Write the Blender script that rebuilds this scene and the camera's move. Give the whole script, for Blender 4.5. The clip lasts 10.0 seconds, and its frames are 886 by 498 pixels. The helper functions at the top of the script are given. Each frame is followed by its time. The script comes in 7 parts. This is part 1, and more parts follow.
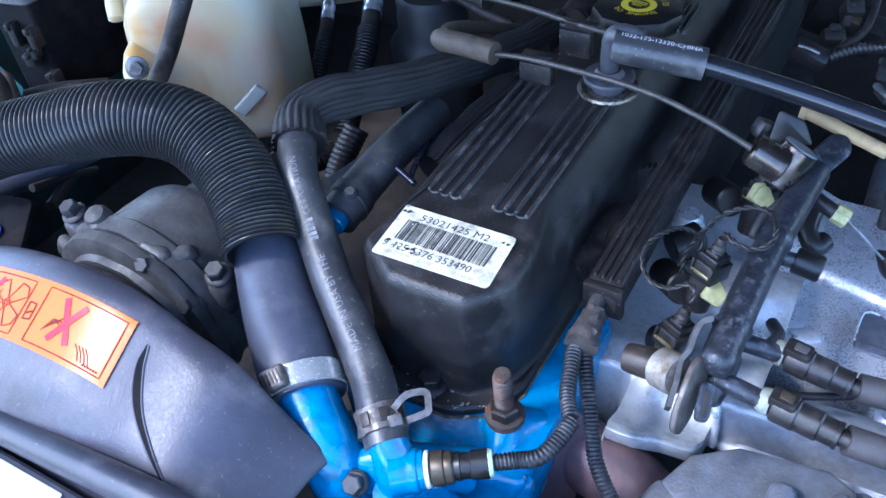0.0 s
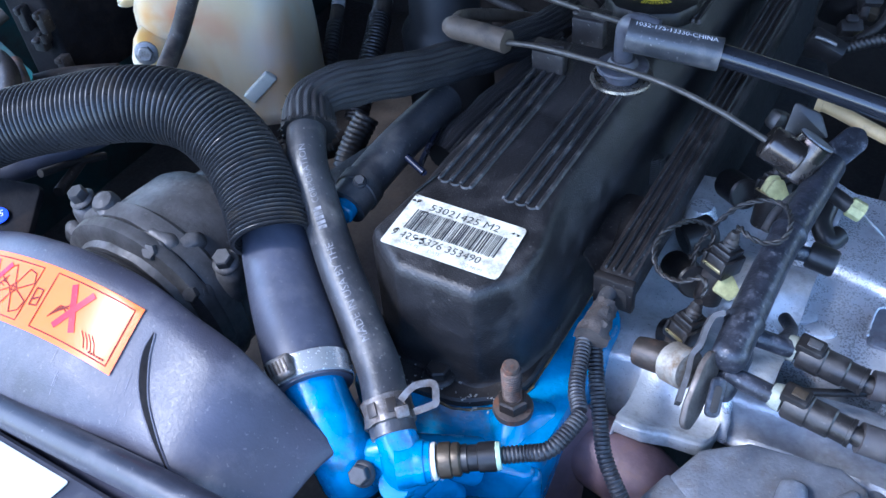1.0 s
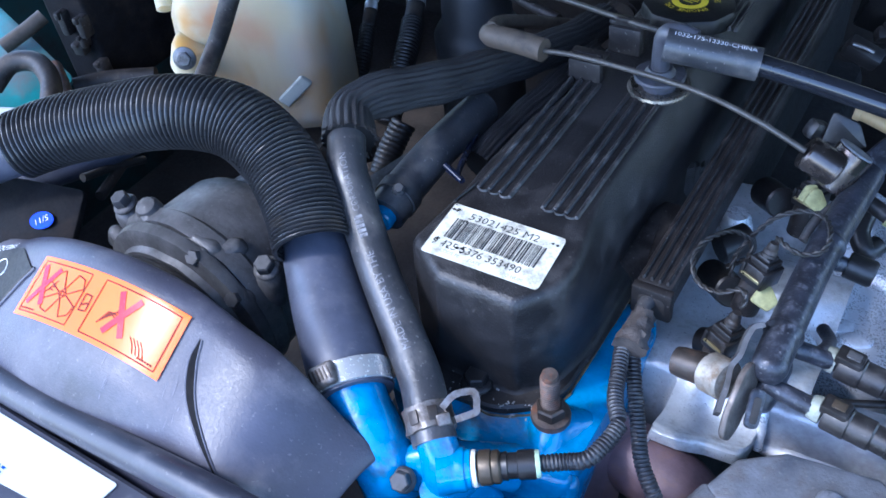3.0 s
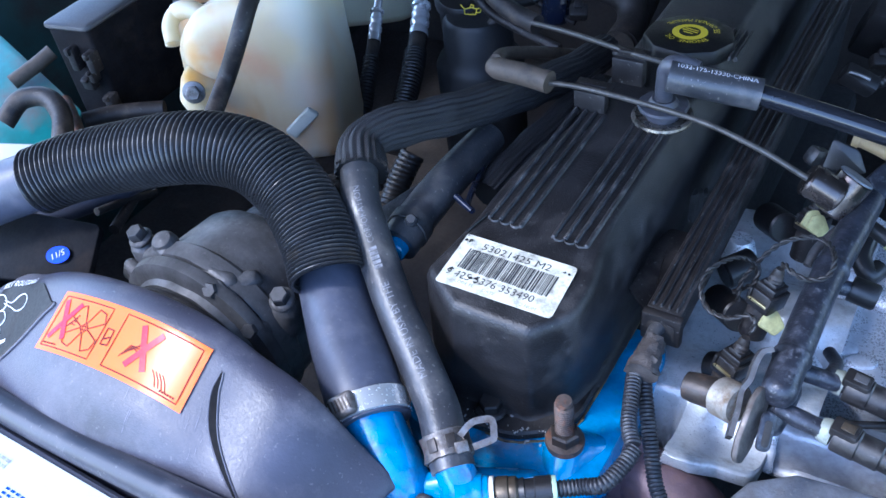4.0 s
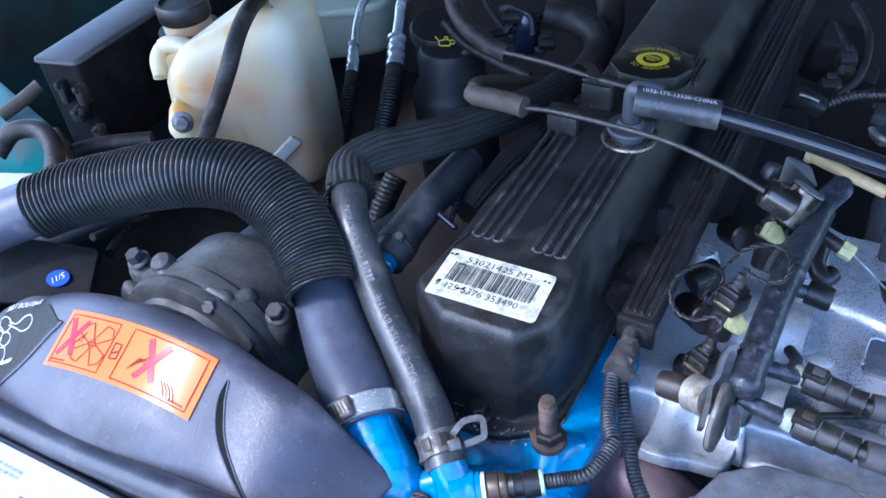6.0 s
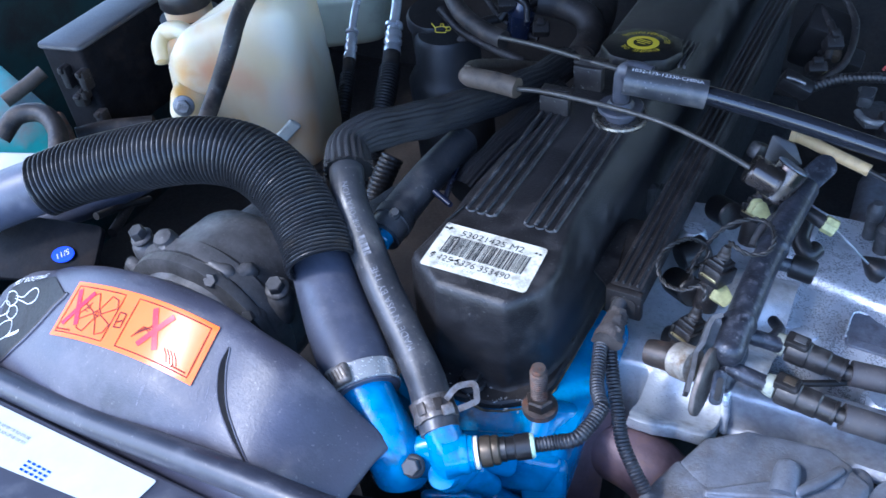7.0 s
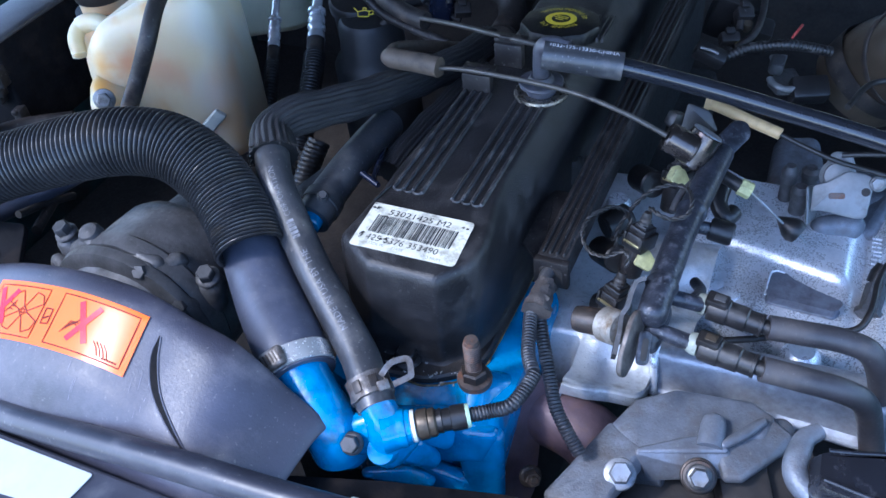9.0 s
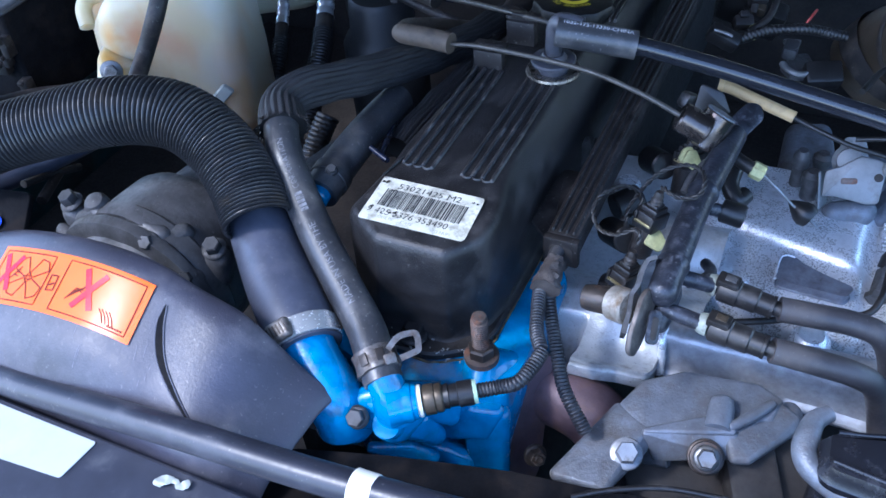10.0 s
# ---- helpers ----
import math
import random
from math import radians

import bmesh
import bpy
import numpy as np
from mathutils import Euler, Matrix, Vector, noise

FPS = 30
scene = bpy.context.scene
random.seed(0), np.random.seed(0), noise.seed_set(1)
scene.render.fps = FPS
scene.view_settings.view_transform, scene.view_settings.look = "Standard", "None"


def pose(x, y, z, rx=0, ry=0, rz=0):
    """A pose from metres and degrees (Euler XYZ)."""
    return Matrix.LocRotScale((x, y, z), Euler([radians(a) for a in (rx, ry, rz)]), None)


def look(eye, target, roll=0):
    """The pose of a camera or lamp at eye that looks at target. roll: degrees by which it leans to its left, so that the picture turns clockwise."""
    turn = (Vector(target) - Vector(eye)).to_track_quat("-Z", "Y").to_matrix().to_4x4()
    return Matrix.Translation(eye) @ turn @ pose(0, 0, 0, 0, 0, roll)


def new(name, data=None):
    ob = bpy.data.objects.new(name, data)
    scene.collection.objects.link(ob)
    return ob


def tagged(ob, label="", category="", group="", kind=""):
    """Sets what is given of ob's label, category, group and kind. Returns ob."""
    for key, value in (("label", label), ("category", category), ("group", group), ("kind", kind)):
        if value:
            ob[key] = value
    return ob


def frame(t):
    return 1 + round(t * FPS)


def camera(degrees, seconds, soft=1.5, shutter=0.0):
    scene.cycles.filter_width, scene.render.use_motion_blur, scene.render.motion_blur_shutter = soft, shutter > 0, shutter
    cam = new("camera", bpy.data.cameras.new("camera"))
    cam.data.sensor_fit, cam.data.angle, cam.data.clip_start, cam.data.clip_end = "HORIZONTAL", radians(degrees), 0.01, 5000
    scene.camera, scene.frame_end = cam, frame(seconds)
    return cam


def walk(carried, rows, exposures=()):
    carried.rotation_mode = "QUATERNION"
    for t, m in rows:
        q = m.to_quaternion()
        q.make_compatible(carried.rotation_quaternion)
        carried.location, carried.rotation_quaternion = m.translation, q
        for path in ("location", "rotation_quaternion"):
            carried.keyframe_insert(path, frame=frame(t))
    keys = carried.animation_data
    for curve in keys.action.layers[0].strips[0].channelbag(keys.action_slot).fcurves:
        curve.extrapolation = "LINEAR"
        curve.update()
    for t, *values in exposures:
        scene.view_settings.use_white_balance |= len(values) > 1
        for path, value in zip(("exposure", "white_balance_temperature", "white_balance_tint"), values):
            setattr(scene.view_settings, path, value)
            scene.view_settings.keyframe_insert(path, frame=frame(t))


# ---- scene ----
cam = camera(53.52, 10.0, shutter=0.7)
PATH = [
    (0, (0.1917, -0.3138, 1.3113), (-0.0175, -0.0139, 0.9703), -7.34),
    (0.5, (0.1915, -0.3127, 1.3091), (-0.0200, -0.0167, 0.9660), -7.66),
    (1, (0.1894, -0.3108, 1.3088), (-0.0223, -0.0174, 0.9637), -7.34),
    (1.5, (0.1899, -0.3081, 1.3100), (-0.0241, -0.0182, 0.9633), -7.69),
    (2, (0.1881, -0.3091, 1.3103), (-0.0286, -0.0232, 0.9620), -7.98),
    (2.5, (0.1848, -0.3118, 1.3133), (-0.0339, -0.0277, 0.9648), -8.08),
    (4, (0.1749, -0.3232, 1.3313), (-0.0462, -0.0284, 0.9933), -8.54),
    (4.5, (0.1762, -0.3301, 1.3359), (-0.0421, -0.0295, 1.0013), -8.31),
    (5, (0.1791, -0.3374, 1.3448), (-0.0386, -0.0292, 1.0167), -8.07),
    (5.5, (0.1803, -0.3442, 1.3479), (-0.0302, -0.0293, 1.0214), -7.64),
    (7, (0.1948, -0.3739, 1.3471), (-0.0138, -0.0592, 1.0194), -7.45),
    (7.5, (0.2050, -0.3719, 1.3465), (0.0182, -0.0490, 1.0135), -7.17),
    (8, (0.2087, -0.3743, 1.3453), (0.0311, -0.0472, 1.0114), -7.32),
    (8.5, (0.2100, -0.3791, 1.3461), (0.0333, -0.0514, 1.0124), -7.06),
    (9, (0.2061, -0.3786, 1.3453), (0.0282, -0.0534, 1.0098), -7.08),
    (9.5, (0.2061, -0.3793, 1.3418), (0.0275, -0.0574, 1.0034), -6.91),
    (10, (0.2018, -0.3837, 1.3357), (0.0248, -0.0619, 0.9964), -6.02),
]
EXPOSURE = [(0, 2.82, 5220, 14), (4, 2.78, 5220, 14), (5.5, 2.76, 5220, 14), (7.5, 2.66, 5220, 14), (10, 2.52, 5220, 14)]
walk(cam, [(t, look(eye, target, roll)) for t, eye, target, roll in PATH], EXPOSURE)

# world, sun and hood shade
world = bpy.data.worlds.new("sky")
scene.world = world
world.use_nodes = True
wn = world.node_tree.nodes
sky = wn.new("ShaderNodeTexSky")
sky.sky_type = "NISHITA"
sky.sun_disc = False
sky.sun_elevation = radians(50)
sky.sun_rotation = radians(224)
wn["Background"].inputs["Strength"].default_value = 0.15
world.node_tree.links.new(sky.outputs[0], wn["Background"].inputs["Color"])
sun = new("sun", bpy.data.lights.new("sun", "SUN"))
sun.data.energy = 0.5
sun.data.angle = radians(7)
sun.data.color = (1.0, 0.95, 0.88)
sun.matrix_world = look((-0.44 * 5, -0.46 * 5, 1 + 0.77 * 5), (0, 0, 1))


# ---- materials ----
def pbr(name, col, rough=0.5, metal=0.0, var=0.25, scale=60.0, bump=0.15, bscale=500.0, dirt=None, amount=0.5, dscale=25.0, coat=0.0, rvar=0.15, spec=0.5, specks=0.0, ddetail=8.0, bdist=0.0006):
    """A surface with a broad and a fine variation, fine relief, and patches of dirt where given."""
    m = bpy.data.materials.new(name)
    m.use_nodes = True
    n, l = m.node_tree.nodes, m.node_tree.links
    b = n["Principled BSDF"]
    tc = n.new("ShaderNodeTexCoord")

    def noise_of(s, detail=5.0, rough_=0.6):
        t = n.new("ShaderNodeTexNoise")
        t.inputs["Scale"].default_value, t.inputs["Detail"].default_value, t.inputs["Roughness"].default_value = s, detail, rough_
        l.new(tc.outputs["Object"], t.inputs["Vector"])
        return t.outputs["Fac"]

    def mapped(src, lo, hi, a=0.3, z=0.7):
        r = n.new("ShaderNodeMapRange")
        for k, v in zip(("From Min", "From Max", "To Min", "To Max"), (a, z, lo, hi)):
            r.inputs[k].default_value = v
        l.new(src, r.inputs["Value"])
        return r.outputs["Result"]

    def mixed(fac, a, c):
        x = n.new("ShaderNodeMix")
        x.data_type = "RGBA"
        l.new(fac, x.inputs["Factor"])
        for sock, v in ((x.inputs["A"], a), (x.inputs["B"], c)):
            if isinstance(v, tuple):
                sock.default_value = (*v, 1.0)
            else:
                l.new(v, sock)
        return x.outputs["Result"]

    broad, fine = noise_of(scale), noise_of(bscale, 3.0)
    lo = tuple(c * (1 - var) for c in col)
    hi = tuple(min(1.0, c * (1 + var)) for c in col)
    colour = mixed(mapped(broad, 0.0, 1.0), lo, hi)
    roughness = mapped(fine, rough - rvar * rough, rough + rvar * rough)
    if dirt:
        patch = mapped(noise_of(dscale, ddetail, 0.68), 0.0, 1.0, 0.62 - 0.3 * amount, 0.82 - 0.3 * amount)
        colour = mixed(patch, colour, dirt)
        add = n.new("ShaderNodeMath")
        add.operation = "MULTIPLY_ADD"
        l.new(patch, add.inputs[0])
        add.inputs[1].default_value = 0.25
        l.new(roughness, add.inputs[2])
        roughness = add.outputs[0]
        if metal:
            inv = mapped(patch, metal, metal * 0.3, 0.0, 1.0)
            l.new(inv, b.inputs["Metallic"])
    if specks:
        dots = mapped(noise_of(420.0, 2.0, 0.5), 0.0, specks, 0.66, 0.74)
        colour = mixed(dots, colour, (0.30, 0.29, 0.27))
    l.new(colour, b.inputs["Base Color"])
    l.new(roughness, b.inputs["Roughness"])
    if not (dirt and metal):
        b.inputs["Metallic"].default_value = metal
    b.inputs["Coat Weight"].default_value = coat
    b.inputs["Specular IOR Level"].default_value = spec
    if bump:
        bp = n.new("ShaderNodeBump")
        bp.inputs["Strength"].default_value = bump
        bp.inputs["Distance"].default_value = bdist
        l.new(fine, bp.inputs["Height"])
        l.new(bp.outputs["Normal"], b.inputs["Normal"])
    return m


COVER = pbr("crackled black paint", (0.0178, 0.0168, 0.0172), 0.35, var=0.4, bump=0.6, bscale=900, dirt=(0.045, 0.041, 0.039), amount=0.38, dscale=30, specks=0.15, spec=0.36)
# Wear patches, and a paler base that puts light on the ribs into colour.
COVER_LIT_WORN = pbr("worn and lit rib paint", (0.026, 0.0245, 0.0245), 0.40, var=0.5, scale=120, bump=0.4, bscale=700, dirt=(0.125, 0.115, 0.105), amount=0.26, dscale=120, specks=0.4)
PLASTIC = pbr("black plastic", (0.0125, 0.0115, 0.0115), 0.40, bump=0.12, dirt=(0.040, 0.037, 0.035), amount=0.30, dscale=70, specks=0.08)
DUSTY = pbr("dusty black plastic", (0.0155, 0.0135, 0.0130), 0.5, bump=0.25, spec=0.35, dirt=(0.058, 0.050, 0.045), amount=0.42, dscale=60, specks=0.4)
RUBBER = pbr("hose rubber", (0.038, 0.039, 0.043), 0.36, var=0.35, scale=40, bump=0.35, bscale=450, dirt=(0.105, 0.098, 0.092), amount=0.42, dscale=45, specks=0.4, spec=0.6)
HOSE_BLUE = pbr("new hose rubber", (0.055, 0.060, 0.084), 0.42, var=0.25, bump=0.08, dirt=(0.10, 0.10, 0.12), amount=0.34, dscale=40, specks=0.12)
CORR = pbr("glossy corrugated plastic", (0.027, 0.0265, 0.028), 0.30, bump=0.0, dirt=(0.090, 0.066, 0.044), amount=0.20, dscale=22)
LOOM = pbr("wire loom plastic", (0.018, 0.018, 0.021), 0.42, bump=0.08, dirt=(0.09, 0.09, 0.09), amount=0.3, dscale=90)
BLUE = pbr("blue engine paint", (0.007, 0.205, 0.44), 0.22, var=0.32, scale=45, bump=0.9, bscale=130, dirt=(0.028, 0.060, 0.110), amount=0.40, dscale=42, coat=0.4, specks=0.25)
ALU = pbr("cast aluminium", (0.70, 0.72, 0.75), 0.28, 0.50, var=0.14, scale=120, bump=0.16, bscale=800, dirt=(0.40, 0.41, 0.43), amount=0.34, dscale=60, bdist=0.0005)
ALU_DARK = pbr("weathered aluminium", (0.150, 0.162, 0.185), 0.42, 0.3, var=0.35, scale=60, bump=0.6, bscale=600, dirt=(0.088, 0.083, 0.080), amount=0.50, dscale=40, specks=0.4, bdist=0.0006)
GREY_CAST = pbr("grimy cast alloy", (0.082, 0.080, 0.080), 0.5, 0.3, var=0.35, bump=0.5, bscale=300, dirt=(0.034, 0.032, 0.031), amount=0.50, dscale=38, specks=0.2)
STEEL_DULL = pbr("dull steel", (0.20, 0.20, 0.20), 0.42, 0.75, var=0.35, bump=0.2, dirt=(0.07, 0.06, 0.05), amount=0.5, dscale=120)
ZINC = pbr("zinc plated steel", (0.30, 0.31, 0.33), 0.42, 0.5, var=0.25, bump=0.2, bscale=300, dirt=(0.12, 0.115, 0.11), amount=0.45, dscale=150)
CHROME = pbr("bright steel band", (0.80, 0.80, 0.78), 0.25, 0.70, var=0.08, bump=0.02, dirt=(0.5, 0.48, 0.45), amount=0.10, dscale=40)
POLISHED = pbr("worn plated housing", (0.12, 0.100, 0.090), 0.22, 0.9, var=0.4, scale=50, bump=0.1, dirt=(0.045, 0.030, 0.018), amount=0.46, dscale=45)
CAP_BLACK = pbr("glossy cap plastic", (0.008, 0.008, 0.008), 0.40, bump=0.05, dirt=(0.016, 0.015, 0.014), amount=0.3, dscale=60, specks=0.04, spec=0.3)
CUP = pbr("stained silver cup", (0.33, 0.30, 0.255), 0.42, 0.4, var=0.3, scale=90, bump=0.3, dirt=(0.13, 0.085, 0.045), amount=0.52, dscale=110)
PALE = pbr("pale dusty plastic", (0.40, 0.41, 0.36), 0.5, var=0.2, scale=30, bump=0.1, dirt=(0.24, 0.22, 0.18), amount=0.35, dscale=40)
RUST = pbr("rusty steel", (0.095, 0.072, 0.06), 0.55, 0.35, var=0.5, scale=150, bump=0.5, bscale=700, dirt=(0.23, 0.075, 0.025), amount=0.36, dscale=110)
BOLT_DARK = pbr("dark oiled steel", (0.055, 0.046, 0.040), 0.42, 0.5, var=0.4, bump=0.3, dirt=(0.10, 0.058, 0.038), amount=0.3, dscale=130)
GLOSS_TUBE = pbr("glossy black tube plastic", (0.014, 0.015, 0.019), 0.13, var=0.2, bump=0.0, spec=0.6, rvar=0.05)
NAVY = pbr("glossy navy pipe", (0.010, 0.014, 0.032), 0.18, var=0.2, bump=0.02, dirt=(0.03, 0.028, 0.028), amount=0.3, dscale=60)
FLANGE_BROWN = pbr("brown stained flange steel", (0.095, 0.084, 0.076), 0.45, 0.4, var=0.4, scale=120, bump=0.4, bscale=500, dirt=(0.05, 0.036, 0.026), amount=0.45, dscale=90)
BOOT = pbr("dusty tan rubber boot", (0.082, 0.063, 0.046), 0.55, var=0.35, scale=60, bump=0.25, dirt=(0.036, 0.029, 0.024), amount=0.42, dscale=60, spec=0.3)
FRONT_TUBE = pbr("smooth dark front tube", (0.022, 0.024, 0.034), 0.36, var=0.25, scale=30, bump=0.08, dirt=(0.06, 0.06, 0.07), amount=0.35, dscale=30, specks=0.2)
OLD_CLAMP = pbr("corroded clamp steel", (0.16, 0.148, 0.138), 0.42, 0.6, var=0.35, bump=0.5, bscale=300, dirt=(0.058, 0.042, 0.032), amount=0.60, dscale=190)
FUEL_HOSE = pbr("dull fuel hose rubber", (0.030, 0.028, 0.031), 0.44, var=0.3, scale=35, bump=0.15, dirt=(0.065, 0.056, 0.052), amount=0.40, dscale=30, specks=0.1)
ELBOW = pbr("grey breather plastic", (0.052, 0.053, 0.064), 0.42, var=0.3, bump=0.2, dirt=(0.024, 0.022, 0.021), amount=0.42, dscale=70)
BRACKET = pbr("dull pressed steel", (0.21, 0.215, 0.215), 0.48, 0.35, var=0.25, bump=0.15, dirt=(0.12, 0.11, 0.10), amount=0.4, dscale=60)
BOLT_GREASY = pbr("greasy weathered steel", (0.075, 0.075, 0.078), 0.45, 0.45, var=0.4, bump=0.3, bscale=300, dirt=(0.035, 0.033, 0.03), amount=0.5, dscale=120)
EXHAUST = pbr("brown heat-stained iron", (0.115, 0.075, 0.085), 0.55, 0.25, var=0.3, bump=0.4, bscale=300, dirt=(0.16, 0.09, 0.06), amount=0.4, dscale=40)
BRASS = pbr("tarnished brass", (0.085, 0.066, 0.045), 0.42, 0.6, var=0.35, bump=0.2, dirt=(0.045, 0.034, 0.024), amount=0.45, dscale=100)
SHROUD = pbr("worn shroud plastic", (0.047, 0.046, 0.063), 0.43, var=0.4, scale=11, bump=0.3, bscale=700, dirt=(0.106, 0.101, 0.116), amount=0.46, dscale=17, specks=0.2)
PANEL = pbr("painted front panel", (0.035, 0.037, 0.05), 0.35, var=0.15, bump=0.08, dirt=(0.08, 0.08, 0.085), amount=0.25, dscale=30)
GREENISH = pbr("pale green bottle plastic", (0.72, 0.75, 0.56), 0.38, var=0.10, scale=12, bump=0.05, dirt=(0.52, 0.48, 0.34), amount=0.4, dscale=10)
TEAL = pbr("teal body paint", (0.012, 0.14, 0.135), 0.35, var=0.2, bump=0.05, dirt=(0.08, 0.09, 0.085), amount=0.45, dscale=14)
# Darker copy of TEAL: shade put into the base colour, under brown grime.
GRIMY_SHADED_TEAL = pbr("grimy shaded body paint", (0.008, 0.040, 0.042), 0.5, var=0.4, scale=12, bump=0.1, dirt=(0.020, 0.017, 0.015), amount=0.6, dscale=9)
LABEL = pbr("worn paper label", (0.60, 0.57, 0.455), 0.5, var=0.12, scale=90, bump=0.15, dirt=(0.21, 0.19, 0.145), amount=0.46, dscale=110)
WHITE = pbr("white label", (0.46, 0.47, 0.46), 0.45, var=0.06, bump=0.03, dirt=(0.44, 0.43, 0.40), amount=0.25, dscale=30)
INK = pbr("black ink", (0.03, 0.03, 0.03), 0.6, bump=0.0, var=0.5, scale=700)
GREYINK = pbr("faded ink", (0.28, 0.28, 0.27), 0.6, bump=0.0, var=0.3, scale=400)
ORANGE = pbr("orange warning label", (0.86, 0.135, 0.020), 0.21, var=0.08, scale=20, bump=0.04, bscale=200, spec=0.15)
RED = pbr("red print", (0.52, 0.012, 0.03), 0.25, var=0.25, scale=120, bump=0.0, spec=0.15)
BROWN_INK = pbr("dark red print", (0.13, 0.014, 0.010), 0.5, var=0.2, bump=0.0, spec=0.1)
YELLOW = pbr("yellow print", (0.55, 0.43, 0.02), 0.5, var=0.1, bump=0.0)
HOSE_PRINT = pbr("faint hose print", (0.17, 0.17, 0.18), 0.55, var=0.6, scale=350, bump=0.0)
PRINT = pbr("white print", (0.74, 0.75, 0.77), 0.55, var=0.35, scale=600, bump=0.0)
STICKER_BLUE = pbr("blue sticker", (0.002, 0.045, 0.55), 0.6, bump=0.0, spec=0.2)
# Black plastic taken darker and duller so that shade sits in its colour.
SHADY_PLASTIC = pbr("black plastic with shade in it", (0.006, 0.006, 0.007), 0.72, var=0.4, bump=0.3, dirt=(0.02, 0.016, 0.014), amount=0.4, dscale=40, spec=0.1)
CANISTER = pbr("dusty canister plastic", (0.015, 0.0155, 0.0165), 0.5, var=0.3, scale=30, bump=0.15, dirt=(0.032, 0.030, 0.028), amount=0.4, dscale=30)
# Paler than the body: the sky's reflection on top is put into colour.
LID = pbr("dusty lid plastic with sky light in it", (0.046, 0.045, 0.046), 0.45, var=0.3, scale=30, bump=0.2, dirt=(0.075, 0.070, 0.066), amount=0.42, dscale=25)
CLIP_YELLOW = pbr("yellowed connector clip", (0.42, 0.41, 0.19), 0.45, var=0.25, scale=200, bump=0.1, dirt=(0.17, 0.15, 0.08), amount=0.30, dscale=150)
TAN = pbr("tan tube sleeve", (0.44, 0.31, 0.15), 0.5, var=0.15, bump=0.1, dirt=(0.3, 0.22, 0.12), amount=0.3, dscale=80)
TUBE_TAN = pbr("grimy tan vacuum tube", (0.060, 0.054, 0.046), 0.36, 0.2, var=0.4, scale=90, bump=0.1, dirt=(0.04, 0.036, 0.032), amount=0.45, dscale=80)
CLOTH = pbr("worn cloth tape", (0.045, 0.037, 0.033), 0.8, var=0.5, bump=0.8, bscale=900, dirt=(0.105, 0.090, 0.078), amount=0.36, dscale=110)
SEAL = pbr("white sealing ring", (0.78, 0.76, 0.66), 0.5, var=0.06, bump=0.1)
COLLAR = pbr("dusty pale collar", (0.24, 0.26, 0.22), 0.5, var=0.2, bump=0.1, dirt=(0.10, 0.10, 0.09), amount=0.4, dscale=120)
GREENSEAL = pbr("pale green seal", (0.42, 0.55, 0.38), 0.5, var=0.1, bump=0.0)
WIRE = pbr("braided wire", (0.014, 0.012, 0.0105), 0.5, var=0.5, scale=400, bump=0.4, dirt=(0.20, 0.17, 0.13), amount=0.10, dscale=70)
GOLD = pbr("gold plated clip", (0.42, 0.35, 0.18), 0.3, 0.8, var=0.2, bump=0.05)
RAIL = pbr("grimy fuel rail", (0.024, 0.026, 0.034), 0.34, 0.2, var=0.6, scale=90, bump=0.5, bscale=500, dirt=(0.085, 0.088, 0.105), amount=0.38, dscale=210, specks=0.25)
OLD_RUBBER = pbr("old black rubber", (0.021, 0.0185, 0.0170), 0.52, var=0.35, bump=0.3, bscale=350, dirt=(0.082, 0.064, 0.050), amount=0.44, dscale=45, spec=0.35, specks=0.15)
PIPE = pbr("bright aluminium pipe", (0.82, 0.83, 0.84), 0.22, 0.65, var=0.12, bump=0.04, dirt=(0.35, 0.35, 0.34), amount=0.2, dscale=60)
# Base and dirt raised a little to stand for haze over dark gaps.
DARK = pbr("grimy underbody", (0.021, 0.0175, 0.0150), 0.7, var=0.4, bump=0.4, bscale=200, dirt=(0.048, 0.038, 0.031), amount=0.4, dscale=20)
ASPHALT = pbr("asphalt", (0.05, 0.05, 0.05), 0.85, var=0.3, scale=8, bump=0.6, bscale=90)
PINK = pbr("red wire sleeve", (0.35, 0.04, 0.03), 0.5, bump=0.0)


def braid_material():
    m = bpy.data.materials.new("braided sleeve")
    m.use_nodes = True
    n, l = m.node_tree.nodes, m.node_tree.links
    b = n["Principled BSDF"]
    uv = n.new("ShaderNodeUVMap")
    waves = []
    for turn in (0.5, -0.5):
        mp = n.new("ShaderNodeMapping")
        mp.inputs["Rotation"].default_value = (0, 0, turn)
        l.new(uv.outputs[0], mp.inputs[0])
        w = n.new("ShaderNodeTexWave")
        w.inputs["Scale"].default_value = 300.0
        w.inputs["Distortion"].default_value = 1.5
        w.inputs["Detail Scale"].default_value = 4.0
        l.new(mp.outputs[0], w.inputs["Vector"])
        waves.append(w.outputs["Fac"])
    mx = n.new("ShaderNodeMath")
    mx.operation = "MULTIPLY"
    l.new(waves[0], mx.inputs[0])
    l.new(waves[1], mx.inputs[1])
    r = n.new("ShaderNodeValToRGB")
    r.color_ramp.elements[0].color = (0.007, 0.007, 0.0075, 1)
    r.color_ramp.elements[1].color = (0.062, 0.060, 0.064, 1)
    l.new(mx.outputs[0], r.inputs[0])
    l.new(r.outputs[0], b.inputs["Base Color"])
    b.inputs["Roughness"].default_value = 0.55
    bp = n.new("ShaderNodeBump")
    bp.inputs["Strength"].default_value = 0.7
    bp.inputs["Distance"].default_value = 0.0005
    l.new(mx.outputs[0], bp.inputs["Height"])
    l.new(bp.outputs[0], b.inputs["Normal"])
    return m


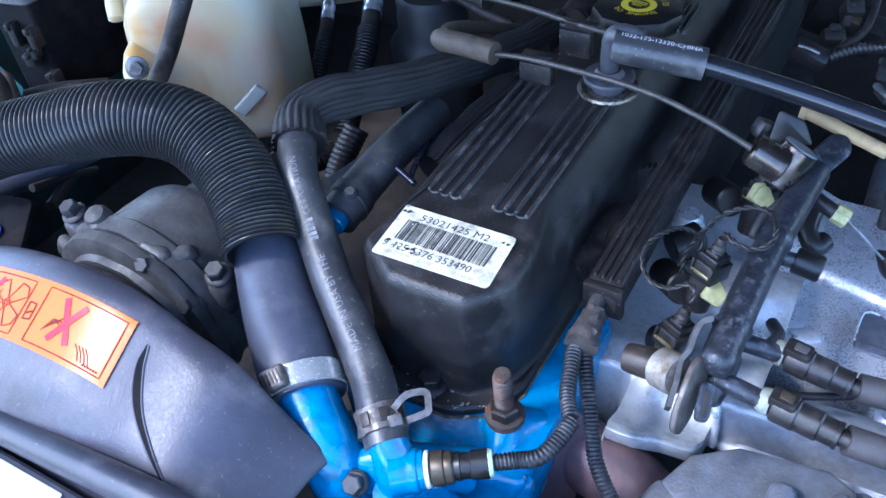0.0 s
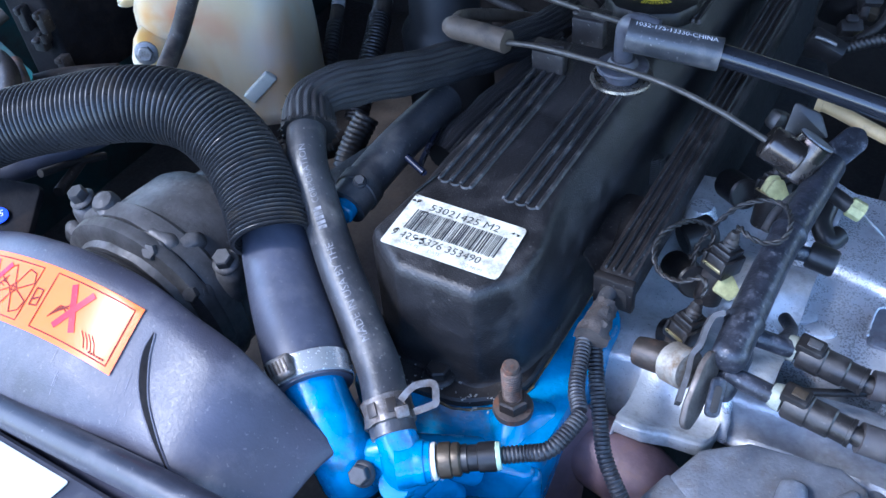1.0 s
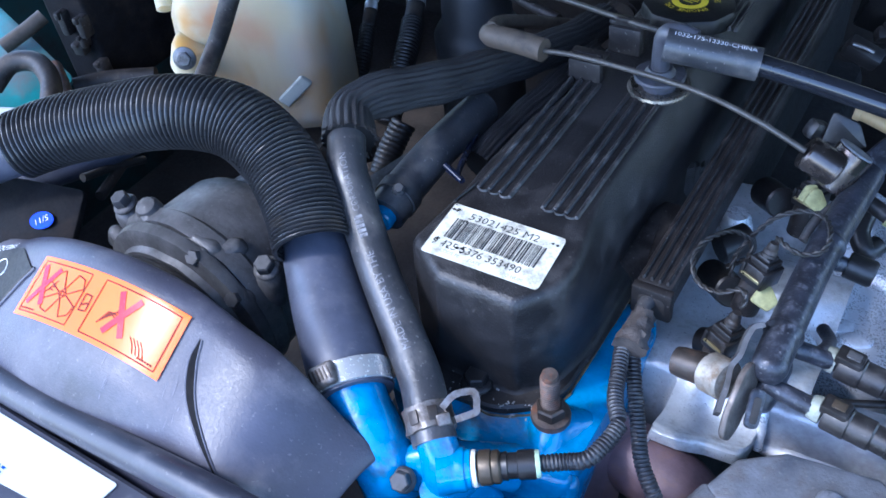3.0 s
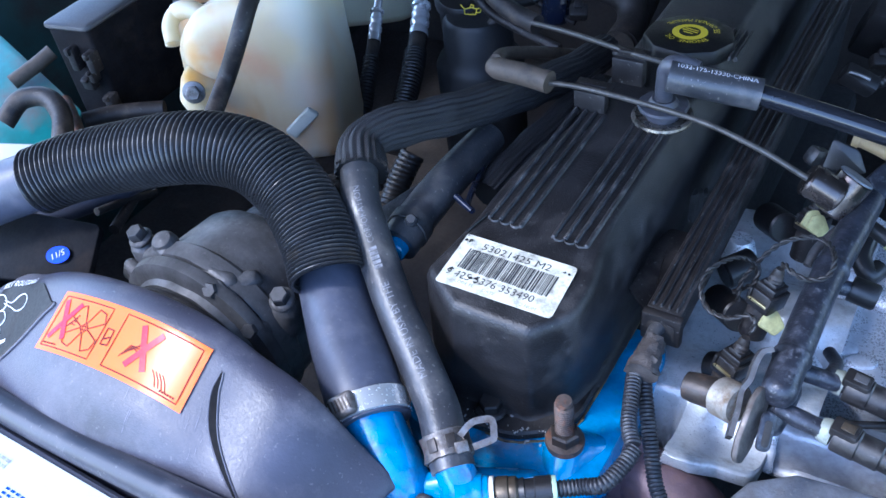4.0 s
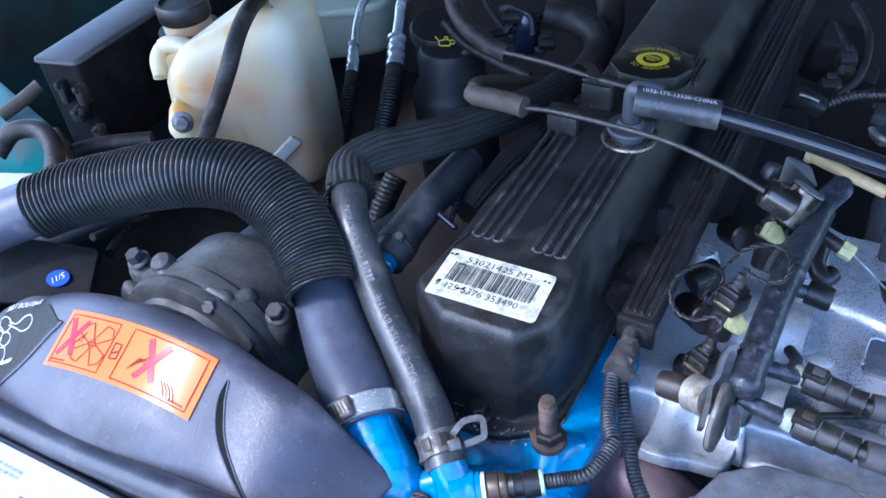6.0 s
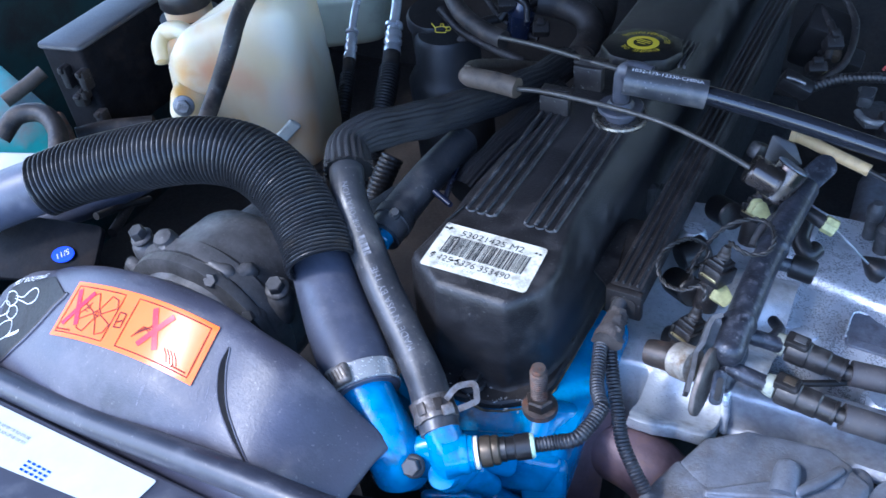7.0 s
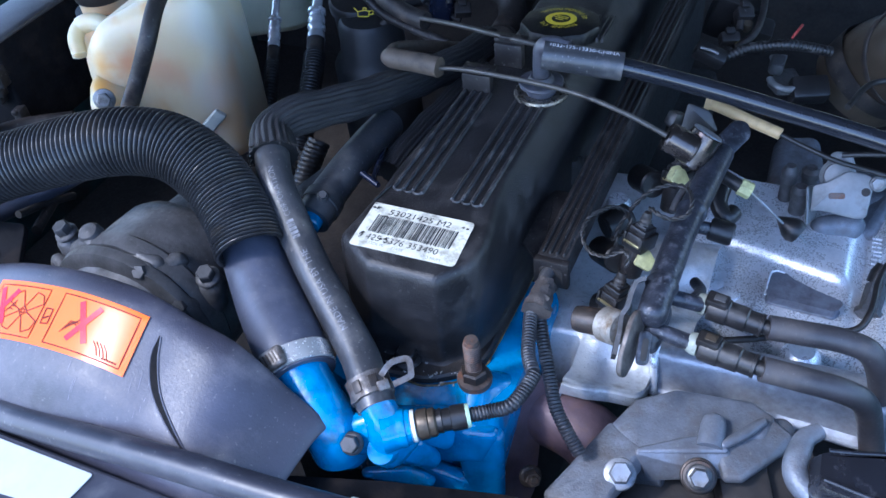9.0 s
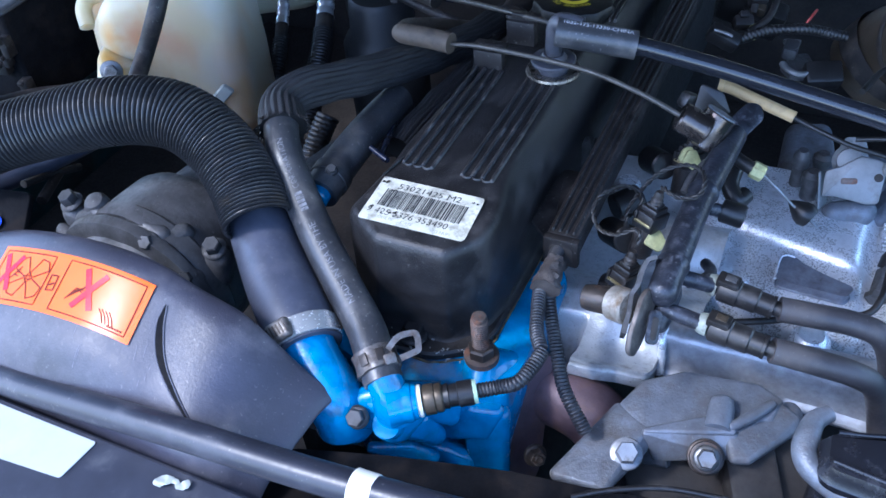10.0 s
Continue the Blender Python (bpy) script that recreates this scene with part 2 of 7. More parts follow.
def bottle_material():
    """Yellowed plastic: tan streaks running down, cloudy grey below, rust bleeding from the fixings."""
    m = pbr("yellowed bottle plastic", (0.53, 0.455, 0.30), 0.36, var=0.1, scale=12, bump=0.06)
    n, l = m.node_tree.nodes, m.node_tree.links
    b = n["Principled BSDF"]
    colour = b.inputs["Base Color"].links[0].from_socket
    tc = n.new("ShaderNodeTexCoord")
    for stretch, size, lo, hi, stain in (((1, 1, 0.25), 22.0, 0.42, 0.66, (0.55, 0.44, 0.27)), ((1, 1, 0.5), 14.0, 0.47, 0.60, (0.54, 0.33, 0.16)), ((1, 1, 0.6), 9.0, 0.48, 0.62, (0.52, 0.50, 0.41)), ((1, 1, 0.35), 24.0, 0.56, 0.78, (0.44, 0.25, 0.11))):
        mp = n.new("ShaderNodeMapping")
        mp.inputs["Scale"].default_value = stretch
        l.new(tc.outputs["Object"], mp.inputs[0])
        t = n.new("ShaderNodeTexNoise")
        t.inputs["Scale"].default_value, t.inputs["Detail"].default_value = size, 3.0
        l.new(mp.outputs[0], t.inputs["Vector"])
        r = n.new("ShaderNodeMapRange")
        r.interpolation_type = "SMOOTHSTEP"
        r.inputs["From Min"].default_value, r.inputs["From Max"].default_value = lo, hi
        r.inputs["To Max"].default_value = 0.85
        l.new(t.outputs["Fac"], r.inputs["Value"])
        x = n.new("ShaderNodeMix")
        x.data_type = "RGBA"
        l.new(r.outputs["Result"], x.inputs["Factor"])
        l.new(colour, x.inputs["A"])
        x.inputs["B"].default_value = (*stain, 1.0)
        colour = x.outputs["Result"]
    wob = n.new("ShaderNodeTexNoise")
    wob.inputs["Scale"].default_value, wob.inputs["Detail"].default_value = 45.0, 5.0
    l.new(tc.outputs["Object"], wob.inputs["Vector"])
    # rust bleeding from the lug and the bolt, a brown rim at the top, orange blots on the front
    for place, reach, much, stain in (((-0.016, -0.082, 0.182), 0.022, 0.85, (0.50, 0.26, 0.06)), ((-0.020, -0.082, 0.160), 0.022, 0.8, (0.52, 0.30, 0.09)), ((0.004, -0.066, 0.182), 0.022, 0.65, (0.50, 0.22, 0.09)), ((0.026, -0.050, 0.168), 0.026, 0.5, (0.48, 0.23, 0.13)), ((0.040, -0.040, 0.234), 0.020, 0.8, (0.40, 0.20, 0.07)), ((0.018, -0.040, 0.226), 0.016, 0.7, (0.45, 0.22, 0.06)), ((0.053, -0.030, 0.140), 0.035, 0.5, (0.44, 0.42, 0.38)), ((0.044, -0.036, 0.180), 0.022, 0.4, (0.52, 0.43, 0.24))):
        far = n.new("ShaderNodeVectorMath")
        far.operation = "DISTANCE"
        l.new(tc.outputs["Object"], far.inputs[0])
        far.inputs[1].default_value = place
        sm = n.new("ShaderNodeMath")
        sm.operation = "MULTIPLY_ADD"
        l.new(wob.outputs["Fac"], sm.inputs[0])
        sm.inputs[1].default_value = 0.035
        l.new(far.outputs["Value"], sm.inputs[2])
        r = n.new("ShaderNodeMapRange")
        r.interpolation_type = "SMOOTHSTEP"
        r.inputs["From Min"].default_value, r.inputs["From Max"].default_value = 0.0175 + reach, 0.0175
        r.inputs["To Max"].default_value = much
        l.new(sm.outputs[0], r.inputs["Value"])
        x = n.new("ShaderNodeMix")
        x.data_type = "RGBA"
        l.new(r.outputs["Result"], x.inputs["Factor"])
        l.new(colour, x.inputs["A"])
        x.inputs["B"].default_value = (*stain, 1.0)
        colour = x.outputs["Result"]
    l.new(colour, b.inputs["Base Color"])
    b.inputs["Subsurface Weight"].default_value = 0.8
    b.inputs["Subsurface Radius"].default_value = (1.0, 0.85, 0.6)
    b.inputs["Subsurface Scale"].default_value = 0.06
    return m


GASKET = pbr("oily gasket paper", (0.16, 0.12, 0.055), 0.55, var=0.5, scale=140, bump=0.3, dirt=(0.03, 0.026, 0.02), amount=0.5, dscale=120)
YARN = pbr("loose yarn", (0.028, 0.025, 0.023), 0.7, bump=0.0)
CREAM = bottle_material()
BRAID = braid_material()


# ---- building helpers ----
def V(*a):
    return Vector(a if len(a) == 3 else a[0])


def basis(o, z, x=None):
    """A matrix at o whose z axis points along z, and x near the given way."""
    z = V(z).normalized()
    x = V(x) if x else (V(0, 0, 1) if abs(z.z) < 0.9 else V(1, 0, 0)).cross(z)
    y = z.cross(x).normalized()
    x = y.cross(z)
    m = Matrix((x, y, z)).transposed().to_4x4()
    m.translation = V(o)
    return m


def thing(name, base, label, category, group="", kind=""):
    ob = new(name)
    ob.empty_display_size = 0.02
    ob.location = base
    return tagged(ob, label, category, group, kind)


def place_of(ob):
    p = Vector((0, 0, 0))
    while ob:
        p = p + ob.location
        ob = ob.parent
    return p


def part(name, bm, material, parent=None, label="", smooth=True):
    """Links a bmesh, given in world places, as one mesh under a thing or a part."""
    me = bpy.data.meshes.new(name)
    bmesh.ops.recalc_face_normals(bm, faces=bm.faces)
    bm.to_mesh(me)
    bm.free()
    if smooth:
        me.shade_smooth()
        me.set_sharp_from_angle(angle=radians(38))
    for m in material if isinstance(material, (list, tuple)) else (material,):
        me.materials.append(m)
    if parent:
        me.transform(Matrix.Translation(-place_of(parent)))
        ob = new(name, me)
        ob.parent = parent
    else:
        c = sum((v.co for v in me.vertices), Vector()) / max(1, len(me.vertices))
        c.z = min(v.co.z for v in me.vertices)
        me.transform(Matrix.Translation(-c))
        ob = new(name, me)
        ob.location = c
    if label:
        ob["label"] = label
    return ob


def solo(name, bm, material, label, category, group="", kind="", smooth=True):
    return tagged(part(name, bm, material, None, "", smooth), label, category, group, kind)


def smooth_line(pts, per=12):
    """Points on a smooth line through pts."""
    p = [V(q) for q in pts]
    if len(p) == 2:
        return [p[0].lerp(p[1], i / per) for i in range(per + 1)]
    p = [p[0] * 2 - p[1]] + p + [p[-1] * 2 - p[-2]]
    out = []
    for a, b, c, d in zip(p, p[1:], p[2:], p[3:]):
        for i in range(per):
            t = i / per
            out.append(0.5 * (2 * b + (c - a) * t + (2 * a - 5 * b + 4 * c - d) * t * t + (3 * b - a - 3 * c + d) * t ** 3))
    return out + [p[-2]]


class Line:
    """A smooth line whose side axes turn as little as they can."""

    def __init__(self, pts, step=None, per=12):
        q = smooth_line(pts, max(per, 24) if step else per)
        if step:
            L = [0.0]
            for a, b in zip(q, q[1:]):
                L.append(L[-1] + (b - a).length)
            n = max(2, round(L[-1] / step))
            want = [L[-1] * i / n for i in range(n + 1)]
            out, k = [], 0
            for w in want:
                while k < len(L) - 2 and L[k + 1] < w:
                    k += 1
                out.append(q[k].lerp(q[k + 1], (w - L[k]) / max(1e-9, L[k + 1] - L[k])))
            q = out
        self.p = q
        self.L = [0.0]
        for a, b in zip(q, q[1:]):
            self.L.append(self.L[-1] + (b - a).length)
        self.t = [(q[min(i + 1, len(q) - 1)] - q[max(i - 1, 0)]).normalized() for i in range(len(q))]
        n0 = (V(0, 0, 1) - self.t[0] * self.t[0].z)
        n0 = n0.normalized() if n0.length > 0.1 else V(1, 0, 0)
        self.n = []
        for t in self.t:
            n0 = (n0 - t * n0.dot(t)).normalized()
            self.n.append(n0.copy())

    def at(self, s, angle, r):
        """The place on a tube of radius r at the length s; angle 0 is up."""
        k = 0
        while k < len(self.L) - 2 and self.L[k + 1] < s:
            k += 1
        f = min(1.0, max(0.0, (s - self.L[k]) / max(1e-9, self.L[k + 1] - self.L[k])))
        o, t, n = self.p[k].lerp(self.p[k + 1], f), self.t[k].lerp(self.t[k + 1], f).normalized(), self.n[k].lerp(self.n[k + 1], f).normalized()
        return o + (n * math.cos(angle) + t.cross(n) * math.sin(angle)) * r


def tube(bm, line, r, seg=20, caps=True, bore=0.0):
    """Sweeps a round section along a line; r is a number or a function of the length."""
    if not isinstance(line, Line):
        line = Line(line)
    uvl = bm.loops.layers.uv.verify()
    rad = r if callable(r) else (lambda s: r)
    rings = []
    for o, t, n, s in zip(line.p, line.t, line.n, line.L):
        b, q = t.cross(n), rad(s)
        rings.append([bm.verts.new(o + (n * math.cos(6.2832 * i / seg) + b * math.sin(6.2832 * i / seg)) * q) for i in range(seg)])
    r0 = rad(0)
    for k in range(len(rings) - 1):
        for i in range(seg):
            j = (i + 1) % seg
            f = bm.faces.new((rings[k][i], rings[k][j], rings[k + 1][j], rings[k + 1][i]))
            for lp, (u, v) in zip(f.loops, ((i, k), (i + 1, k), (i + 1, k + 1), (i, k + 1))):
                lp[uvl].uv = (u / seg * 6.2832 * r0, line.L[v])
    if caps:
        for ring, t, sgn in ((rings[0], line.t[0], 1), (rings[-1], line.t[-1], -1)):
            if bore:
                c = sum((v.co for v in ring), Vector()) / seg
                inner = [bm.verts.new(c + (v.co - c) * bore) for v in ring]
                deep = [bm.verts.new(v.co + t * sgn * 0.006) for v in inner]
                for i in range(seg):
                    j = (i + 1) % seg
                    bm.faces.new((ring[i], ring[j], inner[j], inner[i]))
                    bm.faces.new((inner[i], inner[j], deep[j], deep[i]))
                bm.faces.new(deep)
            else:
                bm.faces.new(ring)
    return bm


def lathe(bm, m, profile, seg=24, close=True):
    """Turns a profile of (radius, height) round the z axis of m."""
    rings = []
    for r, z in profile:
        if r < 1e-6:
            rings.append([bm.verts.new(m @ V(0, 0, z))])
        else:
            rings.append([bm.verts.new(m @ V(r * math.cos(6.2832 * i / seg), r * math.sin(6.2832 * i / seg), z)) for i in range(seg)])
    for a, b in zip(rings, rings[1:]):
        for i in range(seg):
            j = (i + 1) % seg
            q = [a[i % len(a)], a[j % len(a)], b[j % len(b)], b[i % len(b)]]
            q = list(dict.fromkeys(q))
            if len(q) > 2:
                bm.faces.new(q)
    if close:
        for ring in (rings[0], rings[-1]):
            if len(ring) > 2:
                bm.faces.new(ring)
    return bm


def rod(bm, a, b, r, seg=16, r1=None):
    a, b = V(a), V(b)
    h = (b - a).length
    c = min(r, h) * 0.12
    e = r if r1 is None else r1
    return lathe(bm, basis(a, b - a), [(r - c, 0), (r, c), (e, h - c), (e - c, h)], seg)


def block(bm, m, sx, sy, sz, bev=0.0015, seg=2):
    """A box with its middle at m, with rounded edges."""
    geo = bmesh.ops.create_cube(bm, size=1.0)["verts"]
    bmesh.ops.transform(bm, matrix=m @ Matrix.Diagonal((sx, sy, sz, 1)), verts=geo)
    if bev:
        edges = list({e for v in geo for e in v.link_edges})
        bmesh.ops.bevel(bm, geom=edges, offset=bev, segments=seg, affect="EDGES", profile=0.5)
    return bm


def round_poly(pts, r, n=5):
    """The corners of a polygon rounded by the radius r (a number or one for each corner)."""
    out = []
    k = len(pts)
    for i, p in enumerate(pts):
        p, a, b = Vector(p), Vector(pts[i - 1]), Vector(pts[(i + 1) % k])
        q = r[i] if isinstance(r, (list, tuple)) else r
        u, w = (a - p), (b - p)
        q = min(q, u.length * 0.45, w.length * 0.45)
        s, e = p + u.normalized() * q, p + w.normalized() * q
        for j in range(n + 1):
            t = j / n
            out.append(s * (1 - t) ** 2 + p * 2 * t * (1 - t) + e * t * t)
    return out


def grow(pts, d):
    """A closed outline (anticlockwise) moved outwards by d."""
    k, out = len(pts), []
    for i, p in enumerate(pts):
        e = Vector(pts[(i + 1) % k]) - Vector(pts[i - 1])
        n = Vector((e.y, -e.x))
        out.append(Vector(p) + (n.normalized() * d if n.length > 1e-9 else n))
    return out


def loft(bm, m, outline, levels):
    """Stacks copies of an outline: levels of (height, growth); closed below and above."""
    rings = [[bm.verts.new(m @ V(p.x, p.y, z)) for p in grow(outline, d)] for z, d in levels]
    k = len(outline)
    for a, b in zip(rings, rings[1:]):
        for i in range(k):
            bm.faces.new((a[i], a[(i + 1) % k], b[(i + 1) % k], b[i]))
    bm.faces.new(rings[0])
    bm.faces.new(rings[-1])
    return bm


def slab(bm, m, pts, z0, z1, r=0.002, bev=0.0012):
    """A plate of an outline with rounded corners and eased edges."""
    o = round_poly(pts, r) if r else [Vector(p) for p in pts]
    return loft(bm, m, o, [(z0, -bev), (z0 + bev, 0), (z1 - bev, 0), (z1 - bev * 0.3, -bev * 0.35), (z1, -bev)])


def ball_points(seg=2):
    b = bmesh.new()
    bmesh.ops.create_icosphere(b, subdivisions=seg, radius=1.0)
    pts = [v.co.copy() for v in b.verts]
    b.free()
    return pts


BALL = ball_points(3)


def hull(bm, balls):
    """A smooth casting: the skin stretched over balls of (place, radius)."""
    verts = [bm.verts.new(V(c) + p * r) for c, r in balls for p in BALL]
    bmesh.ops.convex_hull(bm, input=verts)
    bmesh.ops.delete(bm, geom=[v for v in bm.verts if not v.link_faces], context="VERTS")
    return bm


def roughen(bm, amount=0.0006, size=90.0):
    """Uneven skin of a casting."""
    for v in bm.verts:
        v.co += noise.noise_vector(v.co * size) * amount
    return bm


I4 = Matrix.Identity(4)


def BM():
    return bmesh.new()


def words(text, size, m, material, parent, bend=None, name="lettering", squash=1.0, align="LEFT"):
    """Flat lettering with the built-in font, in the plane of m, or bent by a function of (x, y)."""
    cu = bpy.data.curves.new(name, "FONT")
    cu.body, cu.size, cu.align_x = text, size, align
    cu.resolution_u = 2
    tmp = new(name, cu)
    me = bpy.data.meshes.new_from_object(tmp.evaluated_get(bpy.context.evaluated_depsgraph_get()))
    bpy.data.objects.remove(tmp)
    bpy.data.curves.remove(cu)
    bm = BM()
    bm.from_mesh(me)
    bpy.data.meshes.remove(me)
    if bend:
        bmesh.ops.triangulate(bm, faces=bm.faces)
        bmesh.ops.subdivide_edges(bm, edges=[e for e in bm.edges if e.calc_length() > size * 0.3], cuts=1)
    for v in bm.verts:
        v.co = bend(v.co.x * squash, v.co.y) if bend else m @ V(v.co.x * squash, v.co.y, 0)
    return part(name, bm, material, parent, smooth=False)


def bars(m, rects, material, parent, name="print", bend=None):
    """Plain printed bars: rectangles (x0, y0, x1, y1) in the plane of m."""
    bm = BM()
    for x0, y0, x1, y1 in rects:
        bm.faces.new([bm.verts.new(bend(x, y) if bend else m @ V(x, y, 0)) for x, y in ((x0, y0), (x1, y0), (x1, y1), (x0, y1))])
    return part(name, bm, material, parent, smooth=False)


def hex_head(bm, m, r, h, seg=6):
    """A six-sided head with a domed chamfer."""
    lathe(bm, m, [(r, 0), (r, h * 0.85), (r * 0.86, h)], seg)
    return bm


def strip(bm, pts, across, w, th):
    """A bent strip of sheet metal through pts, w wide along the direction across."""
    line = Line(pts, per=6)
    c = V(across).normalized()
    rings = []
    for o, t in zip(line.p, line.t):
        a = (c - t * c.dot(t)).normalized()
        n = t.cross(a)
        rings.append([bm.verts.new(o + a * (w / 2 * i) + n * (th / 2 * j)) for i, j in ((-1, -1), (1, -1), (1, 1), (-1, 1))])
    for p, q in zip(rings, rings[1:]):
        for i in range(4):
            bm.faces.new((p[i], p[(i + 1) % 4], q[(i + 1) % 4], q[i]))
    bm.faces.new(rings[0])
    bm.faces.new(rings[-1])
    return bm


def bolt(o, axis, r, h, label, head=BOLT_DARK, washer=0.0, wmat=None, group="", stub=0.0):
    """A hexagon bolt with its flange or washer, standing on o."""
    t = thing("bolt", o, label, "bolt", group)
    m = basis(o, axis)
    bm = BM()
    w = washer or r * 1.3
    lathe(bm, m, [(w * 0.96, -0.0004), (w, 0.0006), (w * 0.94, 0.0016), (r * 1.05, 0.0024)], 24)
    part("washer", bm, wmat or head, t)
    bm = BM()
    hex_head(bm, m @ Matrix.Translation((0, 0, 0.0022)), r, h)
    if stub:
        lathe(bm, m @ Matrix.Translation((0, 0, h)), [(r * 0.5, 0), (r * 0.5, stub), (r * 0.4, stub + 0.001)], 12)
    part("head", bm, head, t)
    return t


def worm_clamp(parent, line, s, r, w=0.0125, mat=CHROME, angle=0.0, screw=True):
    """A band round a hose with its screw housing."""
    i = min(range(len(line.L)), key=lambda k: abs(line.L[k] - s))
    m = basis(line.p[i], line.t[i], line.n[i])
    t = thing("hose_clamp", line.p[i], "shiny worm-drive band clamp round a hose end", "hose clamp") if parent is None else parent
    bm = BM()
    lathe(bm, m, [(r, -w / 2), (r + 0.0009, -w / 2 + 0.0005), (r + 0.0009, w / 2 - 0.0005), (r, w / 2)], 40, close=False)
    part("band", bm, mat, t)
    if screw:
        a = m @ Matrix.Rotation(angle, 4, "Z") @ Matrix.Translation((r + 0.0022, 0, 0))
        bm = BM()
        block(bm, a @ Matrix.Translation((0.0004, 0, 0)), 0.0056, 0.0150, w * 0.98, 0.0022, 3)
        part("screw_housing", bm, OLD_CLAMP, t, "dull steel screw housing")
        for k in range(6):
            bm = BM()
            block(bm, a @ Matrix.Translation((0.0033, -0.0055 + 0.0022 * k, 0)) @ Matrix.Rotation(radians(10), 4, "X"), 0.0005, 0.0008, w * 0.55, 0.0)
            part("slot", bm, BOLT_DARK, t)
        bm = BM()
        b = a @ Matrix.Rotation(radians(-90), 4, "X")
        lathe(bm, b @ Matrix.Translation((0.0, 0, 0.0070)), [(0.0030, 0), (0.0030, 0.005), (0.0052, 0.005), (0.0052, 0.0125), (0.0042, 0.0130), (0.0038, 0.0110), (0.0, 0.0110)], 8)
        part("screw", bm, STEEL_DULL, t)
    return t

# ---- the setting ----
def setting(name, m, sx, sy, sz, mat, label, category):
    bm = BM()
    block(bm, m, sx, sy, sz, 0.004)
    return solo(name, bm, mat, label, category, kind="structure")


bm = BM()
bmesh.ops.create_grid(bm, x_segments=1, y_segments=1, size=400)
solo("ground", bm, ASPHALT, "grey asphalt ground under the vehicle", "ground", kind="structure")
setting("wall_left", pose(-0.85, 0.19, 0.485), 0.02, 1.38, 0.97, GRIMY_SHADED_TEAL, "grimy teal inner fender with shade put into its paint", "inner fender")
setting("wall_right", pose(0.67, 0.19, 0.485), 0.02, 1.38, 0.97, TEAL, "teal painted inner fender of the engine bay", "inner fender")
setting("firewall", pose(-0.09, 0.89, 0.52), 1.54, 0.02, 1.04, DARK, "dark grimy firewall behind the engine", "firewall")
setting("front_support", pose(-0.09, -0.51, 0.475), 1.54, 0.02, 0.95, PANEL, "dark painted radiator support at the front of the bay", "radiator support")
setting("splash_floor", pose(-0.09, 0.2, 0.50), 1.5, 1.4, 0.02, DARK, "dark grimy underbody closing the engine bay below", "underbody")
# Hood is out of view; tilt and width are set to shade the rear.
setting("hood", pose(-0.09, 0.273, 1.3300, -23.7, 0, 0), 1.74, 1.332, 0.02, DARK, "raised dark lined hood shading the back of the engine bay", "hood")

# ---- valve cover ----
COVER_TOP = [(-0.030, 0.56), (-0.026, 0.118), (-0.032, 0.088), (-0.0375, 0.074), (-0.0405, 0.020), (-0.0395, 0.0), (-0.0445, -0.051), (-0.0165, -0.0695), (0.029, -0.0695), (0.0455, -0.049), (0.0465, -0.028), (0.038, 0.012), (0.0360, 0.035), (0.0365, 0.12), (0.036, 0.56)]
COVER_MID = [(-0.040, 0.56), (-0.040, 0.118), (-0.041, 0.088), (-0.042, 0.074), (-0.043, 0.020), (-0.0425, 0.0), (-0.0455, -0.052), (-0.0168, -0.0705), (0.0295, -0.0705), (0.0465, -0.050), (0.0475, -0.028), (0.0475, 0.012), (0.0475, 0.035), (0.0475, 0.12), (0.0475, 0.56)]
COVER_LOW = [(-0.044, 0.56), (-0.044, 0.118), (-0.044, 0.088), (-0.044, 0.074), (-0.044, 0.020), (-0.0435, 0.0), (-0.0495, -0.050), (-0.0235, -0.0675), (0.0243, -0.0660), (0.0405, -0.047), (0.0460, -0.026), (0.0465, 0.012), (0.0465, 0.035), (0.0465, 0.12), (0.0465, 0.56)]
vc = thing("valve_cover", (0, 0.2, 0.914), "long black painted valve cover with ribs and a paper label", "valve cover")
bm = BM()
ROUND = [0.004, 0.01, 0.01, 0.01, 0.008, 0.008, 0.006, 0.0035, 0.0035, 0.006, 0.01, 0.02, 0.02, 0.02, 0.004]
top_out, mid_out, low_out = (round_poly(o, ROUND, 5) for o in (COVER_TOP, COVER_MID, COVER_LOW))
rings = []
for z, a, b, w, d in ((0.9195, low_out, mid_out, 0.0, 0.005), (0.9212, low_out, mid_out, 0.0, 0.0018), (0.9245, low_out, mid_out, 0.02, 0.0), (0.940, low_out, mid_out, 0.3, 0.0), (0.958, low_out, mid_out, 0.75, 0.0), (0.972, low_out, mid_out, 1.0, 0.0), (0.981, mid_out, top_out, 0.28, 0.0), (0.9885, mid_out, top_out, 0.66, 0.0), (0.9935, mid_out, top_out, 0.93, 0.0002), (0.9968, mid_out, top_out, 1.0, -0.0010), (0.9988, mid_out, top_out, 1.0, -0.0026), (1.0, mid_out, top_out, 1.0, -0.0052)):
    rings.append([bm.verts.new(V(p.x, p.y, z)) for p in grow([p.lerp(q, w) for p, q in zip(a, b)], d)])
for a, b in zip(rings, rings[1:]):
    for i in range(len(a)):
        bm.faces.new((a[i], a[(i + 1) % len(a)], b[(i + 1) % len(a)], b[i]))
bm.faces.new(rings[-1])
part("body", bm, COVER, vc)
bm = BM()
FLANGE_OUT = [(-0.0545, 0.57), (-0.0545, 0.1), (-0.0565, 0.07), (-0.0535, -0.05), (-0.024, -0.084), (0.020, -0.080), (0.041, -0.066), (0.0485, -0.050), (0.0500, 0.07), (0.0500, 0.57)]
